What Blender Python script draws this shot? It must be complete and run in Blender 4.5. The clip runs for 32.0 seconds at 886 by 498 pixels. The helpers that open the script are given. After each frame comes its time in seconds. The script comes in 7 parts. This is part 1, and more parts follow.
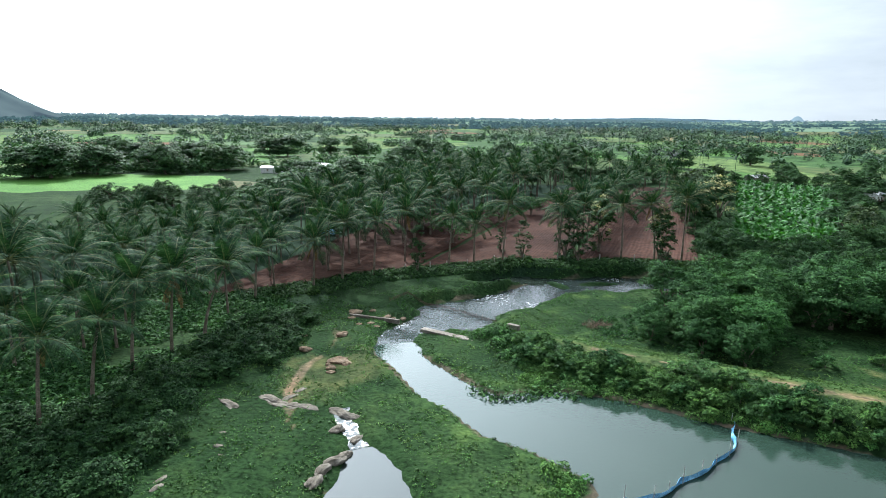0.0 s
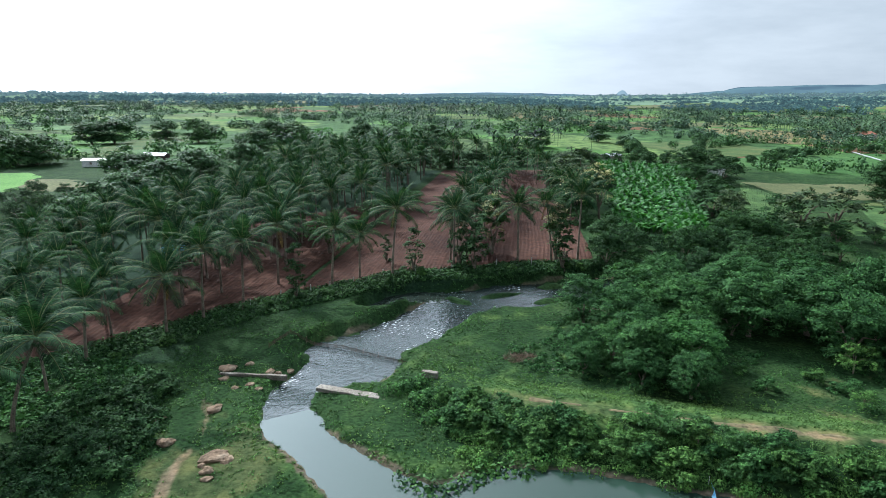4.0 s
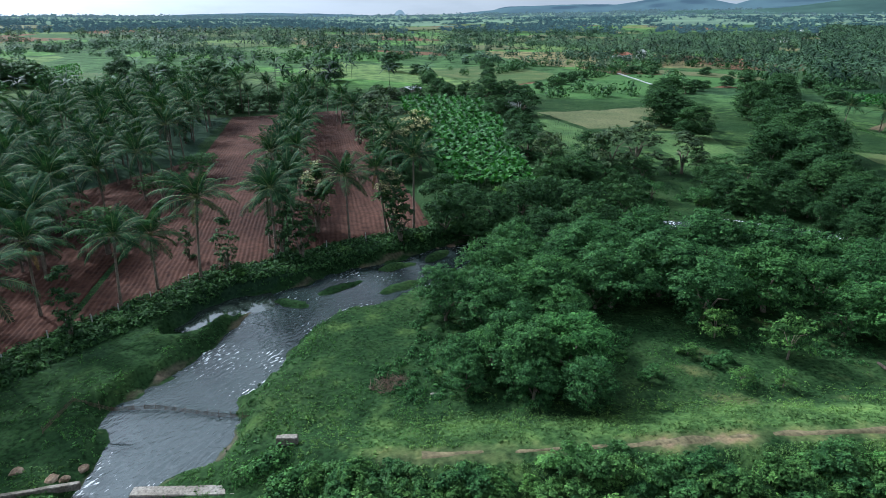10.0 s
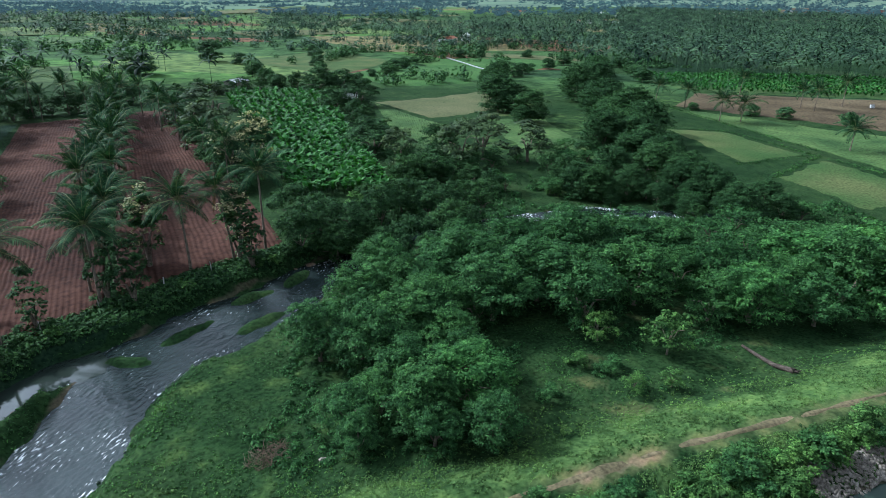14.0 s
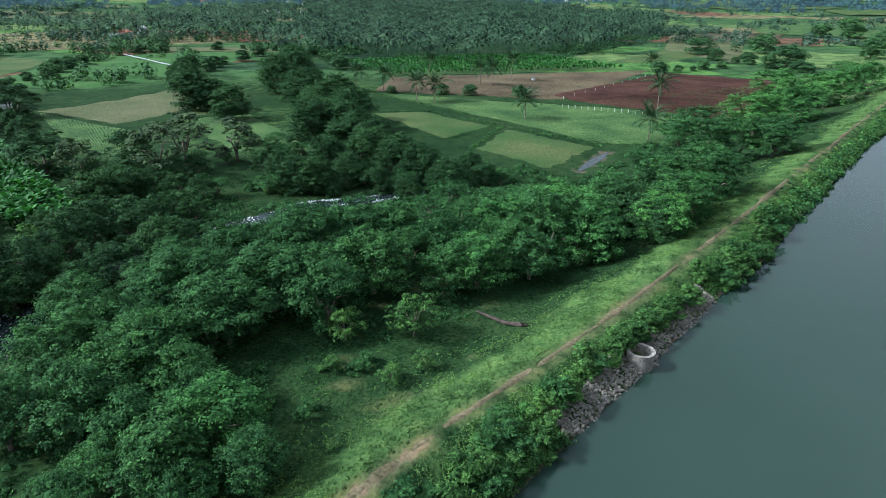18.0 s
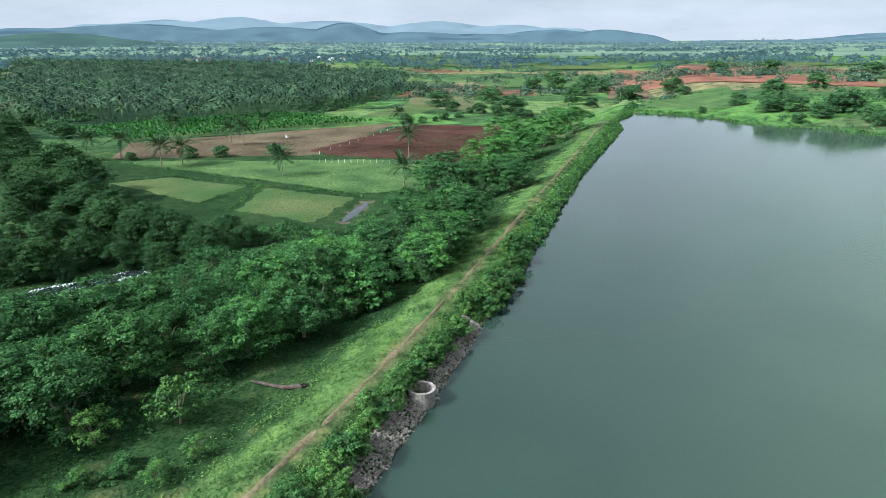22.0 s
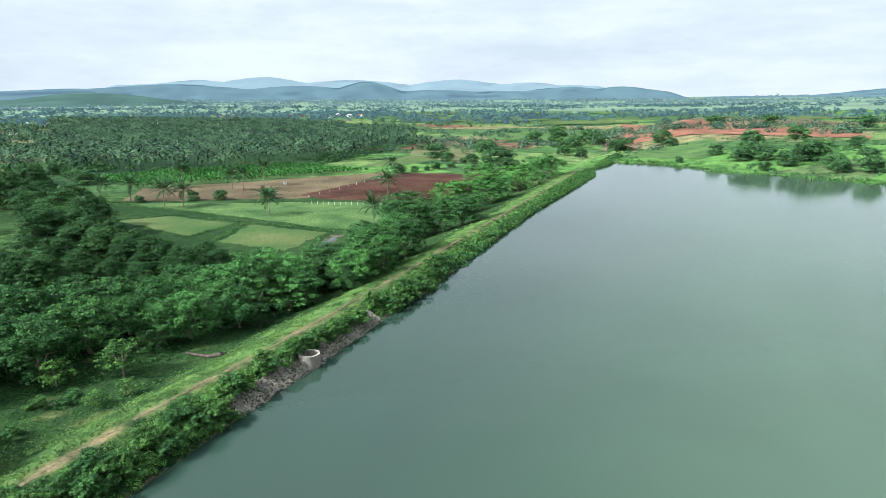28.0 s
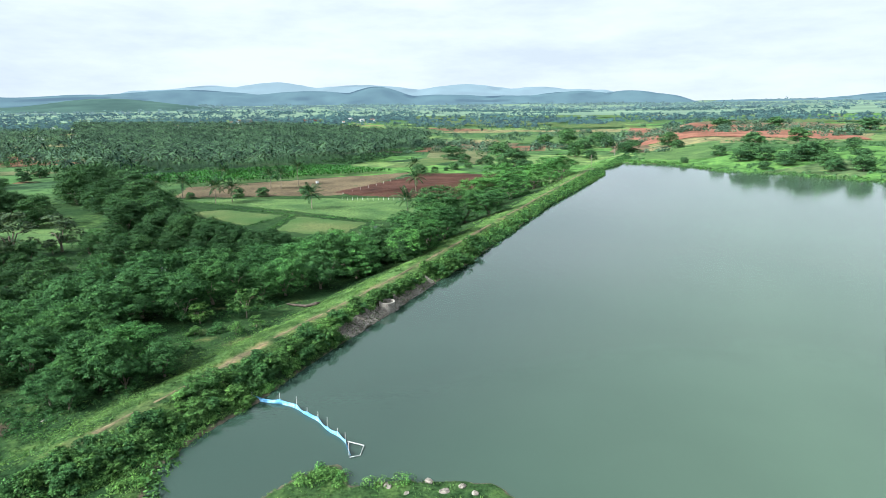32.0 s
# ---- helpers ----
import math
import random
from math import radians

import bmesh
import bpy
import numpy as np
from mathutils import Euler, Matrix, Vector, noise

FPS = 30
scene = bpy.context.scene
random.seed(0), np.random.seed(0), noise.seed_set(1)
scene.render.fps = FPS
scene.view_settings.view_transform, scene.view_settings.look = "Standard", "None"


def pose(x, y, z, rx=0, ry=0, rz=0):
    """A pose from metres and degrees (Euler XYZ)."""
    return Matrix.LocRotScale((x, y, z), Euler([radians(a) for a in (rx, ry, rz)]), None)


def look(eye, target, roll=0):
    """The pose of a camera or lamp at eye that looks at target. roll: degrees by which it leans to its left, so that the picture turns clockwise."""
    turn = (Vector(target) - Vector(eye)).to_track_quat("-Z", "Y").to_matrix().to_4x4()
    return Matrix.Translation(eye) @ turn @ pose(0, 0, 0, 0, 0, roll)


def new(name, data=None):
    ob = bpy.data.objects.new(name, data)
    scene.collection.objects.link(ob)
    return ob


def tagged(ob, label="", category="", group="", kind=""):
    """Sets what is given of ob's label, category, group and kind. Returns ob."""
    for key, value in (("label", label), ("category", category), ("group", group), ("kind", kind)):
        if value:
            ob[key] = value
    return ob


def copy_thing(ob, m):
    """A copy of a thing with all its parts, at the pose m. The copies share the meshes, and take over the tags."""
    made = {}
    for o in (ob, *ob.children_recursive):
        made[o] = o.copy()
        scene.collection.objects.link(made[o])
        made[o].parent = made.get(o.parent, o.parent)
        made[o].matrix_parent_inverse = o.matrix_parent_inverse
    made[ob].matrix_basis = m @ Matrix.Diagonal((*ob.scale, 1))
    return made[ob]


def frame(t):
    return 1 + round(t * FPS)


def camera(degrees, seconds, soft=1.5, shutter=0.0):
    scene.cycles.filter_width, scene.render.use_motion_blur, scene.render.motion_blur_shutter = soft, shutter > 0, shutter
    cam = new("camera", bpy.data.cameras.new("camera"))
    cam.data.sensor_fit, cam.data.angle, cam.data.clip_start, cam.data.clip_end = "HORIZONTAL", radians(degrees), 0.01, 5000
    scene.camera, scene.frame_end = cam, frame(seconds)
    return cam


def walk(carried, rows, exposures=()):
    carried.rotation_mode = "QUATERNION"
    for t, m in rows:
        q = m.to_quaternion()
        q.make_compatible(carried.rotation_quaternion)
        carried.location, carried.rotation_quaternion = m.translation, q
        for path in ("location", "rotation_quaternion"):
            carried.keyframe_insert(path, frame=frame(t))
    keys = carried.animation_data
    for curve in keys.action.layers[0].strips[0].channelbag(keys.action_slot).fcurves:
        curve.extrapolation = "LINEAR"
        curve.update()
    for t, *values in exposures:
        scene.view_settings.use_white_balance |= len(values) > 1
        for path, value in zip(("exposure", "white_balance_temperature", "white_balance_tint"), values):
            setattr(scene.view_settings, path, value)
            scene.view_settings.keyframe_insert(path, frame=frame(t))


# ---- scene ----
# camera: seconds, place, heading (clockwise from +y), tilt down, lean
cam = camera(71.45, 32.0, soft=0.75)
PATH = [
    (0.0, 0.00, -0.00, 28.00, 0.00, 12.30, -0.89),
    (0.5, -0.67, 2.12, 28.39, 1.34, 12.37, -0.83),
    (1.0, -1.26, 4.18, 28.74, 2.57, 12.46, -0.76),
    (1.5, -1.78, 6.20, 29.08, 3.94, 12.55, -0.76),
    (2.0, -2.32, 8.23, 29.40, 5.90, 12.72, -0.72),
    (2.5, -2.84, 10.07, 29.80, 7.69, 13.08, -0.68),
    (3.0, -3.29, 11.91, 30.17, 9.40, 13.49, -0.69),
    (3.5, -3.59, 13.73, 30.50, 11.49, 13.91, -0.66),
    (4.0, -3.91, 15.42, 30.81, 13.75, 14.36, -0.67),
    (4.5, -4.08, 17.09, 31.11, 16.10, 14.86, -0.63),
    (6.5, -4.21, 22.92, 32.41, 21.97, 16.63, -0.42),
    (7.0, -4.12, 24.42, 32.77, 23.70, 17.14, -0.46),
    (7.5, -4.04, 25.91, 33.13, 26.02, 17.75, -0.49),
    (8.0, -3.91, 27.19, 33.50, 28.79, 18.37, -0.47),
    (8.5, -3.74, 28.40, 33.80, 31.25, 19.05, -0.41),
    (9.0, -3.64, 29.52, 34.08, 32.35, 19.69, -0.40),
    (9.5, -3.42, 30.61, 34.32, 32.95, 20.32, -0.44),
    (10.0, -3.19, 31.76, 34.54, 33.35, 20.96, -0.47),
    (10.5, -3.01, 32.83, 34.81, 33.62, 21.63, -0.51),
    (11.0, -2.63, 34.06, 35.07, 33.88, 22.18, -0.50),
    (11.5, -2.12, 35.42, 35.33, 35.79, 22.22, -0.50),
    (12.0, -1.80, 36.54, 35.51, 38.73, 22.25, -0.51),
    (12.5, -1.44, 37.49, 35.70, 41.86, 22.26, -0.48),
    (13.0, -1.16, 38.31, 35.89, 44.41, 22.27, -0.47),
    (13.5, -0.86, 39.09, 36.00, 46.67, 22.28, -0.51),
    (15.5, 0.70, 40.92, 36.11, 57.00, 22.45, -0.78),
    (16.0, 1.24, 41.14, 36.06, 60.35, 22.59, -0.67),
    (16.5, 1.61, 41.28, 36.00, 63.57, 22.69, -0.62),
    (17.0, 2.00, 41.46, 35.90, 67.49, 22.76, -0.65),
    (17.5, 2.46, 41.53, 35.81, 71.60, 22.83, -0.57),
    (18.0, 2.77, 41.53, 35.68, 75.57, 22.92, -0.52),
    (18.5, 3.07, 41.46, 35.48, 79.68, 22.88, -0.49),
    (19.0, 3.35, 41.36, 35.34, 83.17, 22.73, -0.46),
    (19.5, 3.45, 41.24, 35.28, 86.21, 22.11, -0.40),
    (20.0, 3.51, 41.12, 35.26, 89.00, 21.27, -0.35),
    (20.5, 3.54, 40.90, 35.24, 91.75, 20.43, -0.33),
    (21.0, 3.62, 40.75, 35.22, 94.18, 19.65, -0.30),
    (21.5, 3.68, 40.60, 35.18, 96.05, 18.77, -0.22),
    (22.0, 3.66, 40.50, 35.20, 97.43, 17.81, -0.15),
    (22.5, 3.64, 40.36, 35.27, 98.21, 16.88, -0.12),
    (23.0, 3.49, 40.06, 35.34, 98.57, 15.93, -0.08),
    (23.5, 3.15, 39.64, 35.39, 98.73, 14.99, -0.03),
    (24.0, 2.48, 39.02, 35.44, 98.74, 14.07, -0.02),
    (24.5, 1.25, 38.00, 35.40, 98.59, 13.15, -0.03),
    (25.0, -0.62, 36.49, 35.28, 98.33, 12.98, 0.00),
    (25.5, -3.03, 34.74, 35.02, 98.18, 12.93, 0.00),
    (27.5, -15.57, 26.51, 34.33, 95.80, 12.92, 0.14),
    (28.0, -18.61, 25.18, 34.14, 95.43, 12.88, 0.16),
    (28.5, -21.66, 24.41, 33.96, 95.12, 12.81, 0.20),
    (29.0, -24.71, 24.31, 33.81, 94.89, 12.73, 0.27),
    (29.5, -27.55, 24.85, 33.79, 94.73, 12.66, 0.32),
    (30.0, -30.38, 25.98, 33.86, 94.70, 12.61, 0.32),
    (30.5, -33.27, 27.58, 33.95, 94.69, 12.57, 0.35),
    (31.0, -36.30, 29.59, 34.03, 94.69, 12.52, 0.34),
    (31.5, -39.43, 31.81, 34.10, 94.69, 12.51, 0.36),
    (32.0, -42.57, 34.07, 34.18, 94.65, 12.49, 0.37),
]


def drone(x, y, z, heading, tilt, lean):
    return pose(x, y, z, 90 - tilt, 0, -heading) @ pose(0, 0, 0, 0, 0, -lean)


walk(cam, [(t, drone(*row)) for t, *row in PATH],
     exposures=[(0.0, 0.8, 5750, 8), (4.0, 0.66, 5600, 8), (9.0, 0.44, 5350, 9), (16.0, 0.3, 5250, 10), (20.0, 0.55, 5400, 10), (23.0, 0.78, 5650, 9), (25.0, 0.88, 5750, 8), (28.0, 1.0, 5800, 8), (32.0, 1.08, 5800, 8)])

# ---- sky and sun: bright thin overcast, sun behind it in the north ----
SUN_BEARING, SUN_HEIGHT = -18.0, 37.0
world = bpy.data.worlds.new("sky")
scene.world = world
world.use_nodes = True
wn, wl = world.node_tree.nodes, world.node_tree.links
wn.clear()
sky = wn.new("ShaderNodeTexSky")
sky.sky_type, sky.sun_disc = "NISHITA", False
sky.sun_elevation, sky.sun_rotation = radians(SUN_HEIGHT), radians(SUN_BEARING)
sky.dust_density, sky.air_density = 2.0, 1.0
coord = wn.new("ShaderNodeTexCoord")
squash = wn.new("ShaderNodeMapping")
squash.inputs["Scale"].default_value = (1.6, 1.6, 7.0)
wl.new(coord.outputs["Generated"], squash.inputs["Vector"])
puffs = wn.new("ShaderNodeTexNoise")
puffs.inputs["Scale"].default_value, puffs.inputs["Detail"].default_value = 2.2, 8.0
puffs.inputs["Roughness"].default_value = 0.6
wl.new(squash.outputs["Vector"], puffs.inputs["Vector"])
cover = wn.new("ShaderNodeValToRGB")
cover.color_ramp.elements[0].position, cover.color_ramp.elements[0].color = 0.30, (0.94, 0.94, 0.94, 1)
cover.color_ramp.elements[1].position, cover.color_ramp.elements[1].color = 0.60, (0.97, 0.97, 0.97, 1)
wl.new(puffs.outputs["Fac"], cover.inputs["Fac"])
cloud = wn.new("ShaderNodeValToRGB")
cloud.color_ramp.elements[0].position, cloud.color_ramp.elements[0].color = 0.36, (0.86, 0.92, 0.95, 1)
cloud.color_ramp.elements[1].position, cloud.color_ramp.elements[1].color = 0.64, (1.06, 1.11, 1.12, 1)
wl.new(puffs.outputs["Fac"], cloud.inputs["Fac"])
gain = wn.new("ShaderNodeMixRGB")
gain.blend_type = "MULTIPLY"
gain.inputs["Fac"].default_value = 1.0
gain.inputs["Color2"].default_value = (9.9, 9.9, 9.9, 1)
wl.new(cloud.outputs["Color"], gain.inputs["Color1"])
both = wn.new("ShaderNodeMixRGB")
wl.new(cover.outputs["Color"], both.inputs["Fac"])
wl.new(sky.outputs["Color"], both.inputs["Color1"])
wl.new(gain.outputs["Color"], both.inputs["Color2"])
# thin cloud glows round the hidden sun
toward = wn.new("ShaderNodeVectorMath")
toward.operation = "DOT_PRODUCT"
sb, se = radians(SUN_BEARING), radians(SUN_HEIGHT)
toward.inputs[1].default_value = (math.sin(sb) * math.cos(se), math.cos(sb) * math.cos(se), math.sin(se))
wl.new(coord.outputs["Generated"], toward.inputs[0])
fall = wn.new("ShaderNodeMath")
fall.operation, fall.use_clamp = "POWER", False
lift = wn.new("ShaderNodeMath")
lift.operation = "MAXIMUM"
lift.inputs[1].default_value = 0.0
wl.new(toward.outputs["Value"], lift.inputs[0])
wl.new(lift.outputs[0], fall.inputs[0])
fall.inputs[1].default_value = 8.0
strong = wn.new("ShaderNodeMath")
strong.operation = "MULTIPLY_ADD"
wl.new(fall.outputs[0], strong.inputs[0])
strong.inputs[1].default_value, strong.inputs[2].default_value = 11.5, 1.0
glow = wn.new("ShaderNodeMixRGB")
glow.blend_type = "MULTIPLY"
glow.inputs["Fac"].default_value = 1.0
wl.new(both.outputs["Color"], glow.inputs["Color1"])
wl.new(strong.outputs[0], glow.inputs["Color2"])
back = wn.new("ShaderNodeBackground")
back.inputs["Strength"].default_value = 0.046
wl.new(glow.outputs["Color"], back.inputs["Color"])
wout = wn.new("ShaderNodeOutputWorld")
wl.new(back.outputs["Background"], wout.inputs["Surface"])

sun_data = bpy.data.lights.new("sun", "SUN")
sun_data.energy, sun_data.angle, sun_data.color = 5.0, radians(2), (1.0, 0.95, 0.84)
sun = new("sun", sun_data)
sun.matrix_world = look((math.sin(sb) * math.cos(se) * 50, math.cos(sb) * math.cos(se) * 50, math.sin(se) * 50), (0, 0, 0))

# ---- materials ----
def ramp(nt, fac, stops):
    n = nt.nodes.new("ShaderNodeValToRGB")
    while len(n.color_ramp.elements) < len(stops):
        n.color_ramp.elements.new(0.5)
    for e, (p, c) in zip(n.color_ramp.elements, stops):
        e.position, e.color = p, (*c, 1)
    nt.links.new(fac, n.inputs["Fac"])
    return n.outputs["Color"]


def tex_noise(nt, scale, detail=5.0, stretch=None):
    co = nt.nodes.new("ShaderNodeTexCoord")
    src = co.outputs["Object"]
    if stretch:
        m = nt.nodes.new("ShaderNodeMapping")
        m.vector_type = "TEXTURE"
        m.inputs["Scale"].default_value = [1 / s for s in stretch[:3]]
        m.inputs["Rotation"].default_value = (0, 0, radians(stretch[3] if len(stretch) > 3 else 0))
        nt.links.new(src, m.inputs["Vector"])
        src = m.outputs["Vector"]
    n = nt.nodes.new("ShaderNodeTexNoise")
    n.inputs["Scale"].default_value, n.inputs["Detail"].default_value = scale, detail
    nt.links.new(src, n.inputs["Vector"])
    return n.outputs["Fac"]


def mix(nt, fac, a, b, blend="MIX"):
    n = nt.nodes.new("ShaderNodeMixRGB")
    n.blend_type = blend
    for socket, v in (("Fac", fac), ("Color1", a), ("Color2", b)):
        if isinstance(v, (int, float)):
            n.inputs[socket].default_value = v
        elif isinstance(v, tuple):
            n.inputs[socket].default_value = (*v, 1)
        else:
            nt.links.new(v, n.inputs[socket])
    return n.outputs["Color"]


def bump_of(nt, height, strength, distance):
    n = nt.nodes.new("ShaderNodeBump")
    n.inputs["Strength"].default_value, n.inputs["Distance"].default_value = strength, distance
    nt.links.new(height, n.inputs["Height"])
    return n.outputs["Normal"]


def blank(name):
    m = bpy.data.materials.new(name)
    m.use_nodes = True
    return m, m.node_tree, m.node_tree.nodes["Principled BSDF"]


def surface(name, low, mid, high, large=0.15, small=3.0, rough=0.9, bump=0.4, depth=0.1, stretch=None):
    """A rough natural surface: three colours, broad patches and fine grain."""
    m, nt, p = blank(name)
    a = ramp(nt, tex_noise(nt, large, 4), [(0.32, low), (0.5, mid), (0.68, high)])
    fine = tex_noise(nt, small, 8, stretch)
    b = ramp(nt, fine, [(0.3, (0.55, 0.55, 0.55)), (0.5, (1, 1, 1)), (0.72, (1.4, 1.4, 1.35))])
    nt.links.new(mix(nt, 1.0, a, b, "MULTIPLY"), p.inputs["Base Color"])
    p.inputs["Roughness"].default_value = rough
    p.inputs["Specular IOR Level"].default_value = 0.06
    nt.links.new(bump_of(nt, fine, bump, depth), p.inputs["Normal"])
    return m


def foliage(name, dark, light, glow=0.1, rough=0.7, patch=1.3, gloss=0.1):
    """Leaves: colour varies leaf by leaf and plant by plant; a share of the light comes through."""
    m, nt, p = blank(name)
    geo, info = nt.nodes.new("ShaderNodeNewGeometry"), nt.nodes.new("ShaderNodeObjectInfo")
    leaf = ramp(nt, geo.outputs["Random Per Island"], [(0.0, tuple(c * 0.85 for c in dark)), (0.5, tuple((a + b) * 0.5 for a, b in zip(dark, light))), (0.9, light), (1.0, tuple(c * 1.2 for c in light))])
    plant = ramp(nt, info.outputs["Random"], [(0.0, (0.78, 0.82, 0.8)), (0.5, (1, 1, 1)), (1.0, (1.16, 1.14, 1.0))])
    clump = ramp(nt, tex_noise(nt, patch, 3), [(0.38, (0.6, 0.65, 0.66)), (0.5, (1, 1, 1)), (0.62, (1.4, 1.35, 1.2))])
    col = mix(nt, 1.0, mix(nt, 1.0, leaf, plant, "MULTIPLY"), clump, "MULTIPLY")
    nt.links.new(col, p.inputs["Base Color"])
    p.inputs["Roughness"].default_value = rough
    p.inputs["Specular IOR Level"].default_value = gloss
    tr = nt.nodes.new("ShaderNodeBsdfTranslucent")
    nt.links.new(mix(nt, 1.0, col, (1.3, 1.5, 0.6), "MULTIPLY"), tr.inputs["Color"])
    ms = nt.nodes.new("ShaderNodeMixShader")
    ms.inputs["Fac"].default_value = glow
    nt.links.new(p.outputs["BSDF"], ms.inputs[1])
    nt.links.new(tr.outputs["BSDF"], ms.inputs[2])
    nt.links.new(ms.outputs["Shader"], nt.nodes["Material Output"].inputs["Surface"])
    return m


M = {}
M["leaf"] = foliage("broad_leaves", (0.017, 0.046, 0.016), (0.051, 0.122, 0.039), gloss=0.04)
M["leaf_dark"] = foliage("dark_leaves", (0.012, 0.032, 0.013), (0.042, 0.092, 0.032), gloss=0.04)
M["leaf_light"] = foliage("light_leaves", (0.028, 0.080, 0.022), (0.070, 0.168, 0.046), gloss=0.04)
M["leaf_bank"] = foliage("bank_leaves", (0.026, 0.064, 0.018), (0.080, 0.160, 0.042), gloss=0.04)
M["leaf_olive"] = foliage("olive_leaves", (0.026, 0.050, 0.024), (0.066, 0.100, 0.044))
M["blossom"] = foliage("pale_blossom", (0.20, 0.20, 0.10), (0.40, 0.38, 0.22), 0.15)
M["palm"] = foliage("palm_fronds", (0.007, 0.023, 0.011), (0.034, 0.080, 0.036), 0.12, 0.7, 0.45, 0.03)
# copy of the fronds with lit crowns painted in as paler, wider tones
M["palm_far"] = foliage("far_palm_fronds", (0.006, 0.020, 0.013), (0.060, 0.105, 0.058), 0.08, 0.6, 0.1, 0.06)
M["palm_dry"] = foliage("dry_fronds", (0.10, 0.06, 0.03), (0.2, 0.13, 0.06), 0.1)
M["banana"] = foliage("banana_leaves", (0.018, 0.072, 0.016), (0.052, 0.160, 0.034), 0.2, 0.6, gloss=0.1)
M["weed"] = foliage("weeds", (0.020, 0.058, 0.016), (0.062, 0.140, 0.036), patch=0.25)
M["herb"] = foliage("slope_herbs", (0.037, 0.080, 0.021), (0.096, 0.168, 0.044), patch=0.2)
M["rib"] = surface("palm_midrib", (0.08, 0.10, 0.035), (0.11, 0.13, 0.05), (0.14, 0.16, 0.065), 1.0, 6.0, 0.5, 0.1, 0.01)
# haze on the far woods painted in as paler, bluer greens
M["leaf_hazed"] = foliage("far_leaves_hazed", (0.026, 0.056, 0.038), (0.078, 0.136, 0.086), 0.1, patch=0.05)
M["leaf_field"] = foliage("field_tree_leaves", (0.020, 0.054, 0.022), (0.068, 0.145, 0.052), patch=0.12)
M["bark"] = surface("bark", (0.10, 0.08, 0.06), (0.17, 0.14, 0.11), (0.24, 0.2, 0.16), 1.0, 9.0, 0.9, 0.6, 0.04)
M["soil"] = surface("red_soil", (0.026, 0.0118, 0.0084), (0.044, 0.0205, 0.0142), (0.064, 0.031, 0.022), 0.06, 1.1, 0.95, 0.5, 0.12)
M["soil_red"] = surface("dry_red_soil", (0.10, 0.045, 0.03), (0.15, 0.066, 0.043), (0.20, 0.10, 0.065), 0.04, 0.8, 0.95, 0.4, 0.1)
M["soil_brown"] = surface("brown_soil", (0.055, 0.042, 0.025), (0.078, 0.060, 0.035), (0.105, 0.082, 0.048), 0.05, 1.2, 0.95, 0.4, 0.1)
M["stubble"] = surface("dry_stubble", (0.058, 0.072, 0.030), (0.080, 0.088, 0.040), (0.105, 0.105, 0.052), 0.05, 1.6, 0.95, 0.4, 0.1)
M["paddy"] = surface("mown_paddy", (0.034, 0.068, 0.020), (0.052, 0.080, 0.026), (0.076, 0.092, 0.034), 0.07, 2.0, 0.95, 0.4, 0.08)
M["crop"] = surface("green_crop", (0.030, 0.062, 0.020), (0.050, 0.090, 0.028), (0.072, 0.115, 0.036), 0.09, 1.4, 0.9, 0.6, 0.15)
M["crop_light"] = surface("fresh_crop", (0.030, 0.075, 0.020), (0.042, 0.094, 0.025), (0.058, 0.112, 0.032), 0.06, 2.0, 0.9, 0.5, 0.12)
M["crop_fresh"] = surface("bright_crop", (0.05, 0.125, 0.022), (0.07, 0.16, 0.03), (0.09, 0.19, 0.04), 0.06, 2.0, 0.9, 0.5, 0.12)
M["path_soil"] = surface("path_soil", (0.07, 0.062, 0.034), (0.105, 0.088, 0.05), (0.15, 0.118, 0.07), 0.3, 3.0, 0.95, 0.5, 0.05)
M["rock"] = surface("granite", (0.10, 0.072, 0.05), (0.165, 0.115, 0.078), (0.23, 0.18, 0.13), 0.8, 5.0, 0.85, 0.6, 0.06)
M["rubble"] = surface("rubble_stone", (0.105, 0.092, 0.078), (0.165, 0.146, 0.122), (0.225, 0.203, 0.175), 1.2, 6.0, 0.85, 0.5, 0.04)
M["slab_rock"] = surface("turf_slab_rock", (0.085, 0.074, 0.06), (0.135, 0.118, 0.097), (0.195, 0.175, 0.15), 1.0, 5.0, 0.85, 0.6, 0.05)
M["concrete"] = surface("weathered_concrete", (0.13, 0.115, 0.095), (0.18, 0.16, 0.135), (0.225, 0.205, 0.178), 0.7, 6.0, 0.85, 0.3, 0.02)
M["masonry"] = surface("cement_plaster", (0.165, 0.146, 0.122), (0.215, 0.193, 0.165), (0.265, 0.245, 0.215), 0.9, 5.0, 0.8, 0.3, 0.02)
M["wood"] = surface("dead_wood", (0.035, 0.028, 0.023), (0.056, 0.045, 0.037), (0.09, 0.074, 0.06), 1.2, 8.0, 0.9, 0.5, 0.03)
M["twig"] = surface("dry_twigs", (0.09, 0.06, 0.045), (0.14, 0.095, 0.075), (0.19, 0.14, 0.11), 2.0, 9.0, 0.9, 0.4, 0.02)
M["white"] = surface("white_wash", (0.496, 0.496, 0.480), (0.592, 0.592, 0.576), (0.640, 0.640, 0.632), 0.4, 4.0, 0.7, 0.1, 0.01)
M["sheet"] = surface("roof_sheet", (0.25, 0.26, 0.27), (0.34, 0.35, 0.36), (0.42, 0.43, 0.44), 0.3, 3.0, 0.45, 0.2, 0.02)
M["roof_red"] = surface("red_roof", (0.24, 0.1, 0.07), (0.32, 0.14, 0.09), (0.4, 0.2, 0.14), 0.3, 3.0, 0.85, 0.3, 0.03)
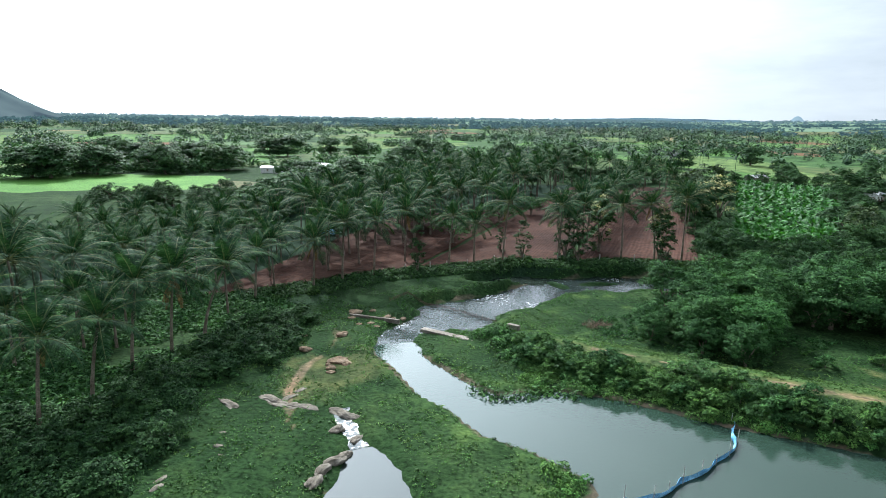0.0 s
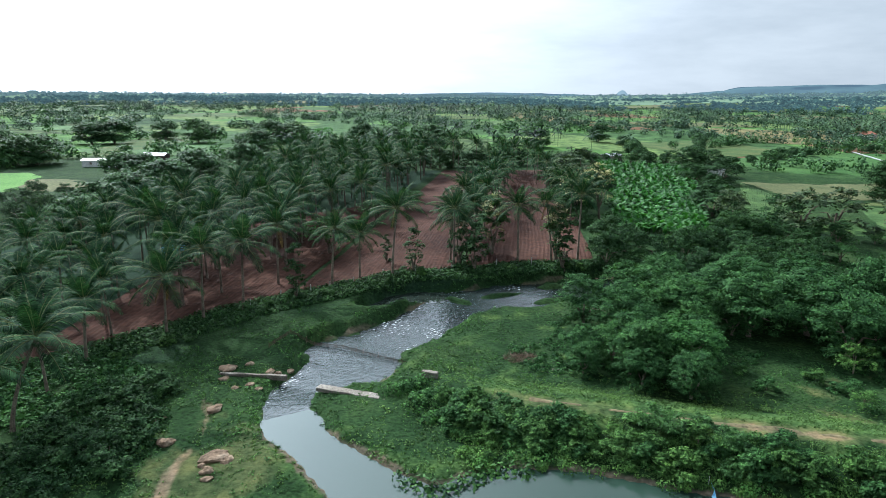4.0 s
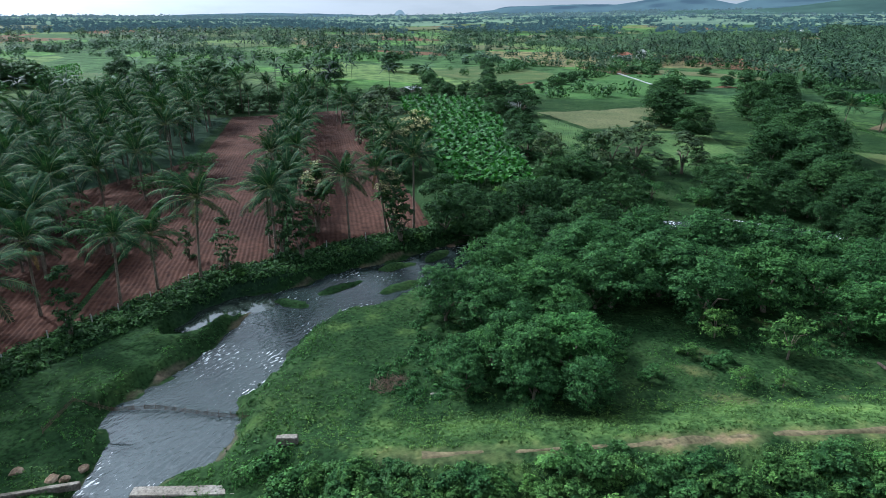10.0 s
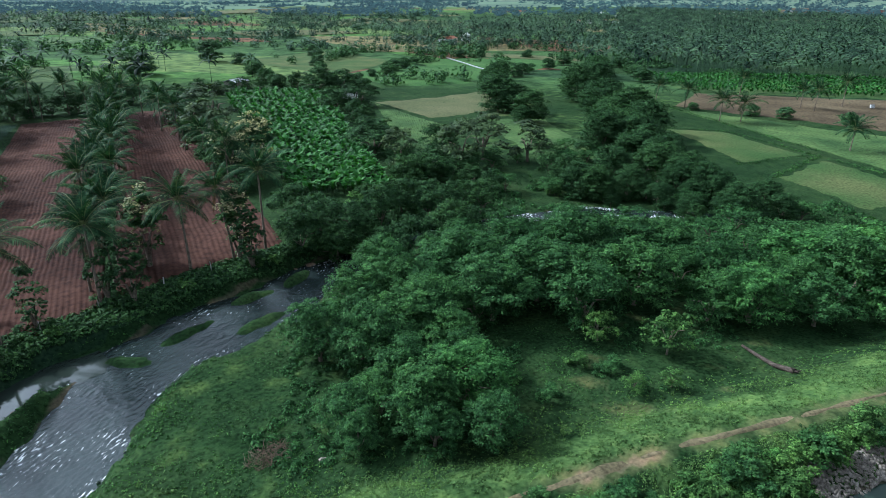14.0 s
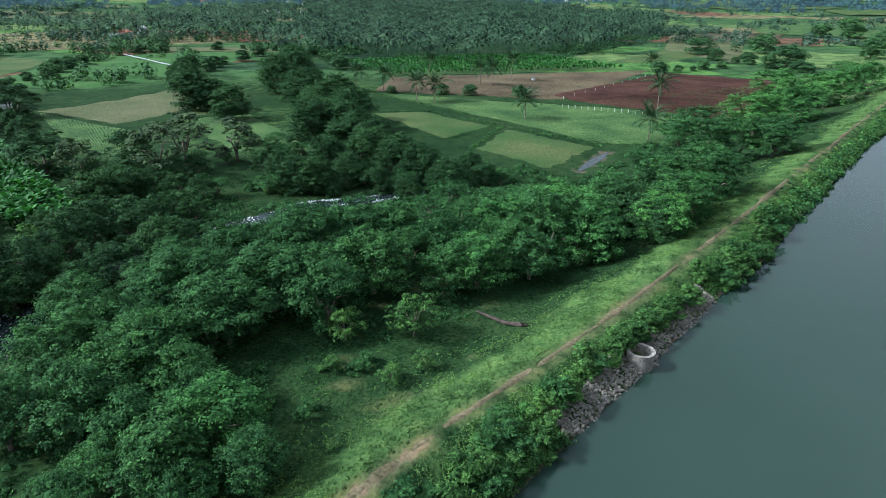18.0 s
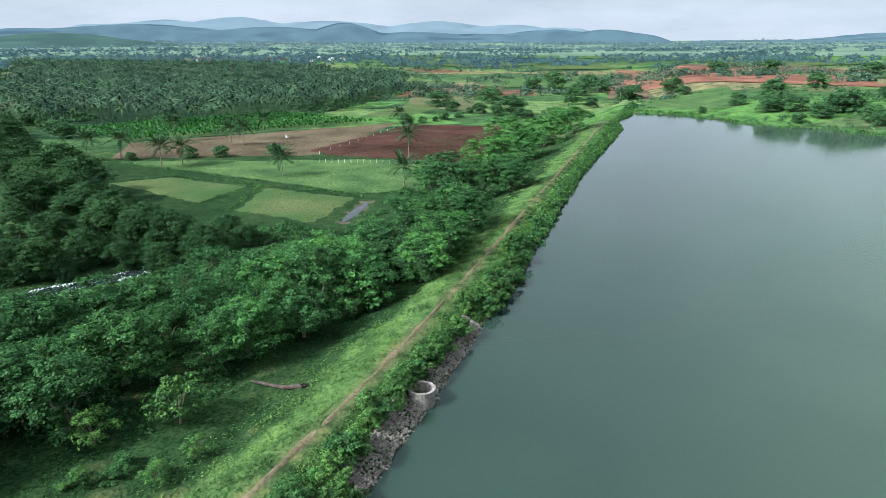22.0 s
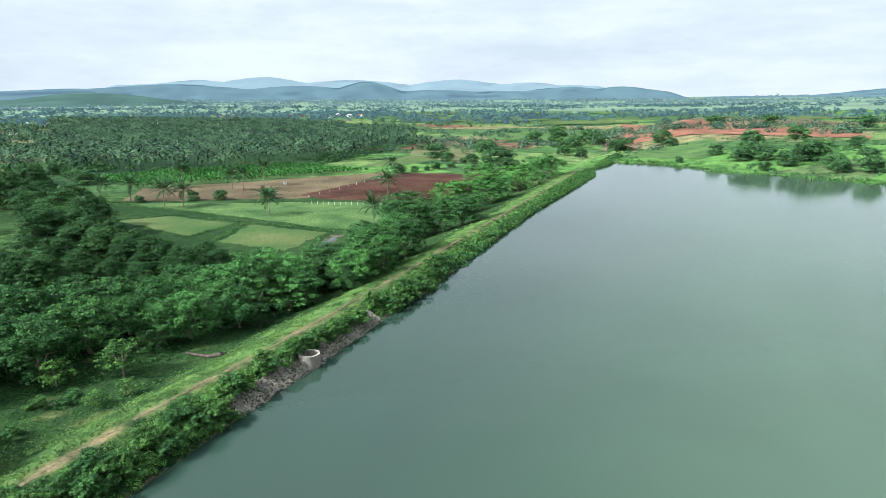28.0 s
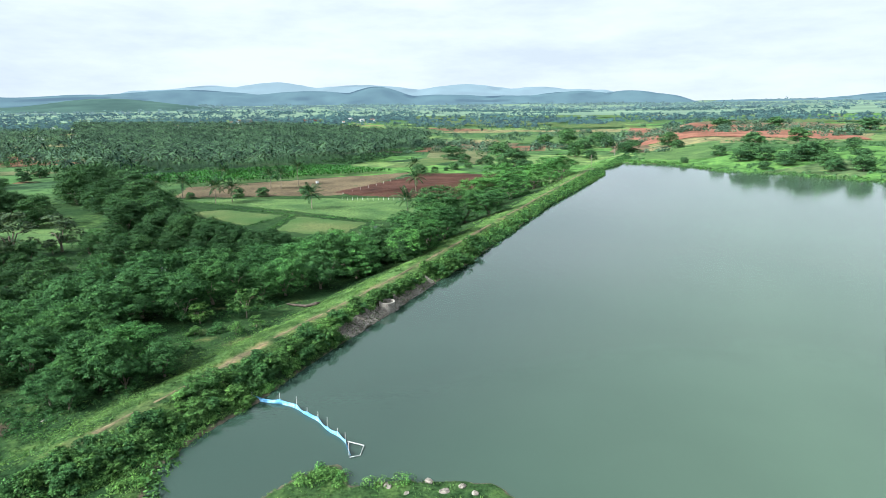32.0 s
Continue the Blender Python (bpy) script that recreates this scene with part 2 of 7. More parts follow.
M["post"] = surface("stone_post", (0.315, 0.308, 0.294), (0.385, 0.378, 0.364), (0.455, 0.448, 0.434), 2.0, 8.0, 0.85, 0.3, 0.01)
M["net"] = surface("blue_net", (0.08, 0.22, 0.38), (0.13, 0.30, 0.48), (0.24, 0.42, 0.56), 1.5, 7.0, 0.6, 0.3, 0.02)


def distance_backdrop(name, body, haze_glow):
    """Far land with the haze of distance painted in: muted body colour plus a bluish glow."""
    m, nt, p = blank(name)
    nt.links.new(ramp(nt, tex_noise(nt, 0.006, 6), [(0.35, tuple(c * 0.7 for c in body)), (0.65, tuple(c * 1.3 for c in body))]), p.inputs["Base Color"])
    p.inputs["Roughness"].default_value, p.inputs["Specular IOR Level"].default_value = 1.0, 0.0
    p.inputs["Emission Color"].default_value, p.inputs["Emission Strength"].default_value = (*haze_glow, 1), 1.0
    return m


# the last colour is haze, given as emission; none of these are lamps
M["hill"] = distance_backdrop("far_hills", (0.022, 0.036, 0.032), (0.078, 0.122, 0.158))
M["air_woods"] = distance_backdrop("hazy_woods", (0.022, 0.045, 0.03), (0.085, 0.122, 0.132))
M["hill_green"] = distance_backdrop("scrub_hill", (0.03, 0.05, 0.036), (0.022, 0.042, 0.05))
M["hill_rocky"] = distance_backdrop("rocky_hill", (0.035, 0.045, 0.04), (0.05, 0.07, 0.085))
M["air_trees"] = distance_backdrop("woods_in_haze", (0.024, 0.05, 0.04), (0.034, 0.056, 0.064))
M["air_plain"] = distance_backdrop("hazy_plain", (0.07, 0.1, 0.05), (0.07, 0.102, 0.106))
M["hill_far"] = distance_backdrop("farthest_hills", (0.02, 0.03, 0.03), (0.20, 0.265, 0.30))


def ground_material():
    """Meadow and scrub; the mesh carries where bare earth, mud, lush grass and painted shade lie."""
    m, nt, p = blank("ground")
    broad = tex_noise(nt, 0.035, 5)
    patch = tex_noise(nt, 0.35, 6)
    fine = tex_noise(nt, 2.6, 9)
    a = ramp(nt, broad, [(0.3, (0.011, 0.027, 0.010)), (0.5, (0.017, 0.038, 0.013)), (0.7, (0.027, 0.050, 0.018))])
    b = ramp(nt, patch, [(0.3, (0.6, 0.66, 0.62)), (0.5, (1, 1, 1)), (0.7, (1.35, 1.2, 1.1))])
    c = ramp(nt, fine, [(0.3, (0.38, 0.4, 0.38)), (0.5, (1, 1, 1)), (0.72, (1.6, 1.5, 1.35))])
    col = mix(nt, 1.0, mix(nt, 1.0, a, b, "MULTIPLY"), c, "MULTIPLY")

    def layer(name, low, high, col, soft=0.25):
        at = nt.nodes.new("ShaderNodeAttribute")
        at.attribute_name = name
        add = nt.nodes.new("ShaderNodeMath")
        add.operation = "MULTIPLY_ADD"
        nt.links.new(patch, add.inputs[0])
        add.inputs[1].default_value = 0.9
        sub = nt.nodes.new("ShaderNodeMath")
        sub.operation = "ADD"
        nt.links.new(at.outputs["Fac"], sub.inputs[0])
        sub.inputs[1].default_value = -0.45
        nt.links.new(sub.outputs[0], add.inputs[2])
        mask = ramp(nt, add.outputs[0], [(0.5 - soft, (0, 0, 0)), (0.5 + soft, (1, 1, 1))])
        cc = mix(nt, 1.0, ramp(nt, fine, [(0.3, low), (0.7, high)]), b, "MULTIPLY")
        return mix(nt, mask, col, cc)

    col = layer("lush", (0.036, 0.078, 0.022), (0.090, 0.148, 0.043), col)
    col = layer("dry", (0.055, 0.07, 0.028), (0.10, 0.105, 0.045), col)
    # dark tone that paints shade under palms and darkens distant ground
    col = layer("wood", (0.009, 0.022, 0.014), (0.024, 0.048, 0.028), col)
    co, plot = nt.nodes.new("ShaderNodeTexCoord"), nt.nodes.new("ShaderNodeTexVoronoi")
    turn = nt.nodes.new("ShaderNodeMapping")
    turn.inputs["Rotation"].default_value, turn.inputs["Scale"].default_value = (0, 0, radians(28)), (0.011, 0.0065, 0.0)
    nt.links.new(co.outputs["Object"], turn.inputs["Vector"])
    nt.links.new(turn.outputs["Vector"], plot.inputs["Vector"])
    plot.distance, plot.inputs["Scale"].default_value = "CHEBYCHEV", 1.0
    pick = nt.nodes.new("ShaderNodeSeparateColor")
    nt.links.new(plot.outputs["Color"], pick.inputs["Color"])
    tone = nt.nodes.new("ShaderNodeValToRGB")
    tone.color_ramp.interpolation = "CONSTANT"
    kinds = ((0.0, (0.040, 0.080, 0.030)), (0.28, (0.060, 0.125, 0.034)), (0.45, (0.026, 0.054, 0.024)), (0.58, (0.085, 0.130, 0.046)),
             (0.74, (0.125, 0.115, 0.060)), (0.84, (0.055, 0.085, 0.036)), (0.93, (0.105, 0.062, 0.040)))
    while len(tone.color_ramp.elements) < len(kinds):
        tone.color_ramp.elements.new(0.5)
    for e, (at_, c_) in zip(tone.color_ramp.elements, kinds):
        e.position, e.color = at_, (*c_, 1)
    nt.links.new(pick.outputs[0], tone.inputs["Fac"])
    rough_growth = ramp(nt, tex_noise(nt, 0.09, 9), [(0.36, (0.5, 0.56, 0.52)), (0.5, (1, 1, 1)), (0.66, (1.4, 1.35, 1.2))])
    plots = mix(nt, 1.0, mix(nt, 1.0, tone.outputs["Color"], b, "MULTIPLY"), rough_growth, "MULTIPLY")
    at = nt.nodes.new("ShaderNodeAttribute")
    at.attribute_name = "plots"
    col = mix(nt, at.outputs["Fac"], col, plots)
    col = layer("earth", (0.085, 0.066, 0.042), (0.165, 0.128, 0.085), col, 0.15)
    col = layer("mud", (0.045, 0.042, 0.03), (0.10, 0.085, 0.06), col, 0.15)
    nt.links.new(col, p.inputs["Base Color"])
    p.inputs["Roughness"].default_value = 0.95
    p.inputs["Specular IOR Level"].default_value = 0.03
    nt.links.new(bump_of(nt, fine, 0.6, 0.25), p.inputs["Normal"])
    return m


M["ground"] = ground_material()


def water_material(name, deep, wave, size, foam=0.0, rough=0.06, paler_far=False):
    m, nt, p = blank(name)
    ripples = tex_noise(nt, size, 6, (1.0, 1.7, 1.0, 25))
    swell = tex_noise(nt, 0.05, 3)
    col = ramp(nt, swell, [(0.35, deep), (0.65, tuple(c * 1.08 for c in deep))])
    if paler_far:
        # water colour grows paler and yellower away from the dam
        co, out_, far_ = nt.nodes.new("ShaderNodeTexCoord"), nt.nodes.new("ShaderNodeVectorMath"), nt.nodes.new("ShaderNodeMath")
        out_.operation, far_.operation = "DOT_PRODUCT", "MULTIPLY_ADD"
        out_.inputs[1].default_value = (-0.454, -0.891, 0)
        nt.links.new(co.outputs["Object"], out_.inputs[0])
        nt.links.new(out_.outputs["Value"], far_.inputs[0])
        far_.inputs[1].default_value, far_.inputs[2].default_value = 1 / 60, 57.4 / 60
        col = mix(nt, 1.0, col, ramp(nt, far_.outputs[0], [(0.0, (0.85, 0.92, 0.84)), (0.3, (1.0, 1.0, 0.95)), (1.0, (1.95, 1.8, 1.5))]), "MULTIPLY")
    p.inputs["Roughness"].default_value = rough
    if foam:
        at = nt.nodes.new("ShaderNodeAttribute")
        at.attribute_name = "foam"
        streak = tex_noise(nt, 2.6, 8, (0.6, 1.7, 1.0, 30))
        add = nt.nodes.new("ShaderNodeMath")
        add.operation = "MULTIPLY_ADD"
        nt.links.new(at.outputs["Fac"], add.inputs[0])
        add.inputs[1].default_value = 0.4
        nt.links.new(streak, add.inputs[2])
        mask = ramp(nt, add.outputs[0], [(0.83, (0, 0, 0)), (0.99, (1, 1, 1))])
        col = mix(nt, mask, col, (0.72, 0.74, 0.74))
        nt.links.new(ramp(nt, mask, [(0.0, (rough,) * 3), (1.0, (0.7,) * 3)]), p.inputs["Roughness"])
    nt.links.new(col, p.inputs["Base Color"])
    p.inputs["IOR"].default_value = 1.33
    nt.links.new(bump_of(nt, ripples, 1.0, wave), p.inputs["Normal"])
    return m


M["lake"] = water_material("lake_water", (0.022, 0.039, 0.031), 0.009, 1.8, rough=0.05, paler_far=True)
M["stream"] = water_material("stream_water", (0.016, 0.024, 0.023), 0.11, 1.3, foam=1.0, rough=0.08)
M["pond"] = water_material("pond_water", (0.02, 0.028, 0.023), 0.006, 1.2, rough=0.03)

# ---- the lie of the land ----
LAKE = 1.12
CREST = [(6.5, 71.6), (9.8, 69.3), (14.9, 65.6), (26.6, 58.9), (43.5, 50.2), (53.8, 44.0), (65.0, 37.8), (80.7, 29.8), (110.6, 14.9),
         (160.8, -10.1), (278.0, -68.5), (345.0, -104.0), (404.0, -135.0)]
WATERLINE = [(-3.0, 67.7), (-1.3, 64.4), (2.9, 58.6), (5.6, 56.1), (11.3, 57.3), (17.6, 55.3), (25.6, 50.4), (36.5, 45.7), (43.4, 42.3),
             (57.5, 35.0), (75.3, 26.2), (91.7, 17.0), (115.7, 6.2), (176.0, -23.0), (279.0, -79.0), (312.0, -89.0), (354.0, -119.5)]
SHORE = [(334.8, -142.0), (284.0, -151.0), (267.0, -174.0), (242.0, -182.0), (228.0, -198.0), (200.0, -240.0), (170.0, -300.0),
         (150.0, -420.0), (140.0, -700.0)]
WEST = [(-200.0, -700.0), (-150.0, -300.0), (-60.0, -120.0), (-20.0, -30.0), (-8.0, 8.0), (0.0, 18.0), (4.8, 24.0), (7.2, 25.5), (8.5, 34.4),
        (8.0, 38.5), (11.7, 39.7), (11.2, 41.9), (7.9, 45.4), (3.5, 48.4), (1.1, 52.4), (-2.2, 55.9), (-4.9, 61.9), (-7.5, 66.6), (-6.5, 69.5)]
BASIN = WATERLINE + SHORE + WEST
# the stream: x, y, half width, water level, broken water
STREAM = [(-5.2, 67.2, 2.3, 1.12, 0.0), (-5.8, 71.5, 1.8, 1.05, 0.35), (-4.4, 76.1, 1.9, 0.45, 0.8), (1.0, 80.0, 5.0, 0.25, 0.3),
          (2.0, 84.4, 5.4, 0.15, 0.25), (5.2, 87.6, 4.6, -0.05, 0.75), (10.1, 90.9, 4.3, -0.1, 0.8), (14.3, 95.2, 4.1, -0.15, 0.5),
          (20.0, 99.5, 5.4, -0.2, 0.45), (28.5, 101.2, 6.0, -0.25, 0.5), (37.0, 101.8, 5.8, -0.35, 0.65), (47.0, 104.3, 4.6, -0.5, 0.75),
          (58.0, 105.5, 3.0, -0.7, 0.8), (72.0, 104.5, 2.0, -0.95, 0.7), (84.6, 100.5, 1.7, -1.15, 0.8), (101.8, 92.9, 1.5, -1.5, 1.1),
          (107.7, 84.6, 1.3, -1.85, 1.1), (112.8, 79.9, 1.3, -2.15, 0.9), (122.0, 68.0, 1.0, -2.8, 0.5), (134.0, 52.0, 0.8, -3.45, 0.2),
          (142.0, 47.0, 0.5, -3.66, 0.1)]
DITCH = [(147.0, 46.0, 0.3, -3.7, 0.0), (152.0, 44.5, 1.1, -3.72, 0.0), (160.0, 42.0, 1.3, -3.74, 0.0), (168.0, 39.5, 0.3, -3.76, 0.0)]
POOL = [(6.5, 100.5, 1.5, -0.15, 0.0), (10.0, 103.2, 2.1, -0.15, 0.0), (14.0, 104.4, 2.4, -0.15, 0.0), (18.5, 104.3, 2.2, -0.18, 0.0)]
POND = [(-4.6, 34.6, 1.0, 0.95, 0.0), (-5.0, 38.0, 3.3, 0.95, 0.0), (-5.2, 42.0, 2.6, 0.95, 0.0), (-6.6, 46.2, 0.9, 0.95, 0.0)]
BROOK = [(-6.6, 46.2, 0.5, 0.97, 0.9), (-8.2, 49.5, 0.6, 1.2, 0.9), (-9.2, 52.5, 0.5, 1.35, 0.5)]


def smooth(a):
    a = np.clip(a, 0, 1)
    return a * a * (3 - 2 * a)


def lattice(x, y, size, seed=0):
    """Smooth value noise, -1 to 1."""
    u, v = np.asarray(x, float) / size + seed * 17.3, np.asarray(y, float) / size - seed * 9.1
    i, j = np.floor(u).astype(np.int64), np.floor(v).astype(np.int64)
    fu, fv = u - i, v - j
    fu, fv = fu * fu * (3 - 2 * fu), fv * fv * (3 - 2 * fv)

    def h(a, b):
        n = (a * 374761393 + b * 668265263 + seed * 1442695) & 0x7FFFFFFF
        n = ((n ^ (n >> 13)) * 1274126177) & 0x7FFFFFFF
        return ((n ^ (n >> 16)) & 0xFFFF) / 32767.5 - 1
    return (h(i, j) * (1 - fu) + h(i + 1, j) * fu) * (1 - fv) + (h(i, j + 1) * (1 - fu) + h(i + 1, j + 1) * fu) * fv


def along(x, y, line):
    """For each place: distance to a line of points, place along it (in points) and side (positive on its left)."""
    best, where, side = np.full(np.shape(x), 1e9), np.zeros(np.shape(x)), np.zeros(np.shape(x))
    for k in range(len(line) - 1):
        (ax, ay), (bx, by) = line[k][:2], line[k + 1][:2]
        dx, dy = bx - ax, by - ay
        u = np.clip(((x - ax) * dx + (y - ay) * dy) / (dx * dx + dy * dy), 0, 1)
        d = np.hypot(x - ax - u * dx, y - ay - u * dy)
        near = d < best
        best, where = np.where(near, d, best), np.where(near, k + u, where)
        side = np.where(near, np.sign(dx * (y - ay) - dy * (x - ax)), side)
    return best, where, side


def inside(x, y, ring):
    hit = np.zeros(np.shape(x), bool)
    for k in range(len(ring)):
        (ax, ay), (bx, by) = ring[k - 1][:2], ring[k][:2]
        if ay != by:
            hit ^= ((ay > y) != (by > y)) & (x < (bx - ax) * (y - ay) / (by - ay) + ax)
    return hit


def land(x, y):
    """Height of the ground."""
    x, y = np.asarray(x, float), np.asarray(y, float)
    z = 1.4 - 3.9 * smooth((x - 30 - 0.35 * (y - 60)) / 120)
    r = np.hypot(x, y - 50)
    facing = np.cos(np.arctan2(x, y - 50) - radians(112))
    z = z + 0.026 * np.maximum(0, r - 900) * smooth((facing + 0.15) / 1.1) - 0.003 * np.maximum(0, r - 600) * smooth(0.3 - facing)
    ring, _, _ = along(x, y, BASIN + BASIN[:1])
    wet = inside(x, y, BASIN)
    far, _, side = along(x, y, [(404.0, -135.0), (354.0, -119.5)] + SHORE)
    east = smooth((x - 120) / 60) * (side > 0) * smooth((260 - y - 0.7 * x) / 60)
    beyond = -0.296 * (x - 404) - 0.956 * (y + 135)
    east = east * (1 - (1 - smooth(beyond / 90)) * smooth((x - 300) / 90))
    z = z + east * (3.0 + 15 * (1 - np.exp(-far / 90))) * np.exp(-far / 1500)
    z = np.where((x > 330) & (x < 445) & (beyond > -8) & (side > 0) & ~wet, np.maximum(z, LAKE + 0.7), z)
    z = z + 0.22 * lattice(x, y, 9, 1) + 0.10 * lattice(x, y, 2.7, 2) + 0.05 * lattice(x, y, 1.1, 3) + np.minimum(r / 900, 1) * 1.5 * lattice(x, y, 320, 4)
    near, _, _ = along(x, y, STREAM[13:] + DITCH)
    z = z - 0.95 * np.exp(-(near / 15) ** 2)
    crest, at, _ = along(x, y, CREST)
    top = np.interp(at, [0, 1, 3, 5, 12], [1.9, 2.5, 3.0, 3.25, 3.3])
    bund = top - 0.34 * np.maximum(0, crest - 1.9) + 0.09 * lattice(x, y, 2.2, 5)
    z = np.maximum(z, bund)
    z = np.where(wet, LAKE - np.minimum(2.0, 0.05 + 0.35 * ring), np.where(ring < 40, np.minimum(z, LAKE + 0.06 + 0.5 * ring), z))
    for line, bank in ((STREAM, 2.2), (DITCH, 3.0), (POOL, 1.4), (POND, 0.9), (BROOK, 0.6)):
        d, at, _ = along(x, y, line)
        k = np.arange(len(line))
        w = np.interp(at, k, [s[2] for s in line]) * (1 + 0.16 * lattice(x, y, 3.3, 6) + 0.1 * lattice(x, y, 1.2, 7))
        level = np.interp(at, k, [s[3] for s in line])
        rise = smooth((d - w) / bank)
        z = np.where(d < w + bank, np.minimum(z, (level - 0.05 - 0.4 * smooth((w - d) / 1.2)) * (1 - rise) + np.maximum(z, level + 0.25) * rise), z)
    for ix, iy, a, b, turn in ISLETS:
        c, s = math.cos(radians(turn)), math.sin(radians(turn))
        q = np.hypot(((x - ix) * c + (y - iy) * s) / a, (-(x - ix) * s + (y - iy) * c) / b) + 0.25 * lattice(x, y, 1.4, 8)
        z = np.where(q < 1.5, np.maximum(z, -0.45 + 0.62 * smooth(1.5 - q)), z)
    return z


ISLETS = [(19.6, 101.5, 2.4, 1.0, -50), (26.5, 102.6, 3.2, 0.9, 10), (33.8, 98.6, 3.0, 0.8, 5), (36.8, 105.4, 2.6, 1.0, 0), (44.5, 106.0, 2.2, 0.8, 20)]


def height(x, y):
    return float(land(np.array([x]), np.array([y]))[0])


def spaced(core, edge, step, mid, grow=1.07):
    """Grid lines: fine over the core, wider over the edge, growing out to the horizon."""
    lines = list(np.arange(core[0], core[1], step))
    lines = list(np.arange(edge[0], core[0], mid)) + lines + list(np.arange(core[1], edge[1], mid))
    for sign, at in ((-1, min(lines)), (1, max(lines))):
        s = mid
        while abs(at) < 4900:
            s *= grow
            at += sign * s
            lines.append(at)
    return np.array(sorted(lines))


def grid_mesh(name, X, Y, Z, material):
    nx, ny = X.shape
    me = bpy.data.meshes.new(name)
    idx = np.arange(nx * ny).reshape(nx, ny)
    quads = np.stack([idx[:-1, :-1], idx[1:, :-1], idx[1:, 1:], idx[:-1, 1:]], -1).reshape(-1, 4)
    fast_mesh(me, np.stack([X, Y, Z], -1).reshape(-1, 3), quads)
    me.polygons.foreach_set("use_smooth", np.ones(len(quads), bool))
    me.materials.append(material)
    return me


def fast_mesh(me, verts, quads):
    me.vertices.add(len(verts))
    me.vertices.foreach_set("co", np.asarray(verts, np.float32).ravel())
    n = len(quads)
    k = quads.shape[1]
    me.loops.add(n * k)
    me.loops.foreach_set("vertex_index", np.asarray(quads, np.int32).ravel())
    me.polygons.add(n)
    me.polygons.foreach_set("loop_start", np.arange(n, dtype=np.int32) * k)
    me.update(calc_edges=True)


def paint(me, name, values):
    at = me.attributes.new(name, "FLOAT", "POINT")
    at.data.foreach_set("value", np.clip(values, 0, 1).astype(np.float32).ravel())


def build_ground():
    gx = spaced((-36, 112), (-70, 420), 0.75, 2.2)
    gy = spaced((22, 122), (-230, 290), 0.75, 2.2)
    X, Y = np.meshgrid(gx, gy, indexing="ij")
    Z = land(X, Y)
    me = grid_mesh("ground", X, Y, Z, M["ground"])
    crest, at, side = along(X, Y, CREST)
    n1, n2 = lattice(X, Y, 6, 11), lattice(X, Y, 1.6, 12)
    track = smooth((0.5 + 0.3 * n1 - np.abs(crest - 0.2 - 0.3 * lattice(X, Y, 14, 15))) / 0.55) * smooth((at - 1.2) / 1.0) * (0.36 + 0.3 * n1)
    trail, _, _ = along(X, Y, TRAIL)
    track = np.maximum(track, smooth((0.7 + 0.3 * n1 - trail) / 0.6) * (0.46 + 0.35 * n1))
    stream, sat, _ = along(X, Y, STREAM)
    sw = np.interp(sat, np.arange(len(STREAM)), [s[2] for s in STREAM])
    ring, _, _ = along(X, Y, BASIN + BASIN[:1])
    mud = np.maximum(smooth((0.9 - np.abs(stream - sw - 0.2)) / 0.7) * (0.45 + 0.3 * n1), smooth((0.9 - ring) / 0.6) * (0.55 + 0.4 * n1))
    mud = np.maximum(mud, inside(X, Y, BASIN) * 1.0)
    lush = smooth((7.5 - crest + 1.5 * n1) / 3) * np.where(side > 0, 0.75, 0.45) * (1 - track) * smooth((at - 0.8) / 1.0) * (0.62 + 0.38 * smooth((at - 2.5) / 3))
    lush = np.maximum(lush, smooth((16 - np.hypot((X - 16) / 1.6, Y - 81)) / 8) * 0.2 + 0.1 * n1)
    lush = np.maximum(lush, smooth((ring - 5) / -4) * (Y < 66) * (X < 14) * 0.35)
    for ring_, much in ((MEADOWS, 0.24), (FAR_SHORE, 0.1)):
        lush = np.maximum(lush, inside(X, Y, ring_) * (much - 0.08 + 0.25 * lattice(X, Y, 30, 16) + 0.15 * n1))
    mud = np.maximum(mud, smooth((3.2 - along(X, Y, DITCH)[0]) / 2.0) * (0.5 + 0.5 * n2))
    far = np.hypot(X, Y - 50)
    dry = smooth((lattice(X, Y, 70, 13) - 0.25) / 0.4) * smooth((far - 220) / 100) * 0.55
    dry = np.maximum(dry, (smooth((9 - np.hypot(X + 12, (Y - 62) / 1.6)) / 5)) * (0.26 + 0.3 * n1))
    # darker with distance; shade under palms and on the bank is painted in
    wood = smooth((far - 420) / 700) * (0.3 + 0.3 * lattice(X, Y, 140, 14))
    for ring_, much in ((SHADED_BANK, 0.38), (FAR_PALM_SHADE, 0.75), (PALM_SHADE, 0.75)):
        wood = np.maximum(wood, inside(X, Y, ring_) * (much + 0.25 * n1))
    dry = np.maximum(dry, smooth((14 - np.hypot((X - 58) / 1.7, Y - 58)) / 7) * (0.10 + 0.3 * n2 + 0.15 * n1))
    dry = np.maximum(dry, smooth((2.0 - crest) / 1.2) * smooth((at - 1.0) / 1.0) * (0.42 + 0.35 * n1))
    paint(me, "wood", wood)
    paint(me, "plots", smooth((far - 262) / 60) * (1 - 0.8 * inside(X, Y, FAR_PALM_SHADE)))
    paint(me, "earth", track)
    paint(me, "mud", mud)
    paint(me, "lush", lush)
    paint(me, "dry", dry)
    return tagged(new("ground", me), "green meadow and scrubland with bare earth tracks", "ground", kind="structure")


# first three rings: ground painted darker as shade of bank scrub and palms
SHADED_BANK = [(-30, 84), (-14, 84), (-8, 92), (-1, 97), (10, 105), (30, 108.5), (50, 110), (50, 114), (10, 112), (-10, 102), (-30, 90)]
